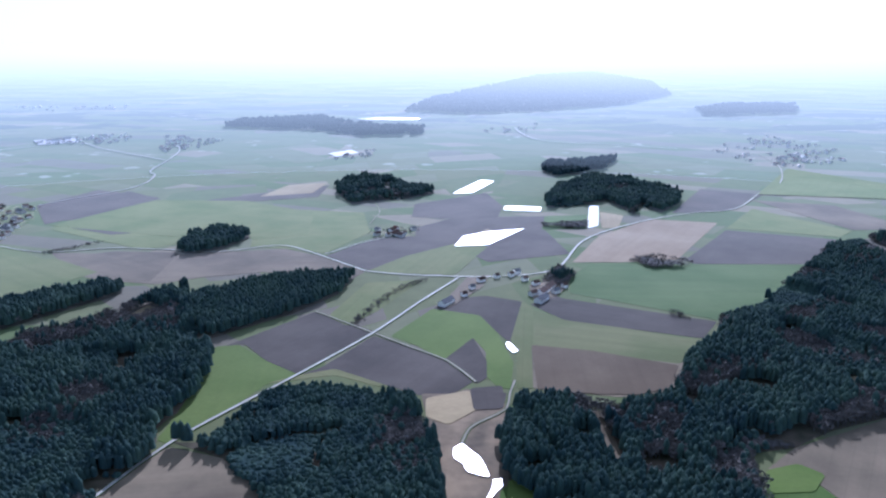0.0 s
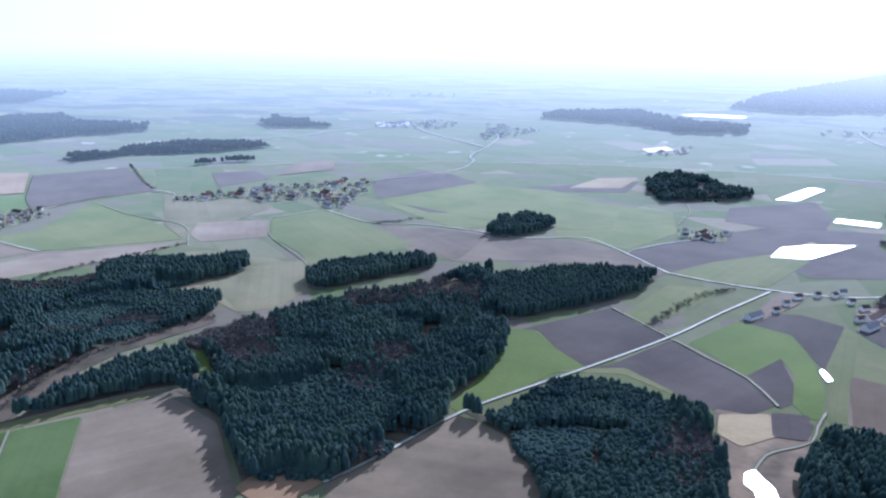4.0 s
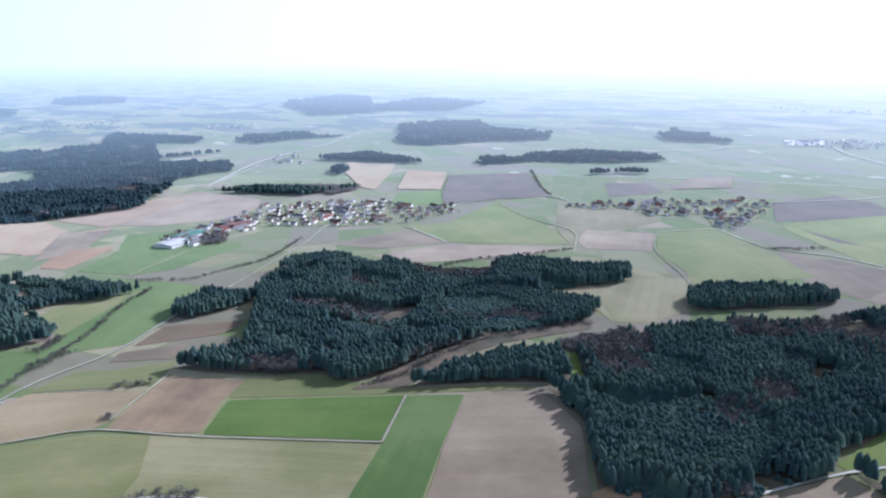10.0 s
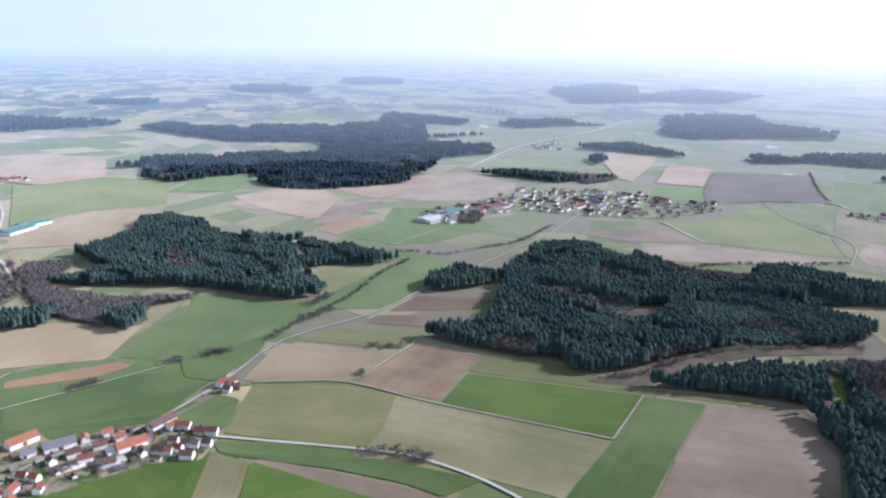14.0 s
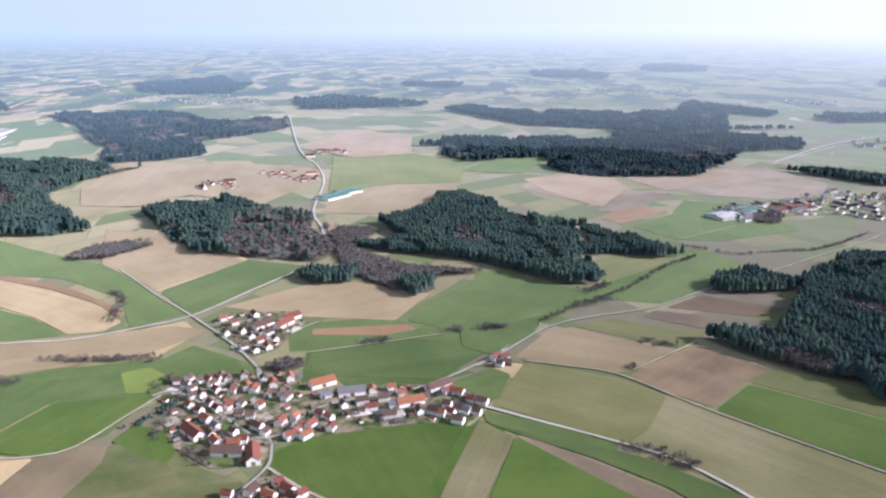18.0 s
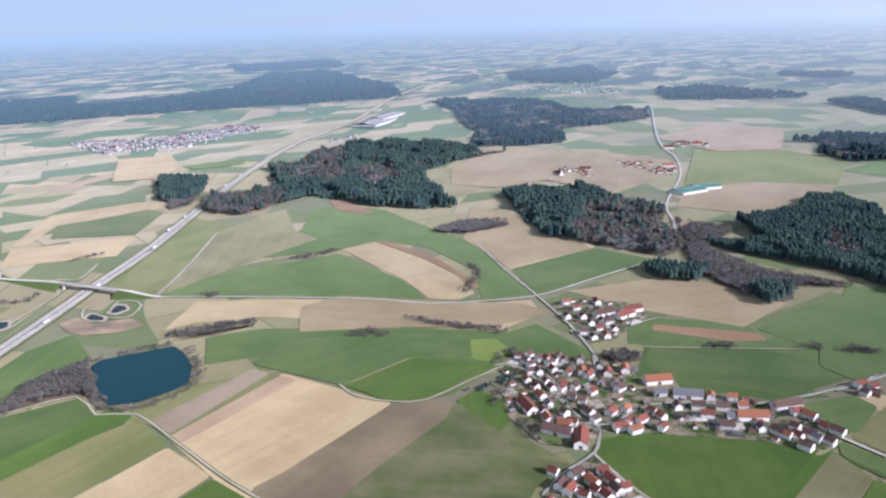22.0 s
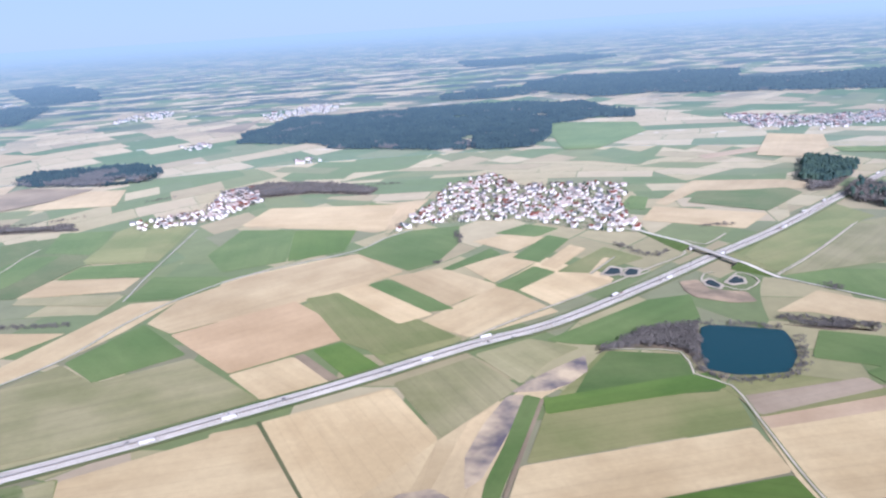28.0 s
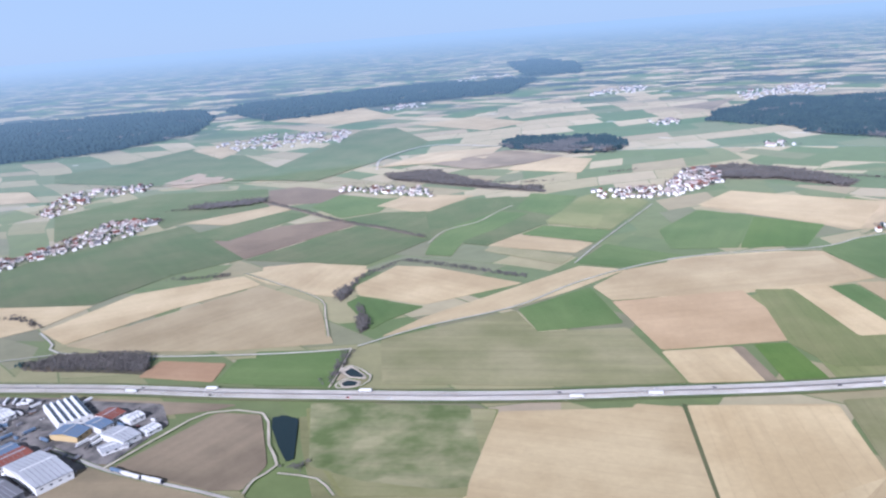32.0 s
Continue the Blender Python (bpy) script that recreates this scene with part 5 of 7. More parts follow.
field('G', (-701, -588), (-783, -595), (-816, -526), (-844, -425), (-862, -365), (-842, -284), (-804, -339), (-790, -412), (-690, -453), (-696, -535))
field('y', (-860, -364), (-876, -335), (-850, -305), (-809, -311), (-805, -338))
field('g', (-690, -449), (-785, -410), (-799, -320), (-801, -304), (-746, -320), (-693, -347), (-672, -377))
field('G', (-484, -770), (-554, -721), (-535, -670), (-547, -632), (-529, -623), (-436, -656), (-374, -672), (-427, -726))
field('g', (-353, -694), (-489, -676), (-557, -665), (-544, -626), (-466, -641), (-340, -661))
field('w', (-452, -772), (-433, -733), (-401, -714), (-367, -707), (-328, -724), (-359, -740), (-403, -757))
field('w', (-321, -718), (-340, -712), (-310, -669), (-270, -623), (-231, -579), (-210, -570), (-231, -621), (-272, -671))
field('w', (-151, -590), (-185, -585), (-199, -553), (-154, -547), (-134, -563))
field('G', (-340, -712), (-353, -694), (-247, -563), (-228, -538), (-212, -541), (-232, -574), (-273, -623))
field('k', (-350, -694), (-354, -692), (-240, -544), (-236, -545))
field('t', (-234, -1166), (-284, -1181), (-335, -996), (-279, -985))
field('D', (446, -1678), (374, -1823), (165, -1854), (43, -1796), (101, -1587), (169, -1563), (261, -1409), (380, -1460))
field('p', (110, -1821), (43, -1905), (-49, -1762), (30, -1517), (164, -1575))
field('p', (-873, 120), (-819, 224), (-778, 266), (-707, 227), (-677, 196), (-764, 71))
field('G', (-983, 46), (-1008, 124), (-1033, 172), (-963, 142), (-898, 80), (-924, 46))
field('G', (-810, 16), (-860, 78), (-839, 99), (-779, 80), (-762, 48))
field('G', (-751, 59), (-730, 108), (-678, 187), (-661, 183), (-701, 105), (-724, 63))
field('U', (566, -572), (524, -608), (462, -593), (364, -569), (352, -547), (537, -526))
field('t', (137, -752), (45, -765), (-55, -781), (-69, -663), (-77, -574), (-72, -497), (136, -533), (143, -615))
field('D', (-55, -786), (-60, -785), (-71, -663), (-79, -574), (-76, -574), (-67, -663))
field('u', (168, 986), (247, 962), (346, 910), (313, 844), (268, 827), (217, 832), (154, 848))
field('y', (344, 657), (381, 668), (398, 647), (373, 619), (332, 618))
field('y', (94, 650), (116, 657), (120, 633), (109, 611), (87, 615))
field('T', (20, 828), (73, 847), (76, 796), (43, 762), (19, 782))
field('d', (73, 847), (116, 839), (106, 797), (73, 796))

field('o', (-1876, -937), (-2038, -820), (-1855, -694), (-1616, -697), (-1602, -719), (-1758, -841))
field('r', (-1510, -983), (-1517, -941), (-1437, -825), (-1418, -849), (-1444, -931))
field('G', (-1208, -831), (-1301, -795), (-1285, -724), (-1247, -721), (-1200, -736), (-1168, -753), (-1081, -856))
field('D', (-1052, -1361), (-1129, -1427), (-1318, -1357), (-1308, -1299), (-1133, -1211))
field('f', (949, -1876), (765, -1741), (640, -1639), (510, -1565), (403, -1491), (401, -1474), (507, -1546), (636, -1618), (758, -1717), (940, -1855))
field('G', (246, -1712), (228, -1883), (114, -1836), (134, -1710), (157, -1644))
field('G', (376, -1433), (356, -1571), (283, -1694), (210, -1673), (263, -1534), (312, -1450), (315, -1342), (368, -1353))
field('p', (167, -1595), (144, -1676), (48, -1642), (57, -1545))
field('o', (260, -1376), (252, -1410), (91, -1340), (112, -1287))

# roads and tracks
road('c', 5, (-319, 559), (-294, 613), (-246, 733), (-188, 826), (-137, 901), (-49, 1041), (16, 1168), (89, 1302))
road('c', 5, (-869, 1583), (-714, 1503), (-583, 1528), (-451, 1508), (-363, 1494), (-263, 1539), (-200, 1497), (-74, 1349))
road('c', 5, (-74, 1349), (-3, 1325), (94, 1309), (153, 1307), (222, 1319), (281, 1368), (358, 1541), (439, 1642), (568, 1748), (696, 1818), (814, 1860), (965, 2059), (1110, 2237), (1247, 2548), (1291, 2795))
road('c', 4, (-158, 1468), (-97, 1548), (-29, 1611))
road('t', 4, (-83, 1728), (-65, 1851), (-80, 1965))
road('t', 4, (-140, 1135), (-49, 1041), (7, 982), (51, 937), (82, 871))
road('c', 4, (-869, 1583), (-941, 1461))
road('t', 3, (-941, 1461), (-855, 1325), (-721, 1208), (-658, 1142))
road('c', 5, (-1506, 1182), (-1477, 1299), (-1488, 1489), (-1376, 1615), (-1306, 1601))
road('t', 4, (-1431, 1452), (-1240, 1370), (-1076, 1335), (-962, 1201))
road('c', 5, (-919, 1961), (-772, 2182), (-762, 2379), (-806, 2483), (-818, 2730), (-849, 2972), (-897, 3097))
road('c', 4, (-1370, 1104), (-1195, 1068))
road('a', 5, (-1614, 1244), (-1538, 1015), (-1390, 830), (-1305, 702), (-1227, 590), (-1133, 439), (-1065, 345), (-1042, 297), (-1018, 221), (-984, 163), (-913, 104), (-864, 61))
road('t', 4, (-1384, 1099), (-1200, 1066))
road('t', 4, (-1415, 478), (-1533, 664), (-1550, 698))
road('t', 4, (-926, 348), (-846, 246))
road('t', 4, (-878, 121), (-858, 178), (-834, 228), (-742, 304), (-599, 440))
road('t', 4, (-599, 440), (-671, 531))
road('c', 5, (-765, 56), (-676, 198), (-642, 241), (-578, 285), (-497, 317))
road('c', 5, (-1488, 1330), (-1446, 1494), (-1384, 1625), (-1328, 1605))
road('t', 4, (-2263, 1072), (-2509, 1347))
road('a', 7, (-793, -1317), (-833, -1216), (-839, -1099), (-841, -1013), (-850, -889))
road('a', 7, (-853, -893), (-908, -729), (-954, -565), (-966, -470), (-999, -404), (-1048, -333), (-1153, -272), (-1274, -202))
road('a', 6, (-1284, -524), (-1145, -416), (-1048, -333), (-951, -256), (-869, -203), (-838, -192))
road('a', 6, (-3564, -606), (-2575, -410), (-2262, -311), (-2014, -262), (-1692, -246), (-1546, -211), (-1403, -181))
road('t', 4, (-862, -896), (-998, -956), (-1186, -1052))
road('t', 4, (-488, -775), (-558, -727), (-534, -670), (-551, -628), (-521, -545), (-483, -445), (-462, -366), (-445, -313))
road('t', 4, (-691, -457), (-672, -424), (-675, -378), (-692, -346), (-747, -322), (-801, -297))
road('a', 5, (-799, -307), (-809, -293), (-802, -273), (-770, -237), (-735, -202), (-708, -177), (-699, -157), (-672, -151), (-650, -150), (-624, -160), (-603, -169), (-566, -175))
road('t', 5, (-647, -149), (-612, -113), (-586, -78), (-568, -57))
road('a', 6, (-868, -204), (-822, -191), (-785, -192), (-768, -204), (-739, -203))
road('a', 6, (-703, -173), (-707, -147), (-739, -135), (-766, -115), (-784, -80), (-799, -25), (-829, 18), (-873, 65), (-916, 101))
road('a', 6, (354, -920), (282, -993), (162, -1080), (84, -1185), (2, -1265), (-110, -1332), (-315, -1381), (-396, -1440), (-462, -1472))
road('a', 5, (88, -1297), (40, -1456), (-55, -1736))
road('a', 6, (872, -943), (818, -902), (785, -873), (609, -872), (449, -891), (360, -911))
road('a', 6, (903, -812), (863, -836), (790, -866))
road('t', 4, (360, -911), (351, -841), (348, -794))
road('t', 5, (516, -599), (489, -676), (466, -722), (401, -726), (363, -660), (338, -624), (349, -597), (349, -573))
road('a', 7, (603, -630), (561, -614), (506, -595), (431, -579), (363, -565), (295, -540))
road('t', 4, (331, -610), (288, -605), (262, -580))
road('t', 7, (-344, -885), (-416, -916), (-601, -977), (-719, -1021), (-818, -1059), (-840, -1125), (-865, -1115), (-880, -1084), (-954, -1122))
road('t', 4, (-624, -1046), (-704, -1101))
road('t', 4, (-846, -885), (-990, -949), (-1202, -1058))
road('t', 4, (130, 872), (119, 836), (110, 797), (83, 772), (65, 753), (54, 719))
road('t', 5, (-789, -952), (-772, -953), (-744, -924), (-756, -920), (-760, -897), (-764, -874), (-778, -864), (-818, -884), (-827, -916), (-816, -931), (-772, -904))
road('t', 5, (-672, -1032), (-691, -1039), (-711, -1011), (-692, -1000), (-672, -996), (-657, -1010), (-672, -1032))
road('t', 5, (-620, -1041), (-704, -1101))
road('t', 5, (351, -841), (342, -859), (307, -831), (309, -805), (332, -794), (342, -802), (335, -821), (316, -824))
road('t', 4, (-67, -1318), (-120, -1338), (-205, -1364), (-321, -1367))
road('c', 8, (-1761, 2583), (-1606, 2728), (-1548, 2945), (-1319, 3183), (-1149, 3012), (-826, 2708))
road('c', 8, (520, 3730), (521, 3461), (578, 3218), (842, 3088), (1043, 2964))
road('t', 8, (-2226, 1020), (-2584, 1395), (-2846, 1842), (-3186, 2294))
road('t', 4, (-995, -169), (-1008, -159), (-1017, -149))
road('t', 3, (-913, -151), (-936, -76), (-969, 27))
road('t', 8, (755, -2288), (794, -2501), (690, -2749), (423, -2661))
road('t', 5, (678, -1241), (568, -1169), (478, -1103), (442, -1029), (408, -952))
road('t', 6, (606, -2049), (879, -2121), (1036, -2124), (1221, -2140), (1391, -2119), (1680, -2133))
road('t', 5, (381, -1435), (368, -1532), (311, -1599), (283, -1694), (257, -1752))

# lake, ponds and foil
sheet('lake', [(-627, -777), (-644, -779), (-711, -722), (-698, -693), (-670, -655), (-630, -625), (-596, -634), (-572, -647), (-554, -672), (-572, -707)], LAKE, 'deep blue lake ringed by leafless trees', 'water', top=1.5)
sheet('pond', [(45, 712), (55, 721), (62, 708), (71, 693), (75, 672), (77, 656), (68, 658), (55, 667), (53, 681), (44, 692)], POND, 'pond beside the sandy pit, glittering in the sun', 'water', top=1.5)
sheet('pond', [(79, 651), (90, 653), (88, 640), (81, 632), (73, 616), (68, 616), (77, 638)], POND, 'small pond below the sandy pit', 'water', top=1.5)
sheet('pond', [(-638, -1032), (-667, -1053), (-674, -1038), (-661, -1019), (-646, -1021)], POND, 'small basin with pale gravel banks', 'water', top=1.5)
sheet('bank', [(-630, -1031), (-671, -1063), (-681, -1041), (-662, -1012), (-640, -1016)], TRACK, 'pale gravel bank round a basin', 'bank', top=1.42)
sheet('pond', [(-669, -1018), (-688, -1034), (-697, -1020), (-682, -1002), (-665, -1006)], POND, 'small basin with pale gravel banks', 'water', top=1.5)
sheet('bank', [(-664, -1019), (-691, -1041), (-705, -1022), (-683, -996), (-659, -1002)], TRACK, 'pale gravel bank round a basin', 'bank', top=1.42)
sheet('pond', [(-747, -920), (-762, -926), (-759, -898), (-748, -889), (-742, -906)], POND, 'small basin with pale gravel banks', 'water', top=1.5)
sheet('bank', [(-746, -926), (-766, -934), (-762, -893), (-746, -881), (-737, -906)], TRACK, 'pale gravel bank round a basin', 'bank', top=1.42)
sheet('pond', [(-776, -904), (-803, -919), (-805, -904), (-795, -890), (-777, -892)], POND, 'small basin with pale gravel banks', 'water', top=1.5)
sheet('bank', [(-769, -906), (-808, -926), (-811, -906), (-797, -884), (-771, -887)], TRACK, 'pale gravel bank round a basin', 'bank', top=1.42)
sheet('pond', [(385, -717), (375, -723), (353, -716), (347, -698), (325, -636), (331, -630), (354, -661), (376, -695)], POND, 'dark long pond beside the works', 'water', top=1.5)
sheet('pond', [(344, -838), (338, -851), (316, -831), (316, -824), (331, -826)], POND, 'dark basin beside the motorway', 'water', top=1.5)
sheet('bank', [(351, -840), (342, -858), (311, -829), (310, -820), (332, -823)], TRACK, 'pale gravel bank round a basin', 'bank', top=1.42)
sheet('pond', [(336, -806), (331, -815), (317, -812), (317, -802), (330, -798)], POND, 'dark basin beside the motorway', 'water', top=1.5)
sheet('bank', [(340, -805), (333, -819), (313, -814), (313, -801), (331, -795)], TRACK, 'pale gravel bank round a basin', 'bank', top=1.42)
sheet('foil_cover', [(96, 1519), (118, 1600), (175, 1639), (260, 1667), (164, 1525)], FOIL, 'field covered with white foil', 'foil', top=1.6, depth=1.3)
sheet('foil_cover', [(126, 2084), (221, 2294), (259, 2270), (180, 2089)], FOIL, 'field covered with white foil', 'foil', top=1.6, depth=1.3)
sheet('foil_cover', [(237, 1866), (249, 1913), (337, 1895), (324, 1843)], FOIL, 'field covered with white foil', 'foil', top=1.6, depth=1.3)
sheet('foil_cover', [(400, 1664), (461, 1914), (483, 1903), (431, 1692)], FOIL, 'field covered with white foil', 'foil', top=1.6, depth=1.3)
sheet('foil_cover', [(-260, 4197), (-150, 4285), (79, 4218), (64, 4123), (-200, 4135)], FOIL, 'field covered with white foil', 'foil', top=1.6, depth=1.3)
sheet('foil_cover', [(-285, 2871), (-206, 2963), (-175, 2880), (-251, 2779)], FOIL, 'field covered with white foil', 'foil', top=1.6, depth=1.3)
sheet('foil_cover', [(-1530, 3292), (-1396, 3369), (-1317, 3229), (-1444, 3135)], FOIL, 'field covered with white foil', 'foil', top=1.6, depth=1.3)
sheet('foil_cover', [(133, 990), (138, 998), (143, 984), (147, 964), (139, 958), (135, 974)], FOIL, 'field covered with white foil', 'foil', top=1.6, depth=1.3)

# motorway
MOTOR = curve_of([(1054, -754), (907, -756), (795, -759), (627, -769), (469, -770), (327, -776), (195, -783), (69, -796), (-19, -810), (-167, -832), (-345, -868), (-467, -882), (-668, -951), (-837, -1017), (-1050, -1097), (-1377, -1247), (-1825, -1441), (-2281, -1592), (-2841, -1703), (-3906, -2039), (-4814, -2181), (-5389, -2082), (-6740, -2068), (-9957, -2597)], 40.0)
def motorway_band(name, off0, off1, top, material, label, category="road"):
    return tagged(band(name, MOTOR, off0, off1, top, material, 0.5), label, category, kind="structure")


motorway_band("verge", -17.0, 17.0, 1.7, CROPS["D"][0], "grassy verge of the motorway", "verge")
motorway_band("carriageway", -10.8, -2.0, 1.95, MOTORWAY, "pale concrete carriageway of the motorway")
motorway_band("carriageway", 2.0, 10.8, 1.95, MOTORWAY, "pale concrete carriageway of the motorway")
motorway_band("median", -1.9, 1.9, 1.9, CROPS["k"][0], "dark strip between the carriageways", "median")
for off in (-10.5, -2.4, 2.4, 10.5):
    motorway_band("lane_line", off - 0.2, off + 0.2, 1.985, PAINT, "white painted edge line on the motorway", "marking")
for off in (-0.9, 0.9):
    motorway_band("guard_rail", off - 0.12, off + 0.12, 2.75, STEEL, "galvanised guard rail along the median", "rail")

# woods
clearing('T', (-382, 903), (-369, 928), (-333, 917), (-347, 895))
clearing('k', (-368, 789), (-359, 817), (-348, 796), (-358, 776))
clearing('T', (-380, 903), (-365, 923), (-333, 907), (-354, 893))
clearing('T', (535, 859), (556, 870), (536, 826), (522, 830))
clearing('k', (197, 775), (211, 781), (215, 735), (212, 667), (198, 657), (197, 712))
clearing('T', (-419, 1126), (-405, 1175), (-378, 1158), (-401, 1115))
clearing('b', (-1568, -382), (-1589, -319), (-1542, -299), (-1514, -338))
clearing('y', (-624, 762), (-617, 783), (-559, 727), (-560, 709), (-586, 731))
clearing('f', (-729, 490), (-738, 565), (-747, 650), (-748, 735), (-718, 806), (-687, 894), (-661, 874), (-708, 739), (-716, 642), (-689, 545))
clearing('b', (-1006, 637), (-988, 690), (-969, 682), (-989, 637))
clearing('T', (-812, 984), (-790, 1038), (-772, 1030), (-795, 971))
clearing('q', (317, 818), (339, 824), (324, 774), (303, 769))
clearing('q', (-1521, -175), (-1481, -187), (-1608, -209), (-1644, -223))
leafless((-564, 1001), (-560, 1090), (-478, 1156), (-380, 1156), (-343, 1102), (-422, 1024), (-491, 975))
leafless((-675, 845), (-662, 897), (-581, 853), (-512, 758), (-523, 730), (-571, 741), (-627, 797))
leafless((-732, 569), (-751, 642), (-705, 629), (-684, 563))
leafless((245, 746), (293, 797), (272, 696), (230, 635))
leafless((302, 683), (405, 722), (575, 823), (540, 765), (411, 686), (321, 629), (269, 623))
leafless((-660, 878), (-631, 928), (-540, 863), (-506, 765), (-572, 784))
leafless((-1220, -455), (-1331, -406), (-1245, -263), (-1168, -165), (-1110, -200), (-1143, -352))
leafless((-1638, -402), (-1741, -323), (-1556, -205), (-1315, -146), (-1194, -211), (-1289, -314), (-1397, -389))
leafless((-1943, -1498), (-2263, -1588), (-2257, -1388), (-1911, -1179), (-1679, -1118), (-1653, -1209))
leafless((-1330, -1228), (-1530, -1350), (-1627, -1298), (-1583, -1160), (-1435, -1050), (-1312, -1006), (-1278, -1125))
leafless((-1930, -1164), (-1991, -1082), (-1754, -922), (-1640, -943), (-1737, -1046))
forest('c', (-246, 738), (-205, 735), (-168, 828), (-139, 851), (-86, 855), (-38, 830), (1, 805), (15, 781), (25, 718), (31, 635), (34, 557), (-93, 548), (-128, 612), (-151, 658), (-186, 704))
forest('m', (1187, 1689), (1047, 1589), (883, 1512), (708, 1301), (529, 1112), (468, 1072), (426, 987), (355, 909), (311, 814), (235, 783), (206, 792), (196, 807), (132, 810), (110, 782), (93, 718), (94, 653), (105, 622), (103, 541), (282, 528), (320, 603), (347, 691), (393, 699), (448, 732), (540, 765), (582, 774))
forest('c', (-617, 877), (-583, 914), (-555, 963), (-524, 1030), (-457, 1090), (-411, 1189), (-367, 1258), (-291, 1032), (-254, 960), (-245, 909), (-251, 830), (-268, 769), (-258, 732), (-260, 699), (-289, 627), (-315, 562), (-392, 535), (-437, 583), (-487, 635), (-560, 666), (-572, 670), (-542, 676), (-557, 722), (-613, 778), (-622, 816))
forest('c', (-343, 1199), (-309, 1218), (-230, 1293), (-130, 1314), (-91, 1317), (-114, 1217), (-177, 1124), (-271, 1032), (-293, 1043))
forest('c', (-648, 1114), (-648, 1142), (-578, 1221), (-503, 1269), (-472, 1260), (-466, 1234), (-536, 1136), (-596, 1052), (-621, 1060))
forest('c', (-946, 360), (-937, 366), (-932, 425), (-949, 473), (-1017, 518), (-1041, 576), (-1058, 672), (-1115, 806), (-1127, 867), (-1042, 905), (-989, 967), (-984, 1035), (-923, 1106), (-850, 1161), (-805, 1160), (-765, 1113), (-776, 1050), (-859, 919), (-738, 970), (-709, 951), (-689, 896), (-718, 806), (-748, 735), (-749, 651), (-735, 563), (-745, 509), (-767, 490), (-792, 498), (-829, 453), (-884, 401))
forest('c', (-689, 545), (-683, 613), (-672, 701), (-636, 759), (-614, 751), (-569, 709), (-579, 685), (-618, 646), (-660, 592))
forest('c', (-1140, 439), (-1181, 485), (-1194, 532), (-1147, 572), (-1128, 582), (-1106, 529), (-1108, 461))
forest('c', (-1138, 587), (-1231, 687), (-1297, 751), (-1292, 821), (-1217, 852), (-1124, 878), (-1074, 788), (-1063, 686), (-1018, 592), (-1031, 548))
forest('c', (-1575, -95), (-1573, -77), (-1684, 17), (-1835, 33), (-1849, 101), (-1784, 123), (-1601, 193), (-1536, 254), (-1498, 339), (-1378, 399), (-1300, 450), (-1309, 458), (-1292, 406), (-1329, 333), (-1320, 275), (-1208, 294), (-1162, 270), (-1165, 211), (-1223, 156), (-1279, 105), (-1325, 19), (-1357, -70), (-1403, -133), (-1408, -112), (-1423, -30))
forest('c', (-1690, -618), (-1750, -531), (-1796, -468), (-1730, -379), (-1642, -268), (-1607, -235), (-1535, -232), (-1457, -190), (-1364, -160), (-1301, -192), (-1337, -323), (-1360, -406), (-1429, -465), (-1609, -575))
forest('b', (-1555, -211), (-1510, -97), (-1364, -130), (-1270, -29), (-1229, 100), (-1209, 16), (-1142, 6), (-1137, -45), (-1214, -110), (-1295, -149), (-1400, -164))
forest('c', (-1178, -41), (-1187, 12), (-1154, 15), (-1108, -20), (-1163, -44))
forest('c', (-1219, -214), (-1236, -191), (-1232, -132), (-1244, -105), (-1183, -125), (-1175, -167))
forest('c', (-3731, 107), (-3831, 220), (-3589, 463), (-3534, 714), (-3475, 1133), (-3978, 1325), (-3424, 1558), (-3338, 1493), (-3475, 1348), (-2836, 1115), (-2606, 1276), (-2460, 1218), (-2430, 1017), (-2277, 918), (-2027, 724), (-2036, 568), (-2062, 419), (-2178, 352), (-2371, 375), (-2295, 127), (-2378, 64), (-2604, 62), (-2609, -31), (-2735, 76), (-2689, 665), (-2978, 736), (-3132, 404), (-3471, 223))
forest('c', (-1839, -1402), (-1897, -1336), (-2135, -1413), (-2330, -1360), (-2345, -1076), (-2208, -865), (-2261, -812), (-2062, -897), (-1893, -925), (-1738, -836), (-1568, -702), (-1530, -673), (-1488, -774), (-1496, -890), (-1536, -986), (-1541, -1066), (-1414, -1085), (-1325, -1092), (-1325, -1174), (-1354, -1229), (-1471, -1303), (-1520, -1274), (-1607, -1189), (-1770, -1343))
forest('c', (-1606, -1594), (-1624, -1522), (-1631, -1446), (-1501, -1355), (-1417, -1341), (-1392, -1395))
forest('m', (-3632, -1714), (-3653, -1417), (-3651, -1126), (-3288, -889), (-3410, -592), (-3074, -523), (-2902, -676), (-2747, -787), (-2488, -733), (-2369, -792), (-2472, -967), (-2805, -1187), (-3246, -1425))
forest('c', (-290, -3111), (-403, -3484), (-625, -3746), (-1014, -3660), (-1409, -3614), (-1640, -3509), (-1917, -3262), (-1861, -2994), (-1879, -2792), (-1783, -2664), (-1698, -2764), (-1445, -2714), (-1275, -2408), (-1128, -2247), (-922, -2357), (-756, -2531), (-566, -2704), (-558, -2865))
forest('c', (4046, -4359), (3724, -4534), (3199, -4747), (2780, -4770), (2357, -4221), (2050, -3431), (2173, -2966), (2334, -2796), (2562, -2718))
forest('c', (2456, -4549), (2590, -4973), (2227, -5525), (1732, -5921), (887, -6141), (646, -5917), (701, -4813), (1091, -4667), (1501, -4394), (1644, -4044), (1877, -3895))
forest('m', (438, -2698), (403, -2819), (221, -2786), (62, -2744), (-12, -2582), (43, -2449), (203, -2473), (377, -2591))
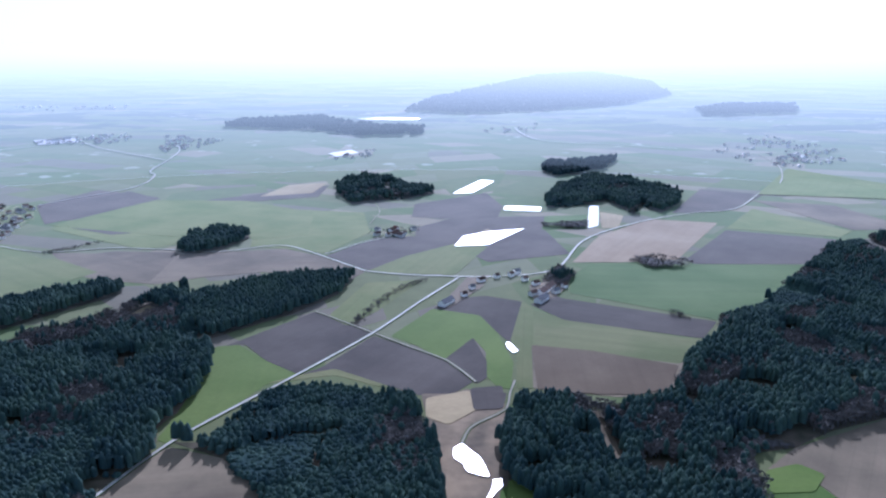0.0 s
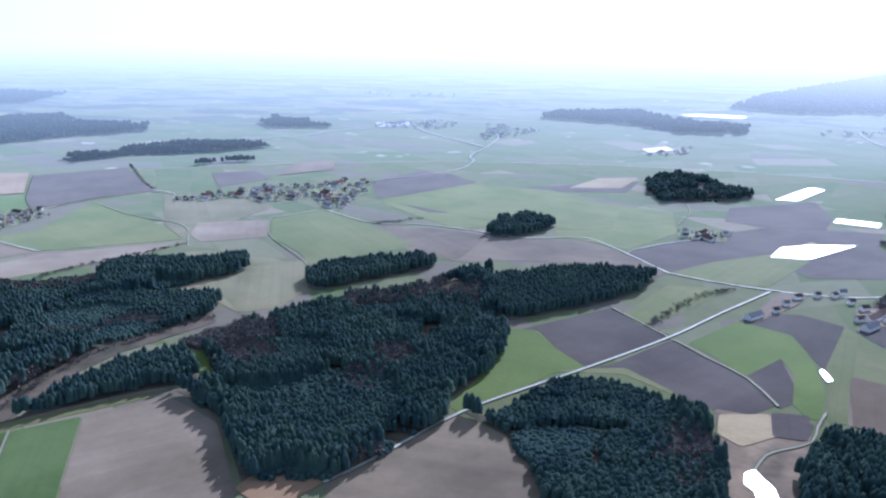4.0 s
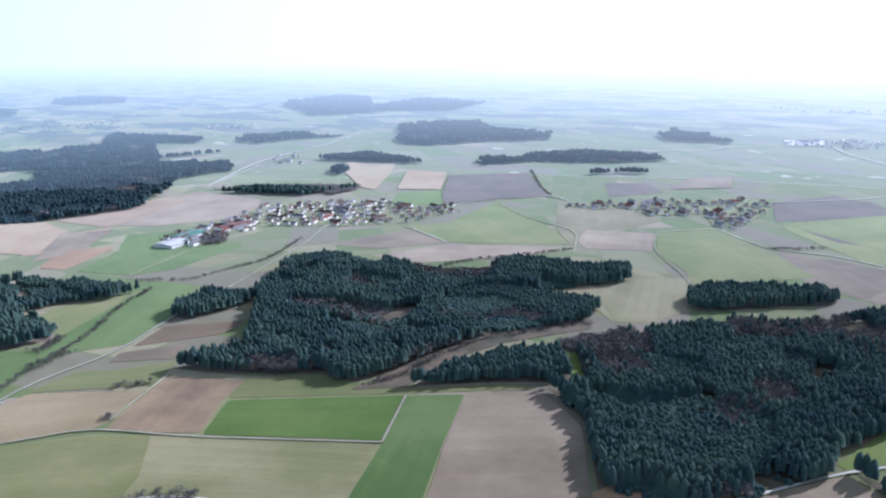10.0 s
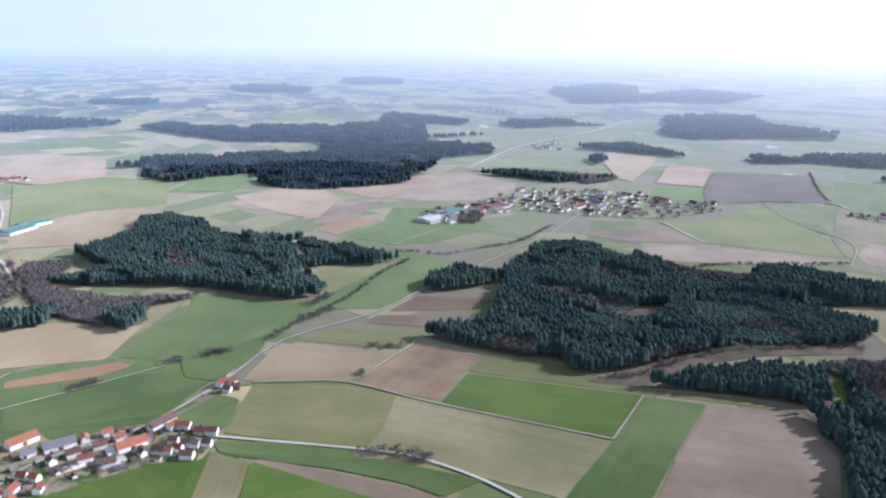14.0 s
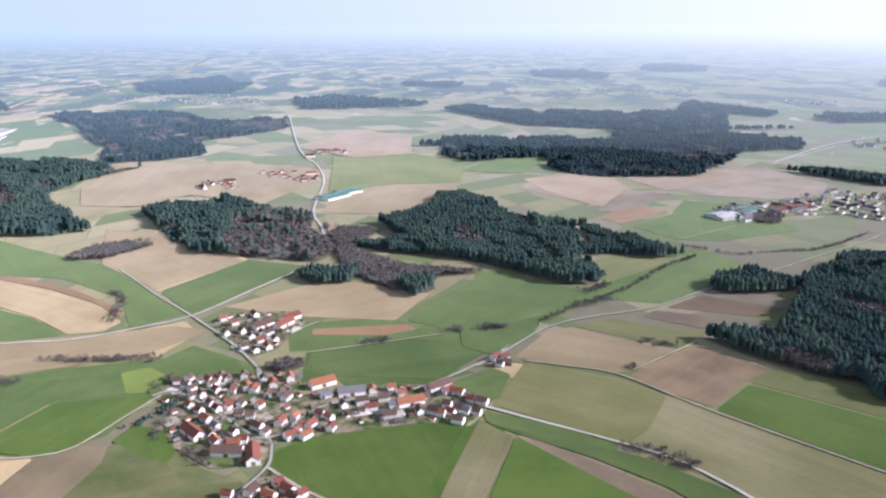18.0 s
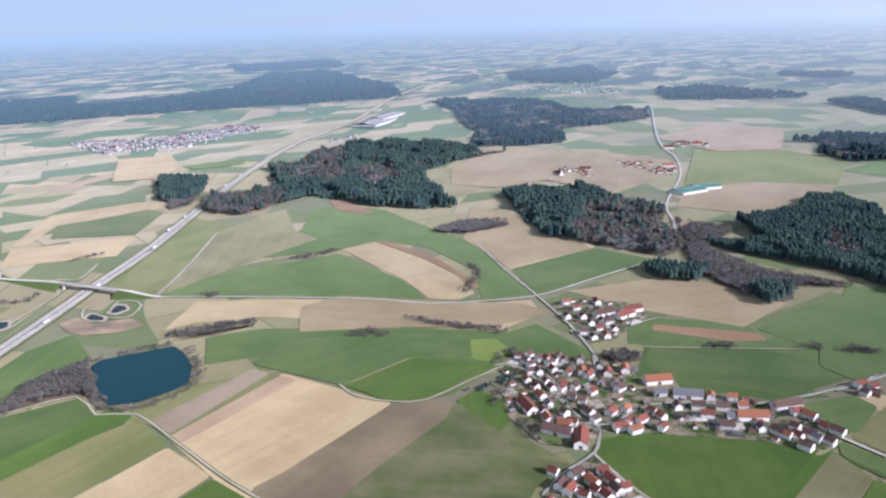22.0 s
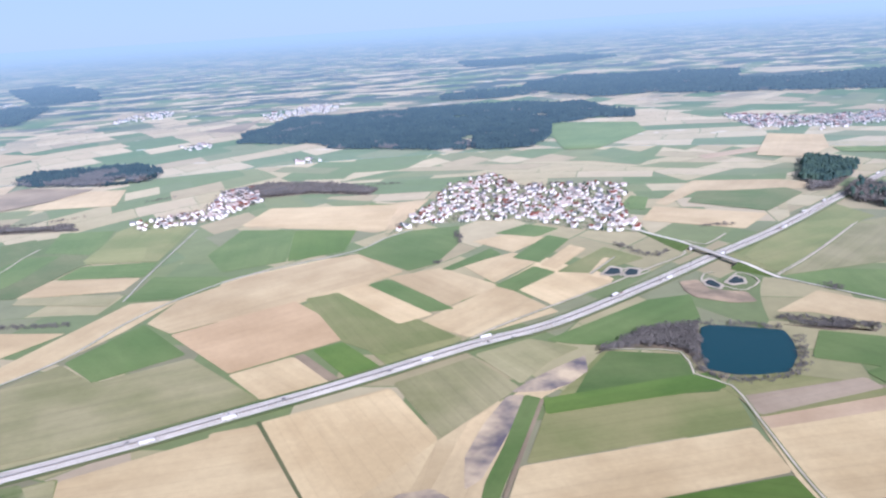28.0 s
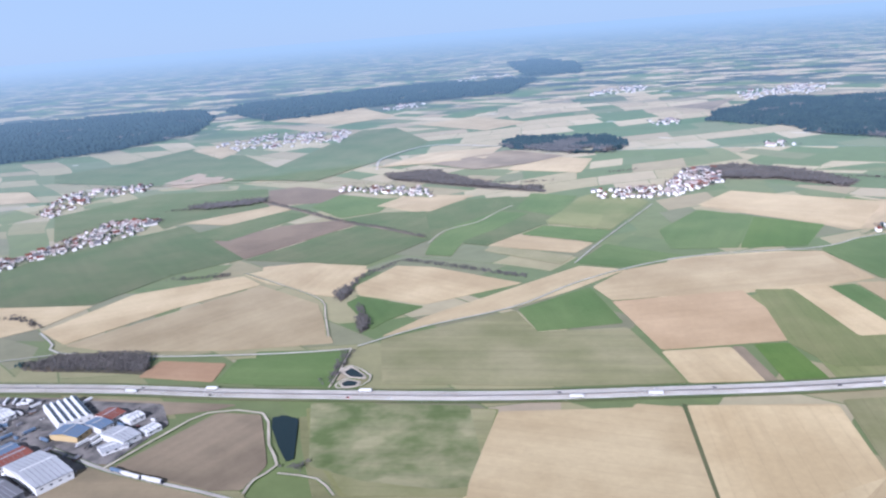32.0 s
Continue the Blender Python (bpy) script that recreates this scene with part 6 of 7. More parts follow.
forest('b', (700, -2186), (555, -2240), (413, -2065), (209, -1945), (192, -1891), (353, -1953), (648, -2105))
forest('c', (-448, 1501), (-454, 1592), (-410, 1666), (-348, 1650), (-326, 1610), (-361, 1525), (-422, 1471))
forest('c', (-203, 2195), (-148, 2344), (-45, 2287), (5, 2153), (75, 2140), (73, 2079), (6, 2018), (-67, 1989), (-137, 1946), (-186, 2094))
forest('c', (365, 1982), (425, 2155), (573, 2325), (638, 2254), (715, 2136), (754, 2088), (692, 1924), (617, 1822), (590, 1914), (545, 1803), (522, 1975), (405, 1895), (349, 1890))
forest('c', (435, 2439), (471, 2603), (662, 2704), (747, 2731), (691, 2583), (499, 2365))
forest('c', (2, 4722), (159, 5595), (699, 7115), (1631, 9738), (2546, 10741), (2548, 8268), (2098, 6209), (1442, 5240), (796, 4680), (322, 4515))
forest('c', (-875, 3804), (-834, 4161), (-491, 4318), (-281, 3973), (83, 3723), (54, 3544), (-191, 3404), (-415, 3648))
forest('c', (-5121, 2973), (-5338, 3447), (-4590, 3443), (-4852, 4119), (-4158, 4099), (-3864, 3504), (-4151, 3151), (-4156, 2672))
forest('c', (-3276, 2602), (-3262, 2758), (-3056, 2964), (-2737, 2765), (-2412, 2804), (-2263, 2630), (-2410, 2431), (-2516, 2117), (-2641, 2090))
forest('c', (-1991, 1919), (-2030, 2016), (-1975, 2196), (-1863, 2395), (-1638, 2450), (-1551, 2431), (-1642, 2240), (-1867, 2074), (-1931, 1914))
forest('c', (-1540, 1993), (-1494, 2100), (-1418, 2154), (-1434, 2111), (-1561, 2034))
forest('c', (-3395, 1752), (-3298, 1913), (-3092, 2093), (-3063, 2042), (-3189, 1767))
forest('b', (-470, -781), (-501, -768), (-559, -793), (-608, -790), (-618, -769), (-571, -708), (-566, -725), (-528, -758))
forest('b', (-724, -740), (-739, -728), (-791, -703), (-805, -666), (-814, -671), (-761, -696))
forest('b', (-1345, -638), (-1431, -607), (-1434, -518), (-1410, -513), (-1339, -556), (-1329, -619))
forest('c', (-2585, -4221), (-2908, -3878), (-3306, -3472), (-4179, -3398), (-5503, -4097), (-5862, -3759), (-4428, -2349), (-3837, -2002), (-3416, -2402), (-3018, -2837), (-2529, -3245), (-2302, -3664))
forest('c', (-5442, -1940), (-6230, -1548), (-5509, -1294), (-4774, -1367), (-4889, -1705))
forest('c', (-1615, -4359), (-1769, -4293), (-2133, -4248), (-2110, -3959), (-1704, -3884), (-1478, -4009))
forest('c', (1278, -8905), (930, -9204), (478, -8011), (342, -6437), (796, -6470))
forest('c', (-5319, -1892), (-5730, -1642), (-5443, -1155), (-4695, -1130), (-4666, -1506))
forest('c', (-4313, -700), (-4439, -489), (-3958, 59), (-3809, -371), (-3795, -581))
forest('c', (-5393, -140), (-5397, 276), (-5037, 221), (-5136, -99))
forest('c', (-6480, 886), (-6647, 1341), (-5832, 1220), (-5918, 894))
forest('c', (-6974, 1920), (-6971, 2496), (-6460, 2266), (-6544, 1851))
forest('c', (-5462, 3224), (-5713, 3854), (-5435, 3995), (-4092, 3022), (-4187, 2623))
forest('c', (-3276, 1651), (-3392, 1874), (-3095, 2109), (-3116, 2071), (-3125, 1654))
forest('c', (1801, 4798), (2144, 5137), (2570, 5111), (2288, 4535), (1678, 4376))
forest('c', (-2143, 3387), (-1887, 3142), (-1618, 3060), (-1824, 2949))
forest('c', (-2664, 584), (-2604, 713), (-2510, 792), (-2480, 693), (-2518, 582))
forest('c', (-2096, 991), (-2066, 1087), (-1880, 1244), (-1892, 1333), (-1881, 1335), (-1881, 1130), (-2071, 1015))
forest('c', (-2217, 1447), (-2249, 1527), (-2182, 1497), (-2078, 1398))
forest('b', (-656, 782), (-642, 842), (-563, 840), (-530, 790), (-528, 737), (-556, 725), (-612, 777), (-634, 780))
forest('b', (-2160, 990), (-2104, 1154), (-1899, 1348), (-1846, 1290), (-1833, 1184), (-1928, 1207), (-2157, 1026))
forest('c', (-2489, 1585), (-2452, 1793), (-2126, 1788), (-2125, 1775), (-2239, 1688), (-2445, 1581))
forest('c', (-6580, 896), (-6651, 1121), (-6128, 1438), (-5695, 1294), (-6039, 857))
forest('c', (-7312, 2030), (-7498, 2301), (-6993, 2511), (-6464, 2319), (-6596, 1923))
forest('c', (-2936, 1110), (-2941, 1458), (-2939, 1495), (-2918, 1148))
forest('c', (432, 2422), (551, 2629), (712, 2670), (649, 2487), (460, 2341))
forest('c', (-277, 3565), (-104, 3758), (81, 3626), (53, 3435), (-169, 3449))
forest('c', (-2014, 3095), (-1987, 3224), (-1836, 3232), (-1787, 3054), (-1871, 2947))
forest('b', (231, 1282), (282, 1364), (296, 1308), (260, 1236))
forest('c', (-6831, -5582), (-7582, -4759), (-6494, -3965), (-5833, -4639))
forest('c', (-3081, -7800), (-4261, -7554), (-4278, -6684), (-3616, -6421), (-2816, -6873))
forest('c', (-2201, -4502), (-2716, -4838), (-3142, -4463), (-3614, -4209), (-2847, -3318), (-2466, -3427), (-2139, -3471), (-2080, -3977))
forest('b', (807, -823), (768, -859), (696, -871), (635, -871), (608, -815), (675, -817), (777, -814))
forest('b', (-133, -2119), (-281, -2176), (-427, -2069), (-517, -1920), (-479, -1862), (-357, -1971), (-193, -2002))
forest('c', (-2472, -1037), (-2622, -994), (-2631, -757), (-2463, -681), (-2362, -820), (-2305, -929))
forest('b', (303, 1697), (422, 1728), (396, 1663), (306, 1671))
forest('b', (-869, -196), (-883, -174), (-891, -151), (-873, -148), (-852, -168), (-863, -191))
forest('b', (-465, -771), (-519, -794), (-591, -805), (-631, -787), (-598, -744), (-564, -698), (-560, -729), (-525, -766), (-484, -769))
forest('c', (249, 1311), (261, 1296), (288, 1297), (295, 1301), (263, 1273))
forest('b', (435, 1419), (464, 1407), (510, 1359), (517, 1357), (436, 1345))
forest('b', (-1594, 697), (-1628, 742), (-1606, 767), (-1518, 724), (-1529, 681))
forest('m', (-1013, 512), (-1085, 562), (-1101, 573), (-1122, 647), (-1179, 786), (-922, 631), (-982, 584))
forest('b', (-1397, -1384), (-1425, -1345), (-1482, -1346), (-1381, -1287), (-1327, -1304))
forest('b', (390, -1012), (378, -1030), (357, -990), (366, -965))
forest('b', (466, -1131), (456, -1169), (437, -1141), (441, -1094))
forest('b', (1135, -1806), (1001, -1877), (938, -1894), (913, -1839), (996, -1776), (1095, -1765))

# rows of trees
hedge('b', (420, 1397), (482, 1427), (531, 1387))
hedge('b', (396, 1088), (410, 1094), (419, 1079))
hedge('b', (406, 1112), (412, 1093))
hedge('b', (-76, 1085), (-46, 1169), (-3, 1254), (31, 1288))
hedge('b', (-697, 1496), (-661, 1531), (-626, 1572))
hedge('b', (-1378, 464), (-1347, 512), (-1313, 553), (-1329, 641), (-1343, 723), (-1442, 862))
hedge('b', (-1132, 243), (-1159, 283), (-1115, 246))
hedge('b', (-676, 204), (-661, 232), (-638, 251))
hedge('b', (-920, 297), (-918, 314))
hedge('b', (-996, 80), (-984, 104))
hedge('b', (-986, 83), (-986, 106))
hedge('b', (-974, 40), (-976, 48))
hedge('b', (-941, -77), (-946, -48))
hedge('b', (-1077, 221), (-1091, 258), (-1155, 328), (-1242, 401), (-1299, 471))
hedge('b', (-673, 197), (-655, 220), (-634, 241))
hedge('b', (-851, 245), (-855, 253))
hedge('b', (-899, -472), (-898, -414), (-903, -377), (-905, -339))
hedge('b', (-823, -519), (-846, -502), (-833, -478))
hedge('b', (-1028, -440), (-1122, -458), (-1155, -487))
hedge('b', (-1366, -613), (-1426, -593), (-1464, -528))
hedge('b', (-1091, -800), (-1163, -750))
hedge('b', (-879, -825), (-898, -806))
hedge('b', (-743, -757), (-786, -720), (-815, -680))
hedge('b', (-950, -1187), (-1004, -1163))
hedge('b', (-747, -1165), (-760, -1078), (-803, -1085))
hedge('b', (-531, -1399), (-511, -1331))
hedge('b', (-422, -1231), (-432, -1225))
hedge('b', (453, -1123), (448, -1165), (446, -1219), (409, -1300))
hedge('b', (397, -1314), (323, -1289), (246, -1256), (165, -1219))
hedge('b', (402, -1072), (386, -1037), (367, -992))
hedge('b', (946, -1869), (761, -1731), (636, -1628), (507, -1555), (402, -1481))
hedge('b', (1008, -997), (946, -992), (896, -965))
hedge('b', (809, -1202), (756, -1208), (707, -1225))
hedge('b', (967, -1845), (1042, -1801), (1156, -1768))
hedge('b', (322, -623), (310, -622))
hedge('c', (809, -831), (743, -831), (669, -830), (625, -856))
hedge('b', (799, -818), (708, -821), (625, -828))
hedge('b', (651, -2270), (483, -2136), (338, -2035), (189, -2029))
hedge('b', (45, -2126), (-29, -2156))
hedge('b', (-238, -2047), (-400, -2041), (-597, -1948))
hedge('b', (448, -1103), (448, -1157))
hedge('b', (-1103, -779), (-1152, -752))
hedge('b', (-882, -812), (-892, -799))
hedge('b', (-906, -460), (-898, -406), (-898, -334))
hedge('b', (-736, -755), (-773, -722), (-818, -677))
hedge('b', (-818, -515), (-842, -478))
hedge('b', (-1343, -629), (-1355, -563), (-1427, -514))
hedge('b', (-940, -83), (-953, -49))
hedge('b', (-979, 75), (-988, 103))
hedge('b', (-988, 78), (-984, 105))
hedge('b', (-979, 23), (-983, 43))
hedge('b', (-1737, 1928), (-1495, 1705), (-1405, 1636))
hedge('b', (-1067, 876), (-1055, 1002), (-1019, 1088), (-975, 1209))
hedge('b', (-934, 285), (-916, 318))
hedge('b', (-1007, 160), (-1065, 227), (-1092, 276))
hedge('b', (-567, -704), (-547, -669), (-564, -637), (-593, -620), (-628, -618), (-672, -648), (-707, -693))
hedge('b', (-635, -787), (-675, -762), (-716, -727))
hedge('b', (-771, -277), (-730, -277), (-705, -274))
hedge('b', (-746, -88), (-750, -76))
hedge('b', (-657, -211), (-681, -236))
hedge('b', (-845, -301), (-811, -311))
hedge('b', (-864, -178), (-867, -158), (-890, -176))
hedge('b', (353, -806), (358, -897))
hedge('c', (-735, -300), (-758, -288), (-785, -274))
hedge('b', (-731, 508), (-719, 560), (-738, 642))
hedge('b', (-735, 659), (-739, 725), (-714, 790))
hedge('b', (-710, 809), (-698, 844), (-681, 879))

# villages
village('houses of village a', 150, 'v', (-1642, 632), (-1688, 706), (-1731, 844), (-1835, 996), (-1746, 1154), (-1655, 1257), (-1508, 1253), (-1495, 1356), (-1421, 1299), (-1399, 1127), (-1487, 981), (-1601, 896), (-1600, 806), (-1542, 668))
village('houses of village b', 62, 'v', (-1092, 1601), (-1162, 1716), (-1142, 1811), (-1022, 1835), (-1007, 1935), (-934, 1960), (-859, 1801), (-851, 1687), (-832, 1565), (-885, 1597), (-967, 1706), (-1036, 1613))
village('houses of village b', 14, 'v', (-1277, 1548), (-1236, 1631), (-1178, 1711), (-1129, 1638), (-1187, 1564))
village('houses of village c', 70, 'v', (1180, 2956), (1576, 3434), (1673, 3059), (1578, 2677), (1268, 2482), (1149, 2665))
village('houses of village d', 9, 'v', (-79, 1648), (19, 1698), (18, 1606), (-76, 1597))
village('houses of village e', 10, 'v', (-309, 2800), (-123, 2956), (-125, 2763), (-271, 2720))
village('houses of village f', 16, 'v', (-1070, 3426), (-903, 3374), (-819, 3055), (-953, 3044))
village('houses of village g', 12, 'v', (-1532, 3294), (-1269, 3480), (-1167, 3194), (-1462, 3140))
village('houses of village h', 12, 'v', (379, 3781), (673, 3934), (615, 3584), (357, 3543))
village('houses of village i', 12, 'v', (-2729, 1483), (-2685, 1615), (-2415, 1469), (-2561, 1388))
village('farms of village j', 9, 'r', (-1989, -628), (-2035, -505), (-1935, -483), (-1939, -607))
village('farms of village k', 14, 'r', (-2144, -447), (-2146, -297), (-2012, -277), (-2040, -420))
village('farms of village l', 8, 'r', (-2468, -371), (-2611, -253), (-2461, -240), (-2412, -355))
village('houses of village m', 30, 'v', (-4381, -1568), (-4281, -857), (-3986, -801), (-4162, -1492))
village('houses of village n', 60, 'v', (-2120, -2093), (-2638, -2139), (-2609, -1952), (-2301, -1948), (-1994, -1926))
village('houses of village o', 10, 'v', (-2403, -1563), (-2470, -1465), (-2328, -1383), (-2309, -1504))
village('houses of village p', 400, 'v', (-400, -1457), (-564, -1657), (-683, -1858), (-852, -1922), (-829, -1742), (-999, -1647), (-1048, -1592), (-910, -1400), (-845, -1204), (-763, -1269), (-676, -1437), (-580, -1474), (-485, -1510))
village('houses of village q', 360, 'v', (-2063, -2482), (-2258, -2197), (-2633, -2143), (-2564, -1921), (-2097, -2012), (-1904, -2103))
village('houses of village r', 60, 'v', (-155, -2134), (-234, -2132), (-226, -1942), (-153, -1899), (-102, -1966))
village('houses of village s', 37, 'v', (-548, -4152), (-807, -4394), (-1044, -4179), (-845, -3933), (-533, -3886))
village('houses of village t', 7, 'v', (-413, -2575), (-502, -2518), (-483, -2435), (-403, -2481))
village('houses of village u', 127, 'v', (82, -1880), (-85, -1915), (-177, -2150), (-225, -1966), (-105, -1808), (54, -1783))
village('houses of village v', 45, 'v', (776, -2033), (515, -1984), (475, -1858), (751, -1960))
village('houses of village w', 45, 'v', (1480, -3261), (1198, -3325), (1080, -2914), (1341, -2988))
village('houses of village x', 33, 'v', (213, -4636), (-123, -4934), (-111, -4544), (188, -4376))
village('houses of village y', 39, 'v', (-540, -4121), (-975, -4468), (-910, -4170), (-542, -3928))
village('houses of village z', 127, 'v', (1273, -1291), (1237, -1426), (1249, -1656), (1115, -1674), (1103, -1491), (1183, -1359), (1228, -1241))
village('houses of village a2', 82, 'v', (1544, -1740), (1665, -2041), (1453, -2152), (1382, -2042), (1518, -1982), (1468, -1715))
village('houses of village b2', 105, 'v', (1695, -2954), (1588, -3278), (1215, -3372), (1097, -2965), (1422, -2770))
village('houses of village c2', 21, 'v', (-88, -3176), (-201, -3267), (-189, -3060), (-85, -3057))
village('houses of village d2', 36, 'v', (188, -4714), (-108, -5027), (-96, -4488), (175, -4358))
village('houses of village e2', 51, 'v', (-509, -3979), (-871, -4523), (-1063, -4360), (-784, -4065), (-513, -3816))
village('houses of village f2', 24, 'v', (-5857, -2467), (-4372, -870), (-4084, -814), (-4162, -1510))
village('houses of village g2', 39, 'v', (-1517, 3234), (-1399, 3406), (-1233, 3528), (-1134, 3275), (-1295, 3148), (-1445, 3103))
village('houses of village h2', 33, 'v', (-991, 3168), (-882, 3293), (-759, 3345), (-797, 3056), (-882, 2884))
village('houses of village i2', 21, 'v', (1273, 2667), (1443, 2820), (1480, 2762), (1372, 2589), (1216, 2522))
village('houses of village j2', 33, 'v', (-4859, 935), (-4793, 1251), (-4682, 1636), (-4454, 1555), (-4564, 1190), (-4679, 930))
village('houses of village k2', 21, 'v', (-4038, 1866), (-3912, 2119), (-3717, 2047), (-3838, 1805))
village('houses of village l2', 60, 'v', (-9402, 4368), (-10788, 5766), (-10073, 5751), (-9112, 5034), (-8662, 4170))
village('houses of village m2', 39, 'v', (-11015, 1322), (-11676, 1994), (-10244, 2218), (-9644, 1640))
village('houses of village n2', 33, 'v', (-2523, 5065), (-2098, 4981), (-1763, 5164), (-1699, 4869), (-2049, 4680))
village('houses of village o2', 40, 'v', (1368, -6385), (1280, -7022), (912, -6813), (846, -5965), (1183, -5990))
village('houses of village p2', 26, 'v', (1372, -4333), (1282, -4506), (1106, -4430), (1081, -4200), (1242, -4142))

# the near village, house by house
def near_house(size, roof, x, y):
    turn, gap = street_turn(x, y)
    lean = 90 if size == 's' and int(x + y) % 3 == 0 else 0
    house(x, y, turn + lean + (int(x * 7 + y * 3) % 13 - 6), size, 'd' if roof == 't' else roof, True, 'houses of the near village', roof == 't')


near_house('s', 'o', -1027, -284)
near_house('s', 'd', -974, -267)
near_house('s', 'r', -981, -247)
near_house('m', 'r', -1042, -242)
near_house('l', 'd', -1002, -223)
near_house('s', 'd', -962, -231)
near_house('s', 'r', -948, -216)
near_house('m', 'd', -974, -210)
near_house('l', 'r', -1005, -195)
near_house('l', 'r', -1028, -190)
near_house('m', 'o', -927, -202)
near_house('s', 'd', -916, -216)
near_house('s', 'd', -928, -233)
near_house('s', 'd', -830, -288)
near_house('s', 'd', -819, -275)
near_house('s', 'd', -811, -266)
near_house('s', 'd', -831, -261)
near_house('s', 'r', -832, -253)
near_house('s', 'd', -822, -246)
near_house('s', 'd', -842, -240)
near_house('s', 'd', -835, -231)
near_house('s', 'd', -795, -251)
near_house('s', 'd', -793, -260)
near_house('s', 'r', -806, -237)
near_house('s', 'd', -818, -219)
near_house('s', 'd', -844, -214)
near_house('m', 'o', -812, -204)
near_house('m', 'r', -806, -195)
near_house('s', 'o', -770, -257)
near_house('s', 'r', -758, -243)
near_house('s', 'd', -774, -235)
near_house('s', 'r', -761, -225)
near_house('m', 'r', -767, -215)
near_house('s', 'd', -772, -202)
near_house('m', 'o', -835, -159)
near_house('m', 'r', -820, -176)
near_house('s', 'd', -796, -163)
near_house('s', 'd', -794, -177)
near_house('m', 'd', -786, -155)
near_house('l', 'o', -820, -120)
near_house('m', 'g', -789, -112)
near_house('m', 'o', -739, -231)
near_house('l', 'r', -711, -237)
near_house('s', 'g', -723, -217)
near_house('s', 'd', -711, -196)
near_house('m', 'o', -692, -209)
near_house('m', 'o', -688, -190)
near_house('s', 'd', -744, -186)
near_house('m', 'd', -721, -174)
near_house('m', 'r', -730, -152)
near_house('s', 'o', -741, -139)
near_house('l', 'd', -673, -193)
near_house('l', 'r', -666, -167)
near_house('m', 'r', -702, -137)
near_house('m', 'r', -723, -120)
near_house('m', 'o', -702, -122)
near_house('s', 'o', -738, -102)
near_house('s', 'r', -716, -98)
near_house('s', 'r', -601, -176)
near_house('m', 'd', -584, -164)
near_house('m', 'd', -605, -156)
near_house('m', 'o', -598, -139)
near_house('s', 'r', -618, -135)
near_house('m', 'r', -607, -124)
near_house('m', 'd', -594, -117)
near_house('s', 'r', -600, -111)
near_house('s', 'r', -586, -133)
near_house('m', 'r', -579, -155)
near_house('m', 'r', -582, -123)
near_house('s', 'r', -576, -141)
near_house('l', 'g', -796, -84)
near_house('s', 'o', -800, -61)
near_house('s', 'o', -805, -40)
near_house('m', 'd', -773, -71)
near_house('m', 'r', -758, -60)
near_house('m', 'd', -780, -47)
near_house('s', 'g', -763, -36)
near_house('m', 'd', -741, -39)
near_house('l', 'o', -770, -18)
near_house('l', 'd', -807, 13)
near_house('s', 'd', -799, 3)
near_house('m', 'r', -795, 24)
near_house('m', 'o', -790, 35)
near_house('m', 'd', -747, 7)
near_house('s', 'o', -742, 15)
near_house('s', 'd', -762, 22)
near_house('m', 'd', -751, 36)
near_house('s', 'g', -746, 42)
near_house('m', 'd', -727, 32)
near_house('m', 'd', -767, 60)
near_house('m', 'r', -883, 85)
near_house('s', 'r', -881, 97)
near_house('s', 'd', -863, 89)
near_house('s', 't', -866, 99)
near_house('s', 'o', -790, -28)
near_house('s', 'd', -837, -276)
near_house('s', 'd', -833, -242)
near_house('s', 'r', -803, -219)
near_house('s', 'd', -833, -189)
near_house('s', 'd', -749, -199)
near_house('s', 'r', -768, -181)
near_house('s', 'd', -707, -218)
near_house('s', 'r', -695, -183)
near_house('s', 'd', -709, -164)
near_house('s', 'r', -717, -131)
near_house('s', 'd', -765, -90)
near_house('s', 'r', -745, -113)
near_house('s', 'd', -748, -8)
near_house('s', 'd', -778, -3)
near_house('s', 'r', -772, 48)
near_house('s', 'd', -744, 53)
near_house('s', 'r', -744, 25)
near_house('s', 'd', -974, -219)
near_house('s', 'd', -951, -197)
near_house('s', 'r', -1011, -264)
house(61, 1163, 55, 'l', 'g', False, 'buildings of the hamlet')
house(92, 1200, 35, 's', 'd', False, 'buildings of the hamlet')
house(108, 1238, 35, 's', 'g', False, 'buildings of the hamlet')
house(127, 1278, 35, 'm', 'd', False, 'buildings of the hamlet')
house(157, 1300, 35, 's', 'd', False, 'buildings of the hamlet')
house(183, 1309, 35, 's', 'd', False, 'buildings of the hamlet')
house(203, 1282, 35, 's', 'd', False, 'buildings of the hamlet')
house(218, 1256, 35, 'm', 'd', False, 'buildings of the hamlet')
house(223, 1213, 55, 'l', 'd', False, 'buildings of the hamlet')
house(237, 1236, 55, 'l', 'd', False, 'buildings of the hamlet')
house(244, 1212, 35, 'm', 'g', False, 'buildings of the hamlet')
house(205, 1202, 35, 'm', 'd', False, 'buildings of the hamlet')
house(214, 1173, 55, 'l', 'g', False, 'buildings of the hamlet')
house(264, 1241, 35, 's', 'd', False, 'buildings of the hamlet')
house(195, 1326, 35, 'm', 'g', False, 'buildings of the hamlet')
sheet('village_ground', [(-803, -312), (-846, -295), (-856, -233), (-843, -208), (-853, -193), (-859, -156), (-792, -144), (-813, -96), (-817, -19), (-812, 49), (-775, 72), (-729, 47), (-726, -16), (-709, -89), (-694, -151), (-655, -154), (-647, -202), (-700, -266), (-771, -277)], CROPS['v'][0], CROPS['v'][1], 'ground', top=0.9)
sheet('village_ground', [(-1022, -304), (-1062, -276), (-1061, -192), (-1019, -164), (-964, -182), (-924, -190), (-901, -222), (-944, -255)], CROPS['v'][0], CROPS['v'][1], 'ground', top=0.9)
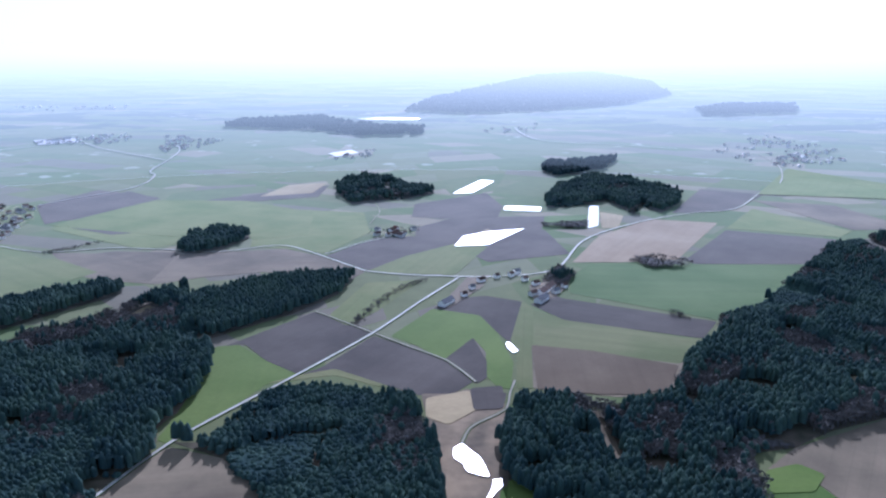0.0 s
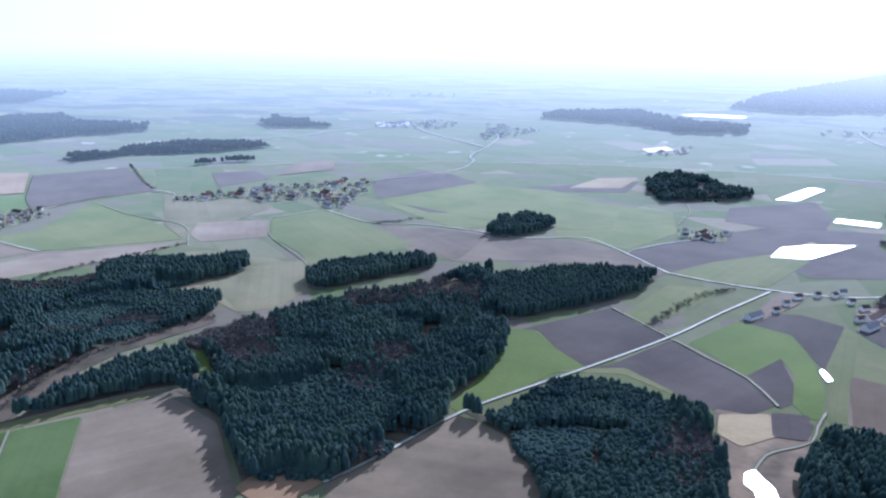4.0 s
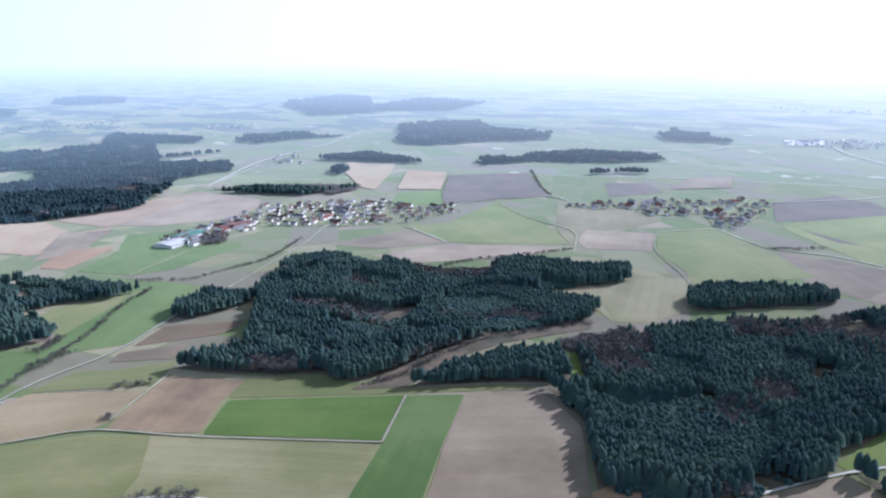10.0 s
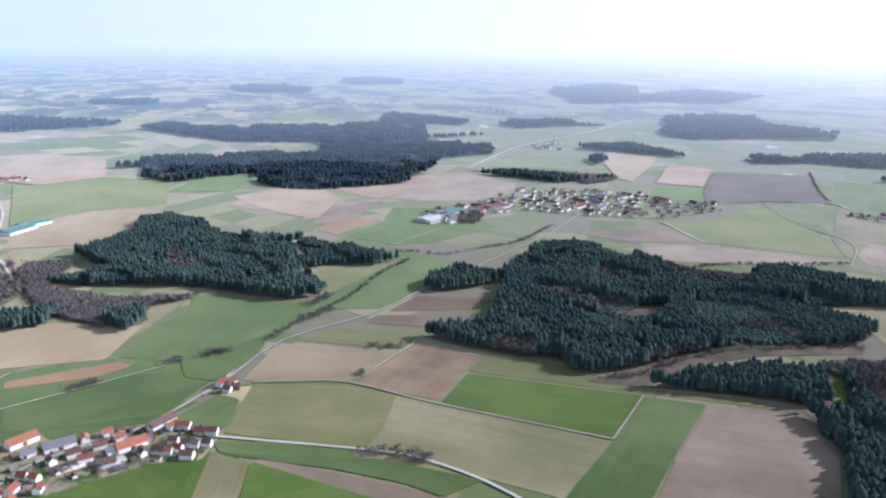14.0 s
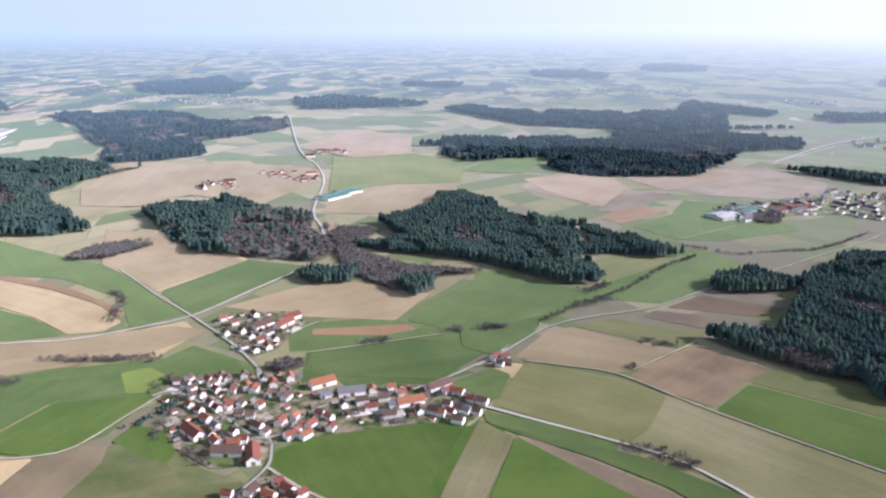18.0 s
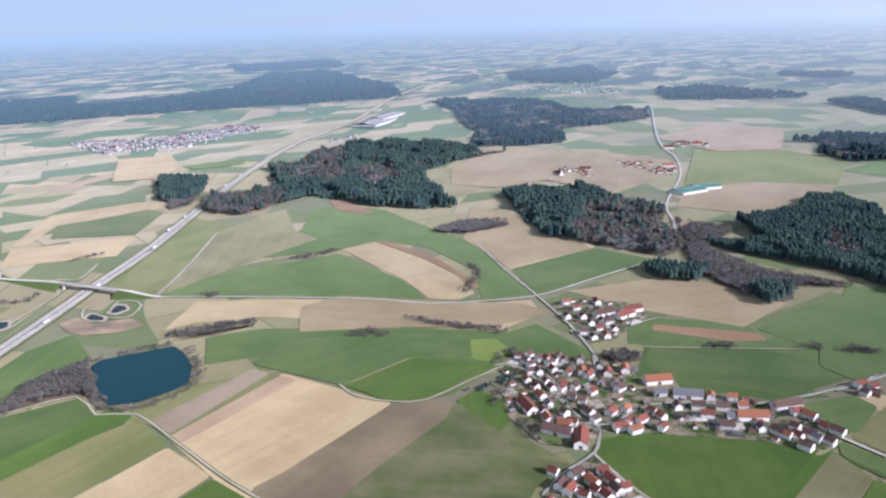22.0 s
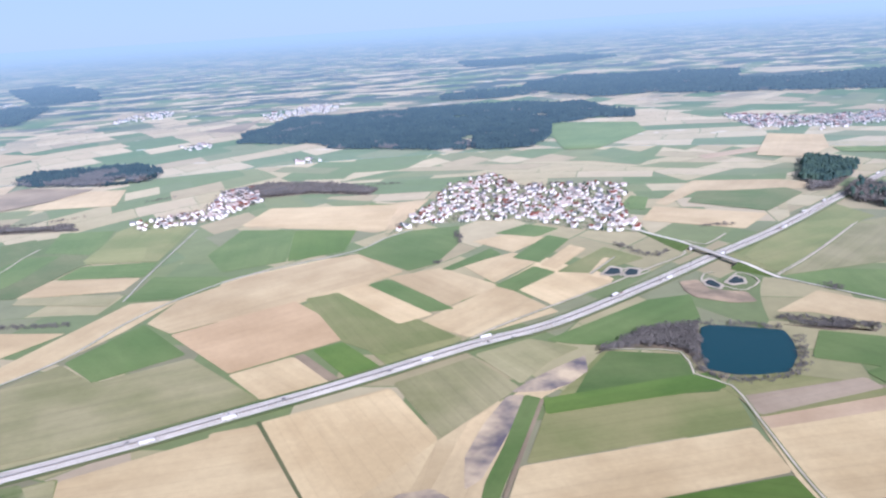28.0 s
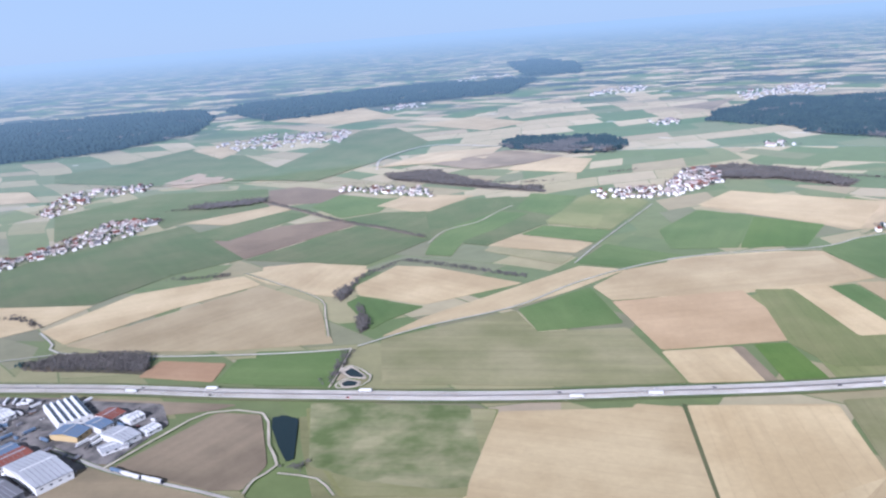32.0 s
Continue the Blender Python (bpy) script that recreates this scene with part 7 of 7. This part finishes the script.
sheet('village_ground', [(-643, -148), (-603, -169), (-533, -175), (-548, -87), (-589, -84), (-610, -113)], CROPS['v'][0], CROPS['v'][1], 'ground', top=0.9)


# ---- bridge over the motorway ----
def road_bridge(a, b, width=9.0, clear=6.6):
    """A flat overpass between two abutments, with parapets and a middle pier."""
    ax, bx = Vector((*a, 0)), Vector((*b, 0))
    way = bx - ax
    l = way.length
    ob = new("road_bridge")
    ob.matrix_basis = Matrix.Translation((ax + bx) / 2) @ pose(0, 0, 0, 0, 0, math.degrees(math.atan2(way.y, way.x)))
    part("deck", boxed((-l / 2, l / 2, -width / 2, width / 2, clear, clear + 1.1)), CONCRETE, ob)
    for s in (-1, 1):
        part("parapet", boxed((-l / 2, l / 2, s * width / 2 - 0.2, s * width / 2 + 0.2, clear + 1.1, clear + 2.1)), STEEL, ob, "galvanised parapet")
        part("abutment", boxed((s * l / 2 - 1.5, s * l / 2 + 1.5, -width / 2 - 0.6, width / 2 + 0.6, 0.0, clear)), PLASTER, ob)
    part("pier", boxed((-0.6, 0.6, -width / 2 + 1, width / 2 - 1, 0.0, clear)), CONCRETE, ob)
    return tagged(ob, "concrete road bridge crossing the motorway", "bridge")


def ramp_bank(a, b, width=9.0, top=7.6):
    """The earth bank that carries the road up to the bridge."""
    way = Vector((b[0] - a[0], b[1] - a[1]))
    side = Vector((-way.y, way.x)).normalized()
    verts, faces = [], []
    for k in range(9):
        t = k / 8
        z = top * (3 * t * t - 2 * t**3)
        c = Vector(a) + way * t
        for o, h in ((-width / 2 - 2.2 * z, 0.2), (-width / 2, z + 1.25), (width / 2, z + 1.25), (width / 2 + 2.2 * z, 0.2)):
            q = c + side * o
            verts.append((q.x, q.y, h))
    for k in range(8):
        faces += [[4 * k + i, 4 * k + i + 1, 4 * k + 5 + i, 4 * k + 4 + i] for i in range(3)]
    bank = mesh_object("embankment", verts, faces, CROPS["G"][0], uv=[(v[0], v[1]) for v in verts])
    tagged(bank, "grassy earth bank carrying the road to the bridge", "embankment", kind="structure")
    strip = [[v for v in verts[1::4]], [v for v in verts[2::4]]]
    line = [(Vector(p) + Vector(q)) / 2 for p, q in zip(*strip)]
    vs, fs = [], []
    for k, c in enumerate(line):
        for o in (-3.4, 3.4):
            vs.append((c.x + side.x * o, c.y + side.y * o, c.z + 0.12))
    for k in range(8):
        fs.append([2 * k, 2 * k + 1, 2 * k + 3, 2 * k + 2])
    tagged(mesh_object("road", vs, fs, CONCRETE, uv=[(v[0], v[1]) for v in vs]), "pale concrete road rising to the bridge", "road", kind="structure")


# ---- vehicles ----
def wheel_mesh(r, w):
    bm = bmesh.new()
    bmesh.ops.create_cone(bm, cap_ends=True, segments=10, radius1=r, radius2=r, depth=w, matrix=Matrix.Rotation(math.pi / 2, 4, "X"))
    return bm


def lorry(m, tone, blue=False):
    key = ("lorry", tone)
    if key in MADE:
        return copy_thing(MADE[key], m)
    ob = new("lorry")
    bm = boxed((5.6, 7.6, -1.2, 1.2, 0.9, 2.6))
    box(bm, 5.6, 7.2, -1.15, 1.15, 2.6, 3.5)
    part("cab", bm, CARS[tone if tone < 4 else 0], ob)
    part("windscreen", boxed((7.2, 7.62, -1.05, 1.05, 1.9, 2.7)), GLASS, ob)
    bm = boxed((-7.8, 5.2, -1.25, 1.25, 1.2, 3.95))
    bmesh.ops.bevel(bm, geom=bm.edges[:], offset=0.08, segments=1, affect="EDGES")
    part("trailer", bm, (WHITE, BLUE, WHITE, YELLOW)[tone % 4], ob)
    for x in (6.5, 3.8, -4.6, -6.0):
        for s in (-1, 1):
            w = part("wheel", wheel_mesh(0.5, 0.35), RUBBER, ob)
            w.location = (x, s * 1.05, 0.5)
    ob.matrix_basis = m
    tagged(ob, ("white", "blue-grey", "white-sided dark", "red and yellow")[tone % 4] + " articulated lorry driving on the road", "lorry", "lorries")
    MADE[key] = ob
    return ob


def car(m, tone):
    key = ("car", tone)
    if key in MADE:
        return copy_thing(MADE[key], m)
    ob = new("car")
    bm = boxed((-2.2, 2.2, -0.88, 0.88, 0.35, 0.95))
    bmesh.ops.bevel(bm, geom=bm.edges[:], offset=0.15, segments=2, affect="EDGES")
    part("body", bm, CARS[tone], ob)
    bm = bmesh.new()
    v = box(bm, -1.6, 0.9, -0.8, 0.8, 0.9, 1.45)
    for q in v[4:]:
        q.co.x *= 0.65
        q.co.y *= 0.85
    part("cabin", bm, GLASS, ob)
    for x in (-1.35, 1.35):
        for s in (-1, 1):
            w = part("wheel", wheel_mesh(0.33, 0.22), RUBBER, ob)
            w.location = (x, s * 0.8, 0.33)
    ob.matrix_basis = m
    tagged(ob, ("white", "silver", "dark", "red")[tone] + " passenger car on the road", "car", "cars")
    MADE[key] = ob
    return ob


def on_motorway(metres, off):
    run = np.r_[0, np.cumsum(np.linalg.norm(np.diff(MOTOR, axis=0), axis=1))]
    k = min(int(np.searchsorted(run, metres)), len(MOTOR) - 2)
    t = MOTOR[k + 1] - MOTOR[k]
    t = t / np.linalg.norm(t)
    q = MOTOR[k] + t * (metres - run[k]) + np.array([-t[1], t[0]]) * off
    turn = math.degrees(math.atan2(t[1], t[0])) + (0 if off < 0 else 180)
    return Matrix.Translation((q[0], q[1], 1.98)) @ pose(0, 0, 0, 0, 0, turn)


# ---- halls of the works ----
def hall(cx, cy, l, w, turn, high, roof, wall, rows=0, label="", group="halls of the works"):
    ob = new("hall")
    part("wall", boxed((-l / 2, l / 2, -w / 2, w / 2, -0.2, high)), wall, ob)
    bm = bmesh.new()
    if rows:
        step = l / rows
        for k in range(rows):
            x = -l / 2 + k * step
            v = [bm.verts.new(c) for c in ((x, -w / 2 - 0.3, high), (x + step, -w / 2 - 0.3, high), (x + step * 0.25, -w / 2 - 0.3, high + step * 0.32), (x, w / 2 + 0.3, high), (x + step, w / 2 + 0.3, high), (x + step * 0.25, w / 2 + 0.3, high + step * 0.32))]
            for f in ((0, 1, 2), (5, 4, 3), (0, 2, 5, 3), (2, 1, 4, 5), (1, 0, 3, 4)):
                bm.faces.new([v[i] for i in f])
        part("roof", bm, roof, ob)
        for k in range(rows):
            x = -l / 2 + k * step + step * 0.3
            pane = bmesh.new()
            rise = step * 0.32
            ends = [(x, high + rise * 0.95 + 0.08), (x + step * 0.62, high + rise * 0.12 + 0.08)]
            q = [pane.verts.new((a, sy * (w / 2 - 1.2), z + dz)) for dz in (0.0, 0.12) for a, z in ends for sy in (-1, 1)]
            for f in ((0, 1, 3, 2), (4, 6, 7, 5), (0, 4, 5, 1), (2, 3, 7, 6), (0, 2, 6, 4), (1, 5, 7, 3)):
                pane.faces.new([q[i] for i in f])
            part("skylight", pane, GLASS, ob, "dark glazed skylight")
    else:
        rise = max(0.8, w * 0.07)
        part("roof", saddle(w, l, high, rise, 0.5, 0.3), roof, ob)
        part("ridge_light", boxed((-l / 2 + 2.0, l / 2 - 2.0, -0.9, 0.9, high + rise - 0.1, high + rise + 0.75)), PALE_SHEET if roof is not PALE_SHEET else WHITE, ob)
        for sy in (-1, 1):
            part("gutter", boxed((-l / 2 - 0.4, l / 2 + 0.4, min(sy * (w / 2 + 0.5), sy * (w / 2 + 0.75)), max(sy * (w / 2 + 0.5), sy * (w / 2 + 0.75)), high - 0.25, high + 0.05)), ROOF_GREY, ob)
        # standing seams over both slopes
        for k in range(1, int(l / 4.5)):
            x = -l / 2 + k * 4.5
            rib = bmesh.new()
            prof = [(-w / 2 - 0.45, high - 0.06 + 0.3), (0.0, high + rise + 0.35), (w / 2 + 0.45, high - 0.06 + 0.3)]
            lo = [[rib.verts.new((x + dx, y, z + dz)) for y, z in prof] for dx in (-0.18, 0.18) for dz in (-0.1, 0.16)]
            for a, b in ((0, 1), (1, 3), (3, 2), (2, 0)):
                for i in range(2):
                    rib.faces.new((lo[a][i], lo[a][i + 1], lo[b][i + 1], lo[b][i]))
            part("seam", rib, ROOF_GREY if roof is not ROOF_GREY else PALE_SHEET, ob)
    part("gate", boxed((l / 2 - 0.1, l / 2 + 0.12, -2.2, 2.2, 0, min(4.5, high - 0.5))), ROOF_GREY, ob)
    for k in range(max(2, int(l / 9))):
        x = -l / 2 + 4 + k * 9
        if x + 2 < l / 2:
            part("window", boxed((x, x + 3.0, -w / 2 - 0.08, -w / 2 + 0.1, high * 0.5, high * 0.5 + 1.4)), GLASS, ob)
    ob.matrix_basis = Matrix.Translation(lay(cx, cy, 0.5)) @ pose(0, 0, 0, 0, 0, turn) @ Matrix.Scale(far_scale(cx, cy), 4)
    return tagged(ob, label, "hall", group)


road_bridge((-839, -1069), (-843, -956))
ramp_bank((-835, -1237), (-839, -1069))
ramp_bank((-855, -881), (-843, -956))

traffic = random.Random(4)
for k in range(17):
    lorry(on_motorway(300 + k * 165 + traffic.uniform(-70, 70), traffic.choice((-8.0, 8.0))), traffic.choice((0, 0, 0, 2, 2)))
for k in range(26):
    car(on_motorway(250 + k * 115 + traffic.uniform(-60, 60), traffic.choice((-4.3, 4.3, -7.8, 7.8))), traffic.choice((0, 1, 2, 2, 3)))

# the works beside the motorway
sheet('yard', [(839, -726), (723, -739), (535, -738), (499, -692), (517, -601), (532, -585), (549, -529), (594, -475)], CROPS['a'][0], CROPS['a'][1], 'pavement', top=0.95)
hall(575, -579, 37, 72, -116, 9.0, PALE_SHEET, WHITE, 0, 'large white hall with a ribbed pale grey roof', 'halls of the works')
hall(635, -701, 38, 70, -128, 7.0, WHITE, WHITE, 5, 'white hall with a dark glazed sawtooth roof', 'halls of the works')
hall(597, -656, 22, 37, -94, 7.0, BLUE, YELLOW, 0, 'yellow-walled hall with a blue-grey roof', 'halls of the works')
hall(576, -676, 17, 30, -108, 7.0, BLUE, WHITE, 0, 'white hall with a blue-grey roof', 'halls of the works')
hall(534, -656, 22, 40, -110, 7.0, PALE_SHEET, WHITE, 0, 'white flat hall beside the gravel road', 'halls of the works')
hall(531, -637, 27, 19, -128, 4.0, PALE_SHEET, WHITE, 0, 'low white shed beside the gravel road', 'halls of the works')
hall(578, -700, 21, 28, -106, 6.0, ROOF_RED, PLASTER, 0, 'white hall with a red roof', 'halls of the works')
hall(546, -697, 19, 17, -113, 6.0, WHITE, WHITE, 0, 'white flat hall among parked lorries', 'halls of the works')
hall(511, -675, 19, 16, -111, 5.0, WHITE, WHITE, 0, 'white low hall at the edge of the works', 'halls of the works')
hall(593, -538, 29, 59, -109, 8.0, ROOF_GREY, ROOF_GREY, 0, 'grey hall with a blue-grey roof', 'halls of the works')
hall(628, -599, 40, 24, -114, 6.0, ROOF_RED, PLASTER, 0, 'long white building with a red roof', 'halls of the works')
hall(647, -611, 30, 20, -111, 6.0, BLUE, PLASTER, 0, 'long building with a blue-green roof', 'halls of the works')
hall(716, -683, 28, 29, -113, 6.0, WHITE, WHITE, 0, 'white shed among parked lorries', 'halls of the works')
hall(-2798, -1577, 210, 106, -177, 8.0, PALE_SHEET, WHITE, 0, 'long white hall beside the motorway', 'halls in the distance')
hall(-2987, -1631, 199, 86, -179, 8.0, PALE_SHEET, WHITE, 0, 'long white hall beside the motorway', 'halls in the distance')
hall(-1823, -218, 74, 47, 141, 6.0, GREEN_ROOF, PLASTER, 0, 'barn with a green sheet roof', 'farm halls')
hall(-1873, -189, 67, 39, 128, 6.0, GREEN_ROOF, PLASTER, 0, 'barn with a green sheet roof', 'farm halls')
hall(-1587, 632, 55, 50, 116, 6.0, WHITE, WHITE, 0, 'white works hall at the edge of the village', 'farm halls')
hall(-1637, 691, 67, 43, 115, 6.0, GREEN_ROOF, WHITE, 0, 'works hall with a green roof', 'farm halls')
hall(-1650, 810, 88, 44, 104, 6.0, ROOF_RED, PLASTER, 0, 'long farm hall with a red roof', 'farm halls')


# sheds, shrubs and yards between the houses
TAKEN = [(o.matrix_basis.translation.x, o.matrix_basis.translation.y) for o in bpy.data.objects if o.parent is None and o.name.split(".")[0] in ("house", "farmhouse", "barn", "hall")]
clutter_rng = random.Random(31)


def shed(x, y, turn, tone):
    m = Matrix.Translation((x, y, 0.92)) @ pose(0, 0, 0, 0, 0, turn)
    key = ("shed", tone)
    if key in MADE:
        return copy_thing(MADE[key], m)
    ob = new("shed")
    part("wall", gable(4.2, 6.5, 2.3, 1.4), (TIMBER, PLASTER, TIMBER)[tone], ob)
    part("roof", saddle(4.2, 6.5, 2.3, 1.4, 0.35, 0.18), (ROOF_DARK, ROOF_RED, ROOF_GREY)[tone], ob)
    part("door", boxed((3.2, 3.32, -1.1, 1.1, 0.0, 2.0)), (ROOF_DARK, TIMBER, ROOF_DARK)[tone], ob)
    ob.matrix_basis = m
    tagged(ob, ("boarded shed with a brown roof", "plastered garage with a red roof", "boarded shed with a grey roof")[tone] + " beside a house", "shed", "sheds of the village")
    MADE[key] = ob
    return ob


def spots(pts, count, clear, road_gap):
    pts = list(pts)
    xs, ys, out, tries = [p[0] for p in pts], [p[1] for p in pts], [], 0
    while len(out) < count and tries < 4000:
        tries += 1
        x, y = clutter_rng.uniform(min(xs), max(xs)), clutter_rng.uniform(min(ys), max(ys))
        if inside(np.array([x]), np.array([y]), pts)[0] and all(math.hypot(x - a, y - b) > clear for a, b in TAKEN) and street_turn(x, y)[1] > road_gap:
            out.append((x, y))
    return out


def yards(*pts):
    """Sheds and garages, gravel yards, shrubs and small trees between the houses."""
    room = abs(area2(list(pts))) / 2
    for x, y in spots(pts, int(room / 1000), 9.5, 5.0):
        TAKEN.append((x, y))
        shed(x, y, street_turn(x, y)[0] + clutter_rng.choice((0, 90)), clutter_rng.choice((0, 1, 1, 2)))
    for x, y in spots(pts, int(room / 1400), 0.0, 4.0):
        w, l, a = clutter_rng.uniform(5, 9), clutter_rng.uniform(7, 14), math.radians(street_turn(x, y)[0])
        c, s = math.cos(a), math.sin(a)
        quad = [(x + u * c - v * s, y + u * s + v * c) for u, v in ((-l, -w), (l, -w), (l, w), (-l, w))]
        garden = clutter_rng.random() < 0.45
        ground = CROPS["G"][0] if garden else clutter_rng.choice((CONCRETE, CROPS["a"][0], TRACK))
        ob = sheet("lawn" if garden else "yard", quad, ground, "lawn beside a house" if garden else "gravel yard beside a house", "lawn" if garden else "yard", top=0.96 + 0.002 * clutter_rng.randint(0, 20))
    sp = spots(pts, int(room / 170), 6.0, 3.0)
    if len(sp) > 3:
        x, y = np.array([p[0] for p in sp]), np.array([p[1] for p in sp])
        h = np.array([clutter_rng.uniform(1.8, 6.5) for _ in sp])
        slot = np.array([clutter_rng.choice((1, 1, 1, 0)) for _ in sp])
        tagged(stand("garden_trees", slot, x, y, h, h * 1.15, 0, np.random.default_rng(len(sp))), "leafless fruit trees, shrubs and small conifers in the gardens", "trees", kind="stuff")


def container(m, tone):
    key = ("container", tone)
    if key in MADE:
        return copy_thing(MADE[key], m)
    ob = new("container")
    bm = boxed((-3.0, 3.0, -1.22, 1.22, 0.0, 2.6))
    bmesh.ops.bevel(bm, geom=bm.edges[:], offset=0.06, segments=1, affect="EDGES")
    part("body", bm, (WHITE, BLUE, ROOF_RED, ROOF_GREY)[tone], ob)
    for s in (-1, 1):
        part("door", boxed((3.0, 3.06, min(0.04 * s, 1.14 * s), max(0.04 * s, 1.14 * s), 0.1, 2.5)), ROOF_GREY, ob)
    ob.matrix_basis = m
    tagged(ob, ("white", "blue-grey", "red", "grey")[tone] + " steel container in the works yard", "container", "containers")
    MADE[key] = ob
    return ob


def works_clutter(*pts):
    for x, y in spots(pts, 130, 11.0, 4.0):
        TAKEN.append((x, y))
        m = Matrix.Translation((x, y, 0.96)) @ pose(0, 0, 0, 0, 0, clutter_rng.choice((-20, 70)) + clutter_rng.uniform(-4, 4))
        k = clutter_rng.random()
        if k < 0.4:
            car(m, clutter_rng.choice((0, 0, 1, 2, 3)))
        elif k < 0.65:
            container(m, clutter_rng.choice((0, 0, 1, 3, 3)))
        elif k < 0.85:
            lorry(m, clutter_rng.choice((0, 0, 1, 2)))
        else:
            shed(x, y, 70, 2)
    sp = spots(pts, 60, 9.0, 3.0)
    x, y = np.array([p[0] for p in sp]), np.array([p[1] for p in sp])
    h = np.array([clutter_rng.uniform(2.0, 6.0) for _ in sp])
    tagged(stand("yard_trees", np.ones(len(sp), int), x, y, h, h * 1.2, 0, np.random.default_rng(3)), "leafless shrubs between the halls", "trees", kind="stuff")


yards((-770, -287), (-838, -292), (-856, -233), (-853, -193), (-851, -155), (-793, -138), (-812, -83), (-812, -19), (-805, 49), (-761, 59), (-727, 35), (-732, -16), (-719, -90), (-706, -153), (-665, -159), (-652, -204), (-707, -262))
yards((-1018, -299), (-1055, -275), (-1050, -190), (-1019, -168), (-933, -192), (-906, -223), (-944, -255))
yards((-638, -147), (-599, -168), (-534, -171), (-547, -92), (-585, -88), (-606, -112))
works_clutter((817, -723), (720, -735), (669, -736), (538, -732), (504, -694), (521, -606), (537, -591), (553, -533), (590, -484))
YARD = [(758, -722), (727, -732), (700, -711), (686, -679), (695, -657), (721, -640), (787, -711)]
yard_rng = random.Random(9)
count = 0
while count < 34:
    x, y = yard_rng.uniform(min(p[0] for p in YARD), max(p[0] for p in YARD)), yard_rng.uniform(min(p[1] for p in YARD), max(p[1] for p in YARD))
    if inside(np.array([x]), np.array([y]), YARD)[0]:
        count += 1
        m = Matrix.Translation((x, y, 0.96)) @ pose(0, 0, 0, 0, 0, yard_rng.choice((20, 110)) + yard_rng.uniform(-5, 5))
        lorry(m, yard_rng.choice((0, 0, 1))) if count % 2 else car(m, yard_rng.choice((0, 1, 2)))
lorry(Matrix.Translation((497, -594, 1.36)) @ pose(0, 0, 0, 0, 0, 166), 1)
lorry(Matrix.Translation((481, -589, 1.36)) @ pose(0, 0, 0, 0, 0, 166), 0)
lorry(Matrix.Translation((470, -586, 1.36)) @ pose(0, 0, 0, 0, 0, 166), 2)
lorry(Matrix.Translation((454, -583, 1.36)) @ pose(0, 0, 0, 0, 0, 166), 0)
lorry(Matrix.Translation((443, -581, 1.36)) @ pose(0, 0, 0, 0, 0, 166), 2)
car(Matrix.Translation((-921, 103, 1.35)) @ pose(0, 0, 0, 0, 0, street_turn(-921, 103)[0]), 0)
car(Matrix.Translation((-995, 157, 1.35)) @ pose(0, 0, 0, 0, 0, street_turn(-995, 157)[0]), 0)
car(Matrix.Translation((-980, 169, 1.35)) @ pose(0, 0, 0, 0, 0, street_turn(-980, 169)[0]), 0)
car(Matrix.Translation((-1009, 203, 1.35)) @ pose(0, 0, 0, 0, 0, street_turn(-1009, 203)[0]), 0)
car(Matrix.Translation((-908, 95, 1.35)) @ pose(0, 0, 0, 0, 0, street_turn(-908, 95)[0]), 0)
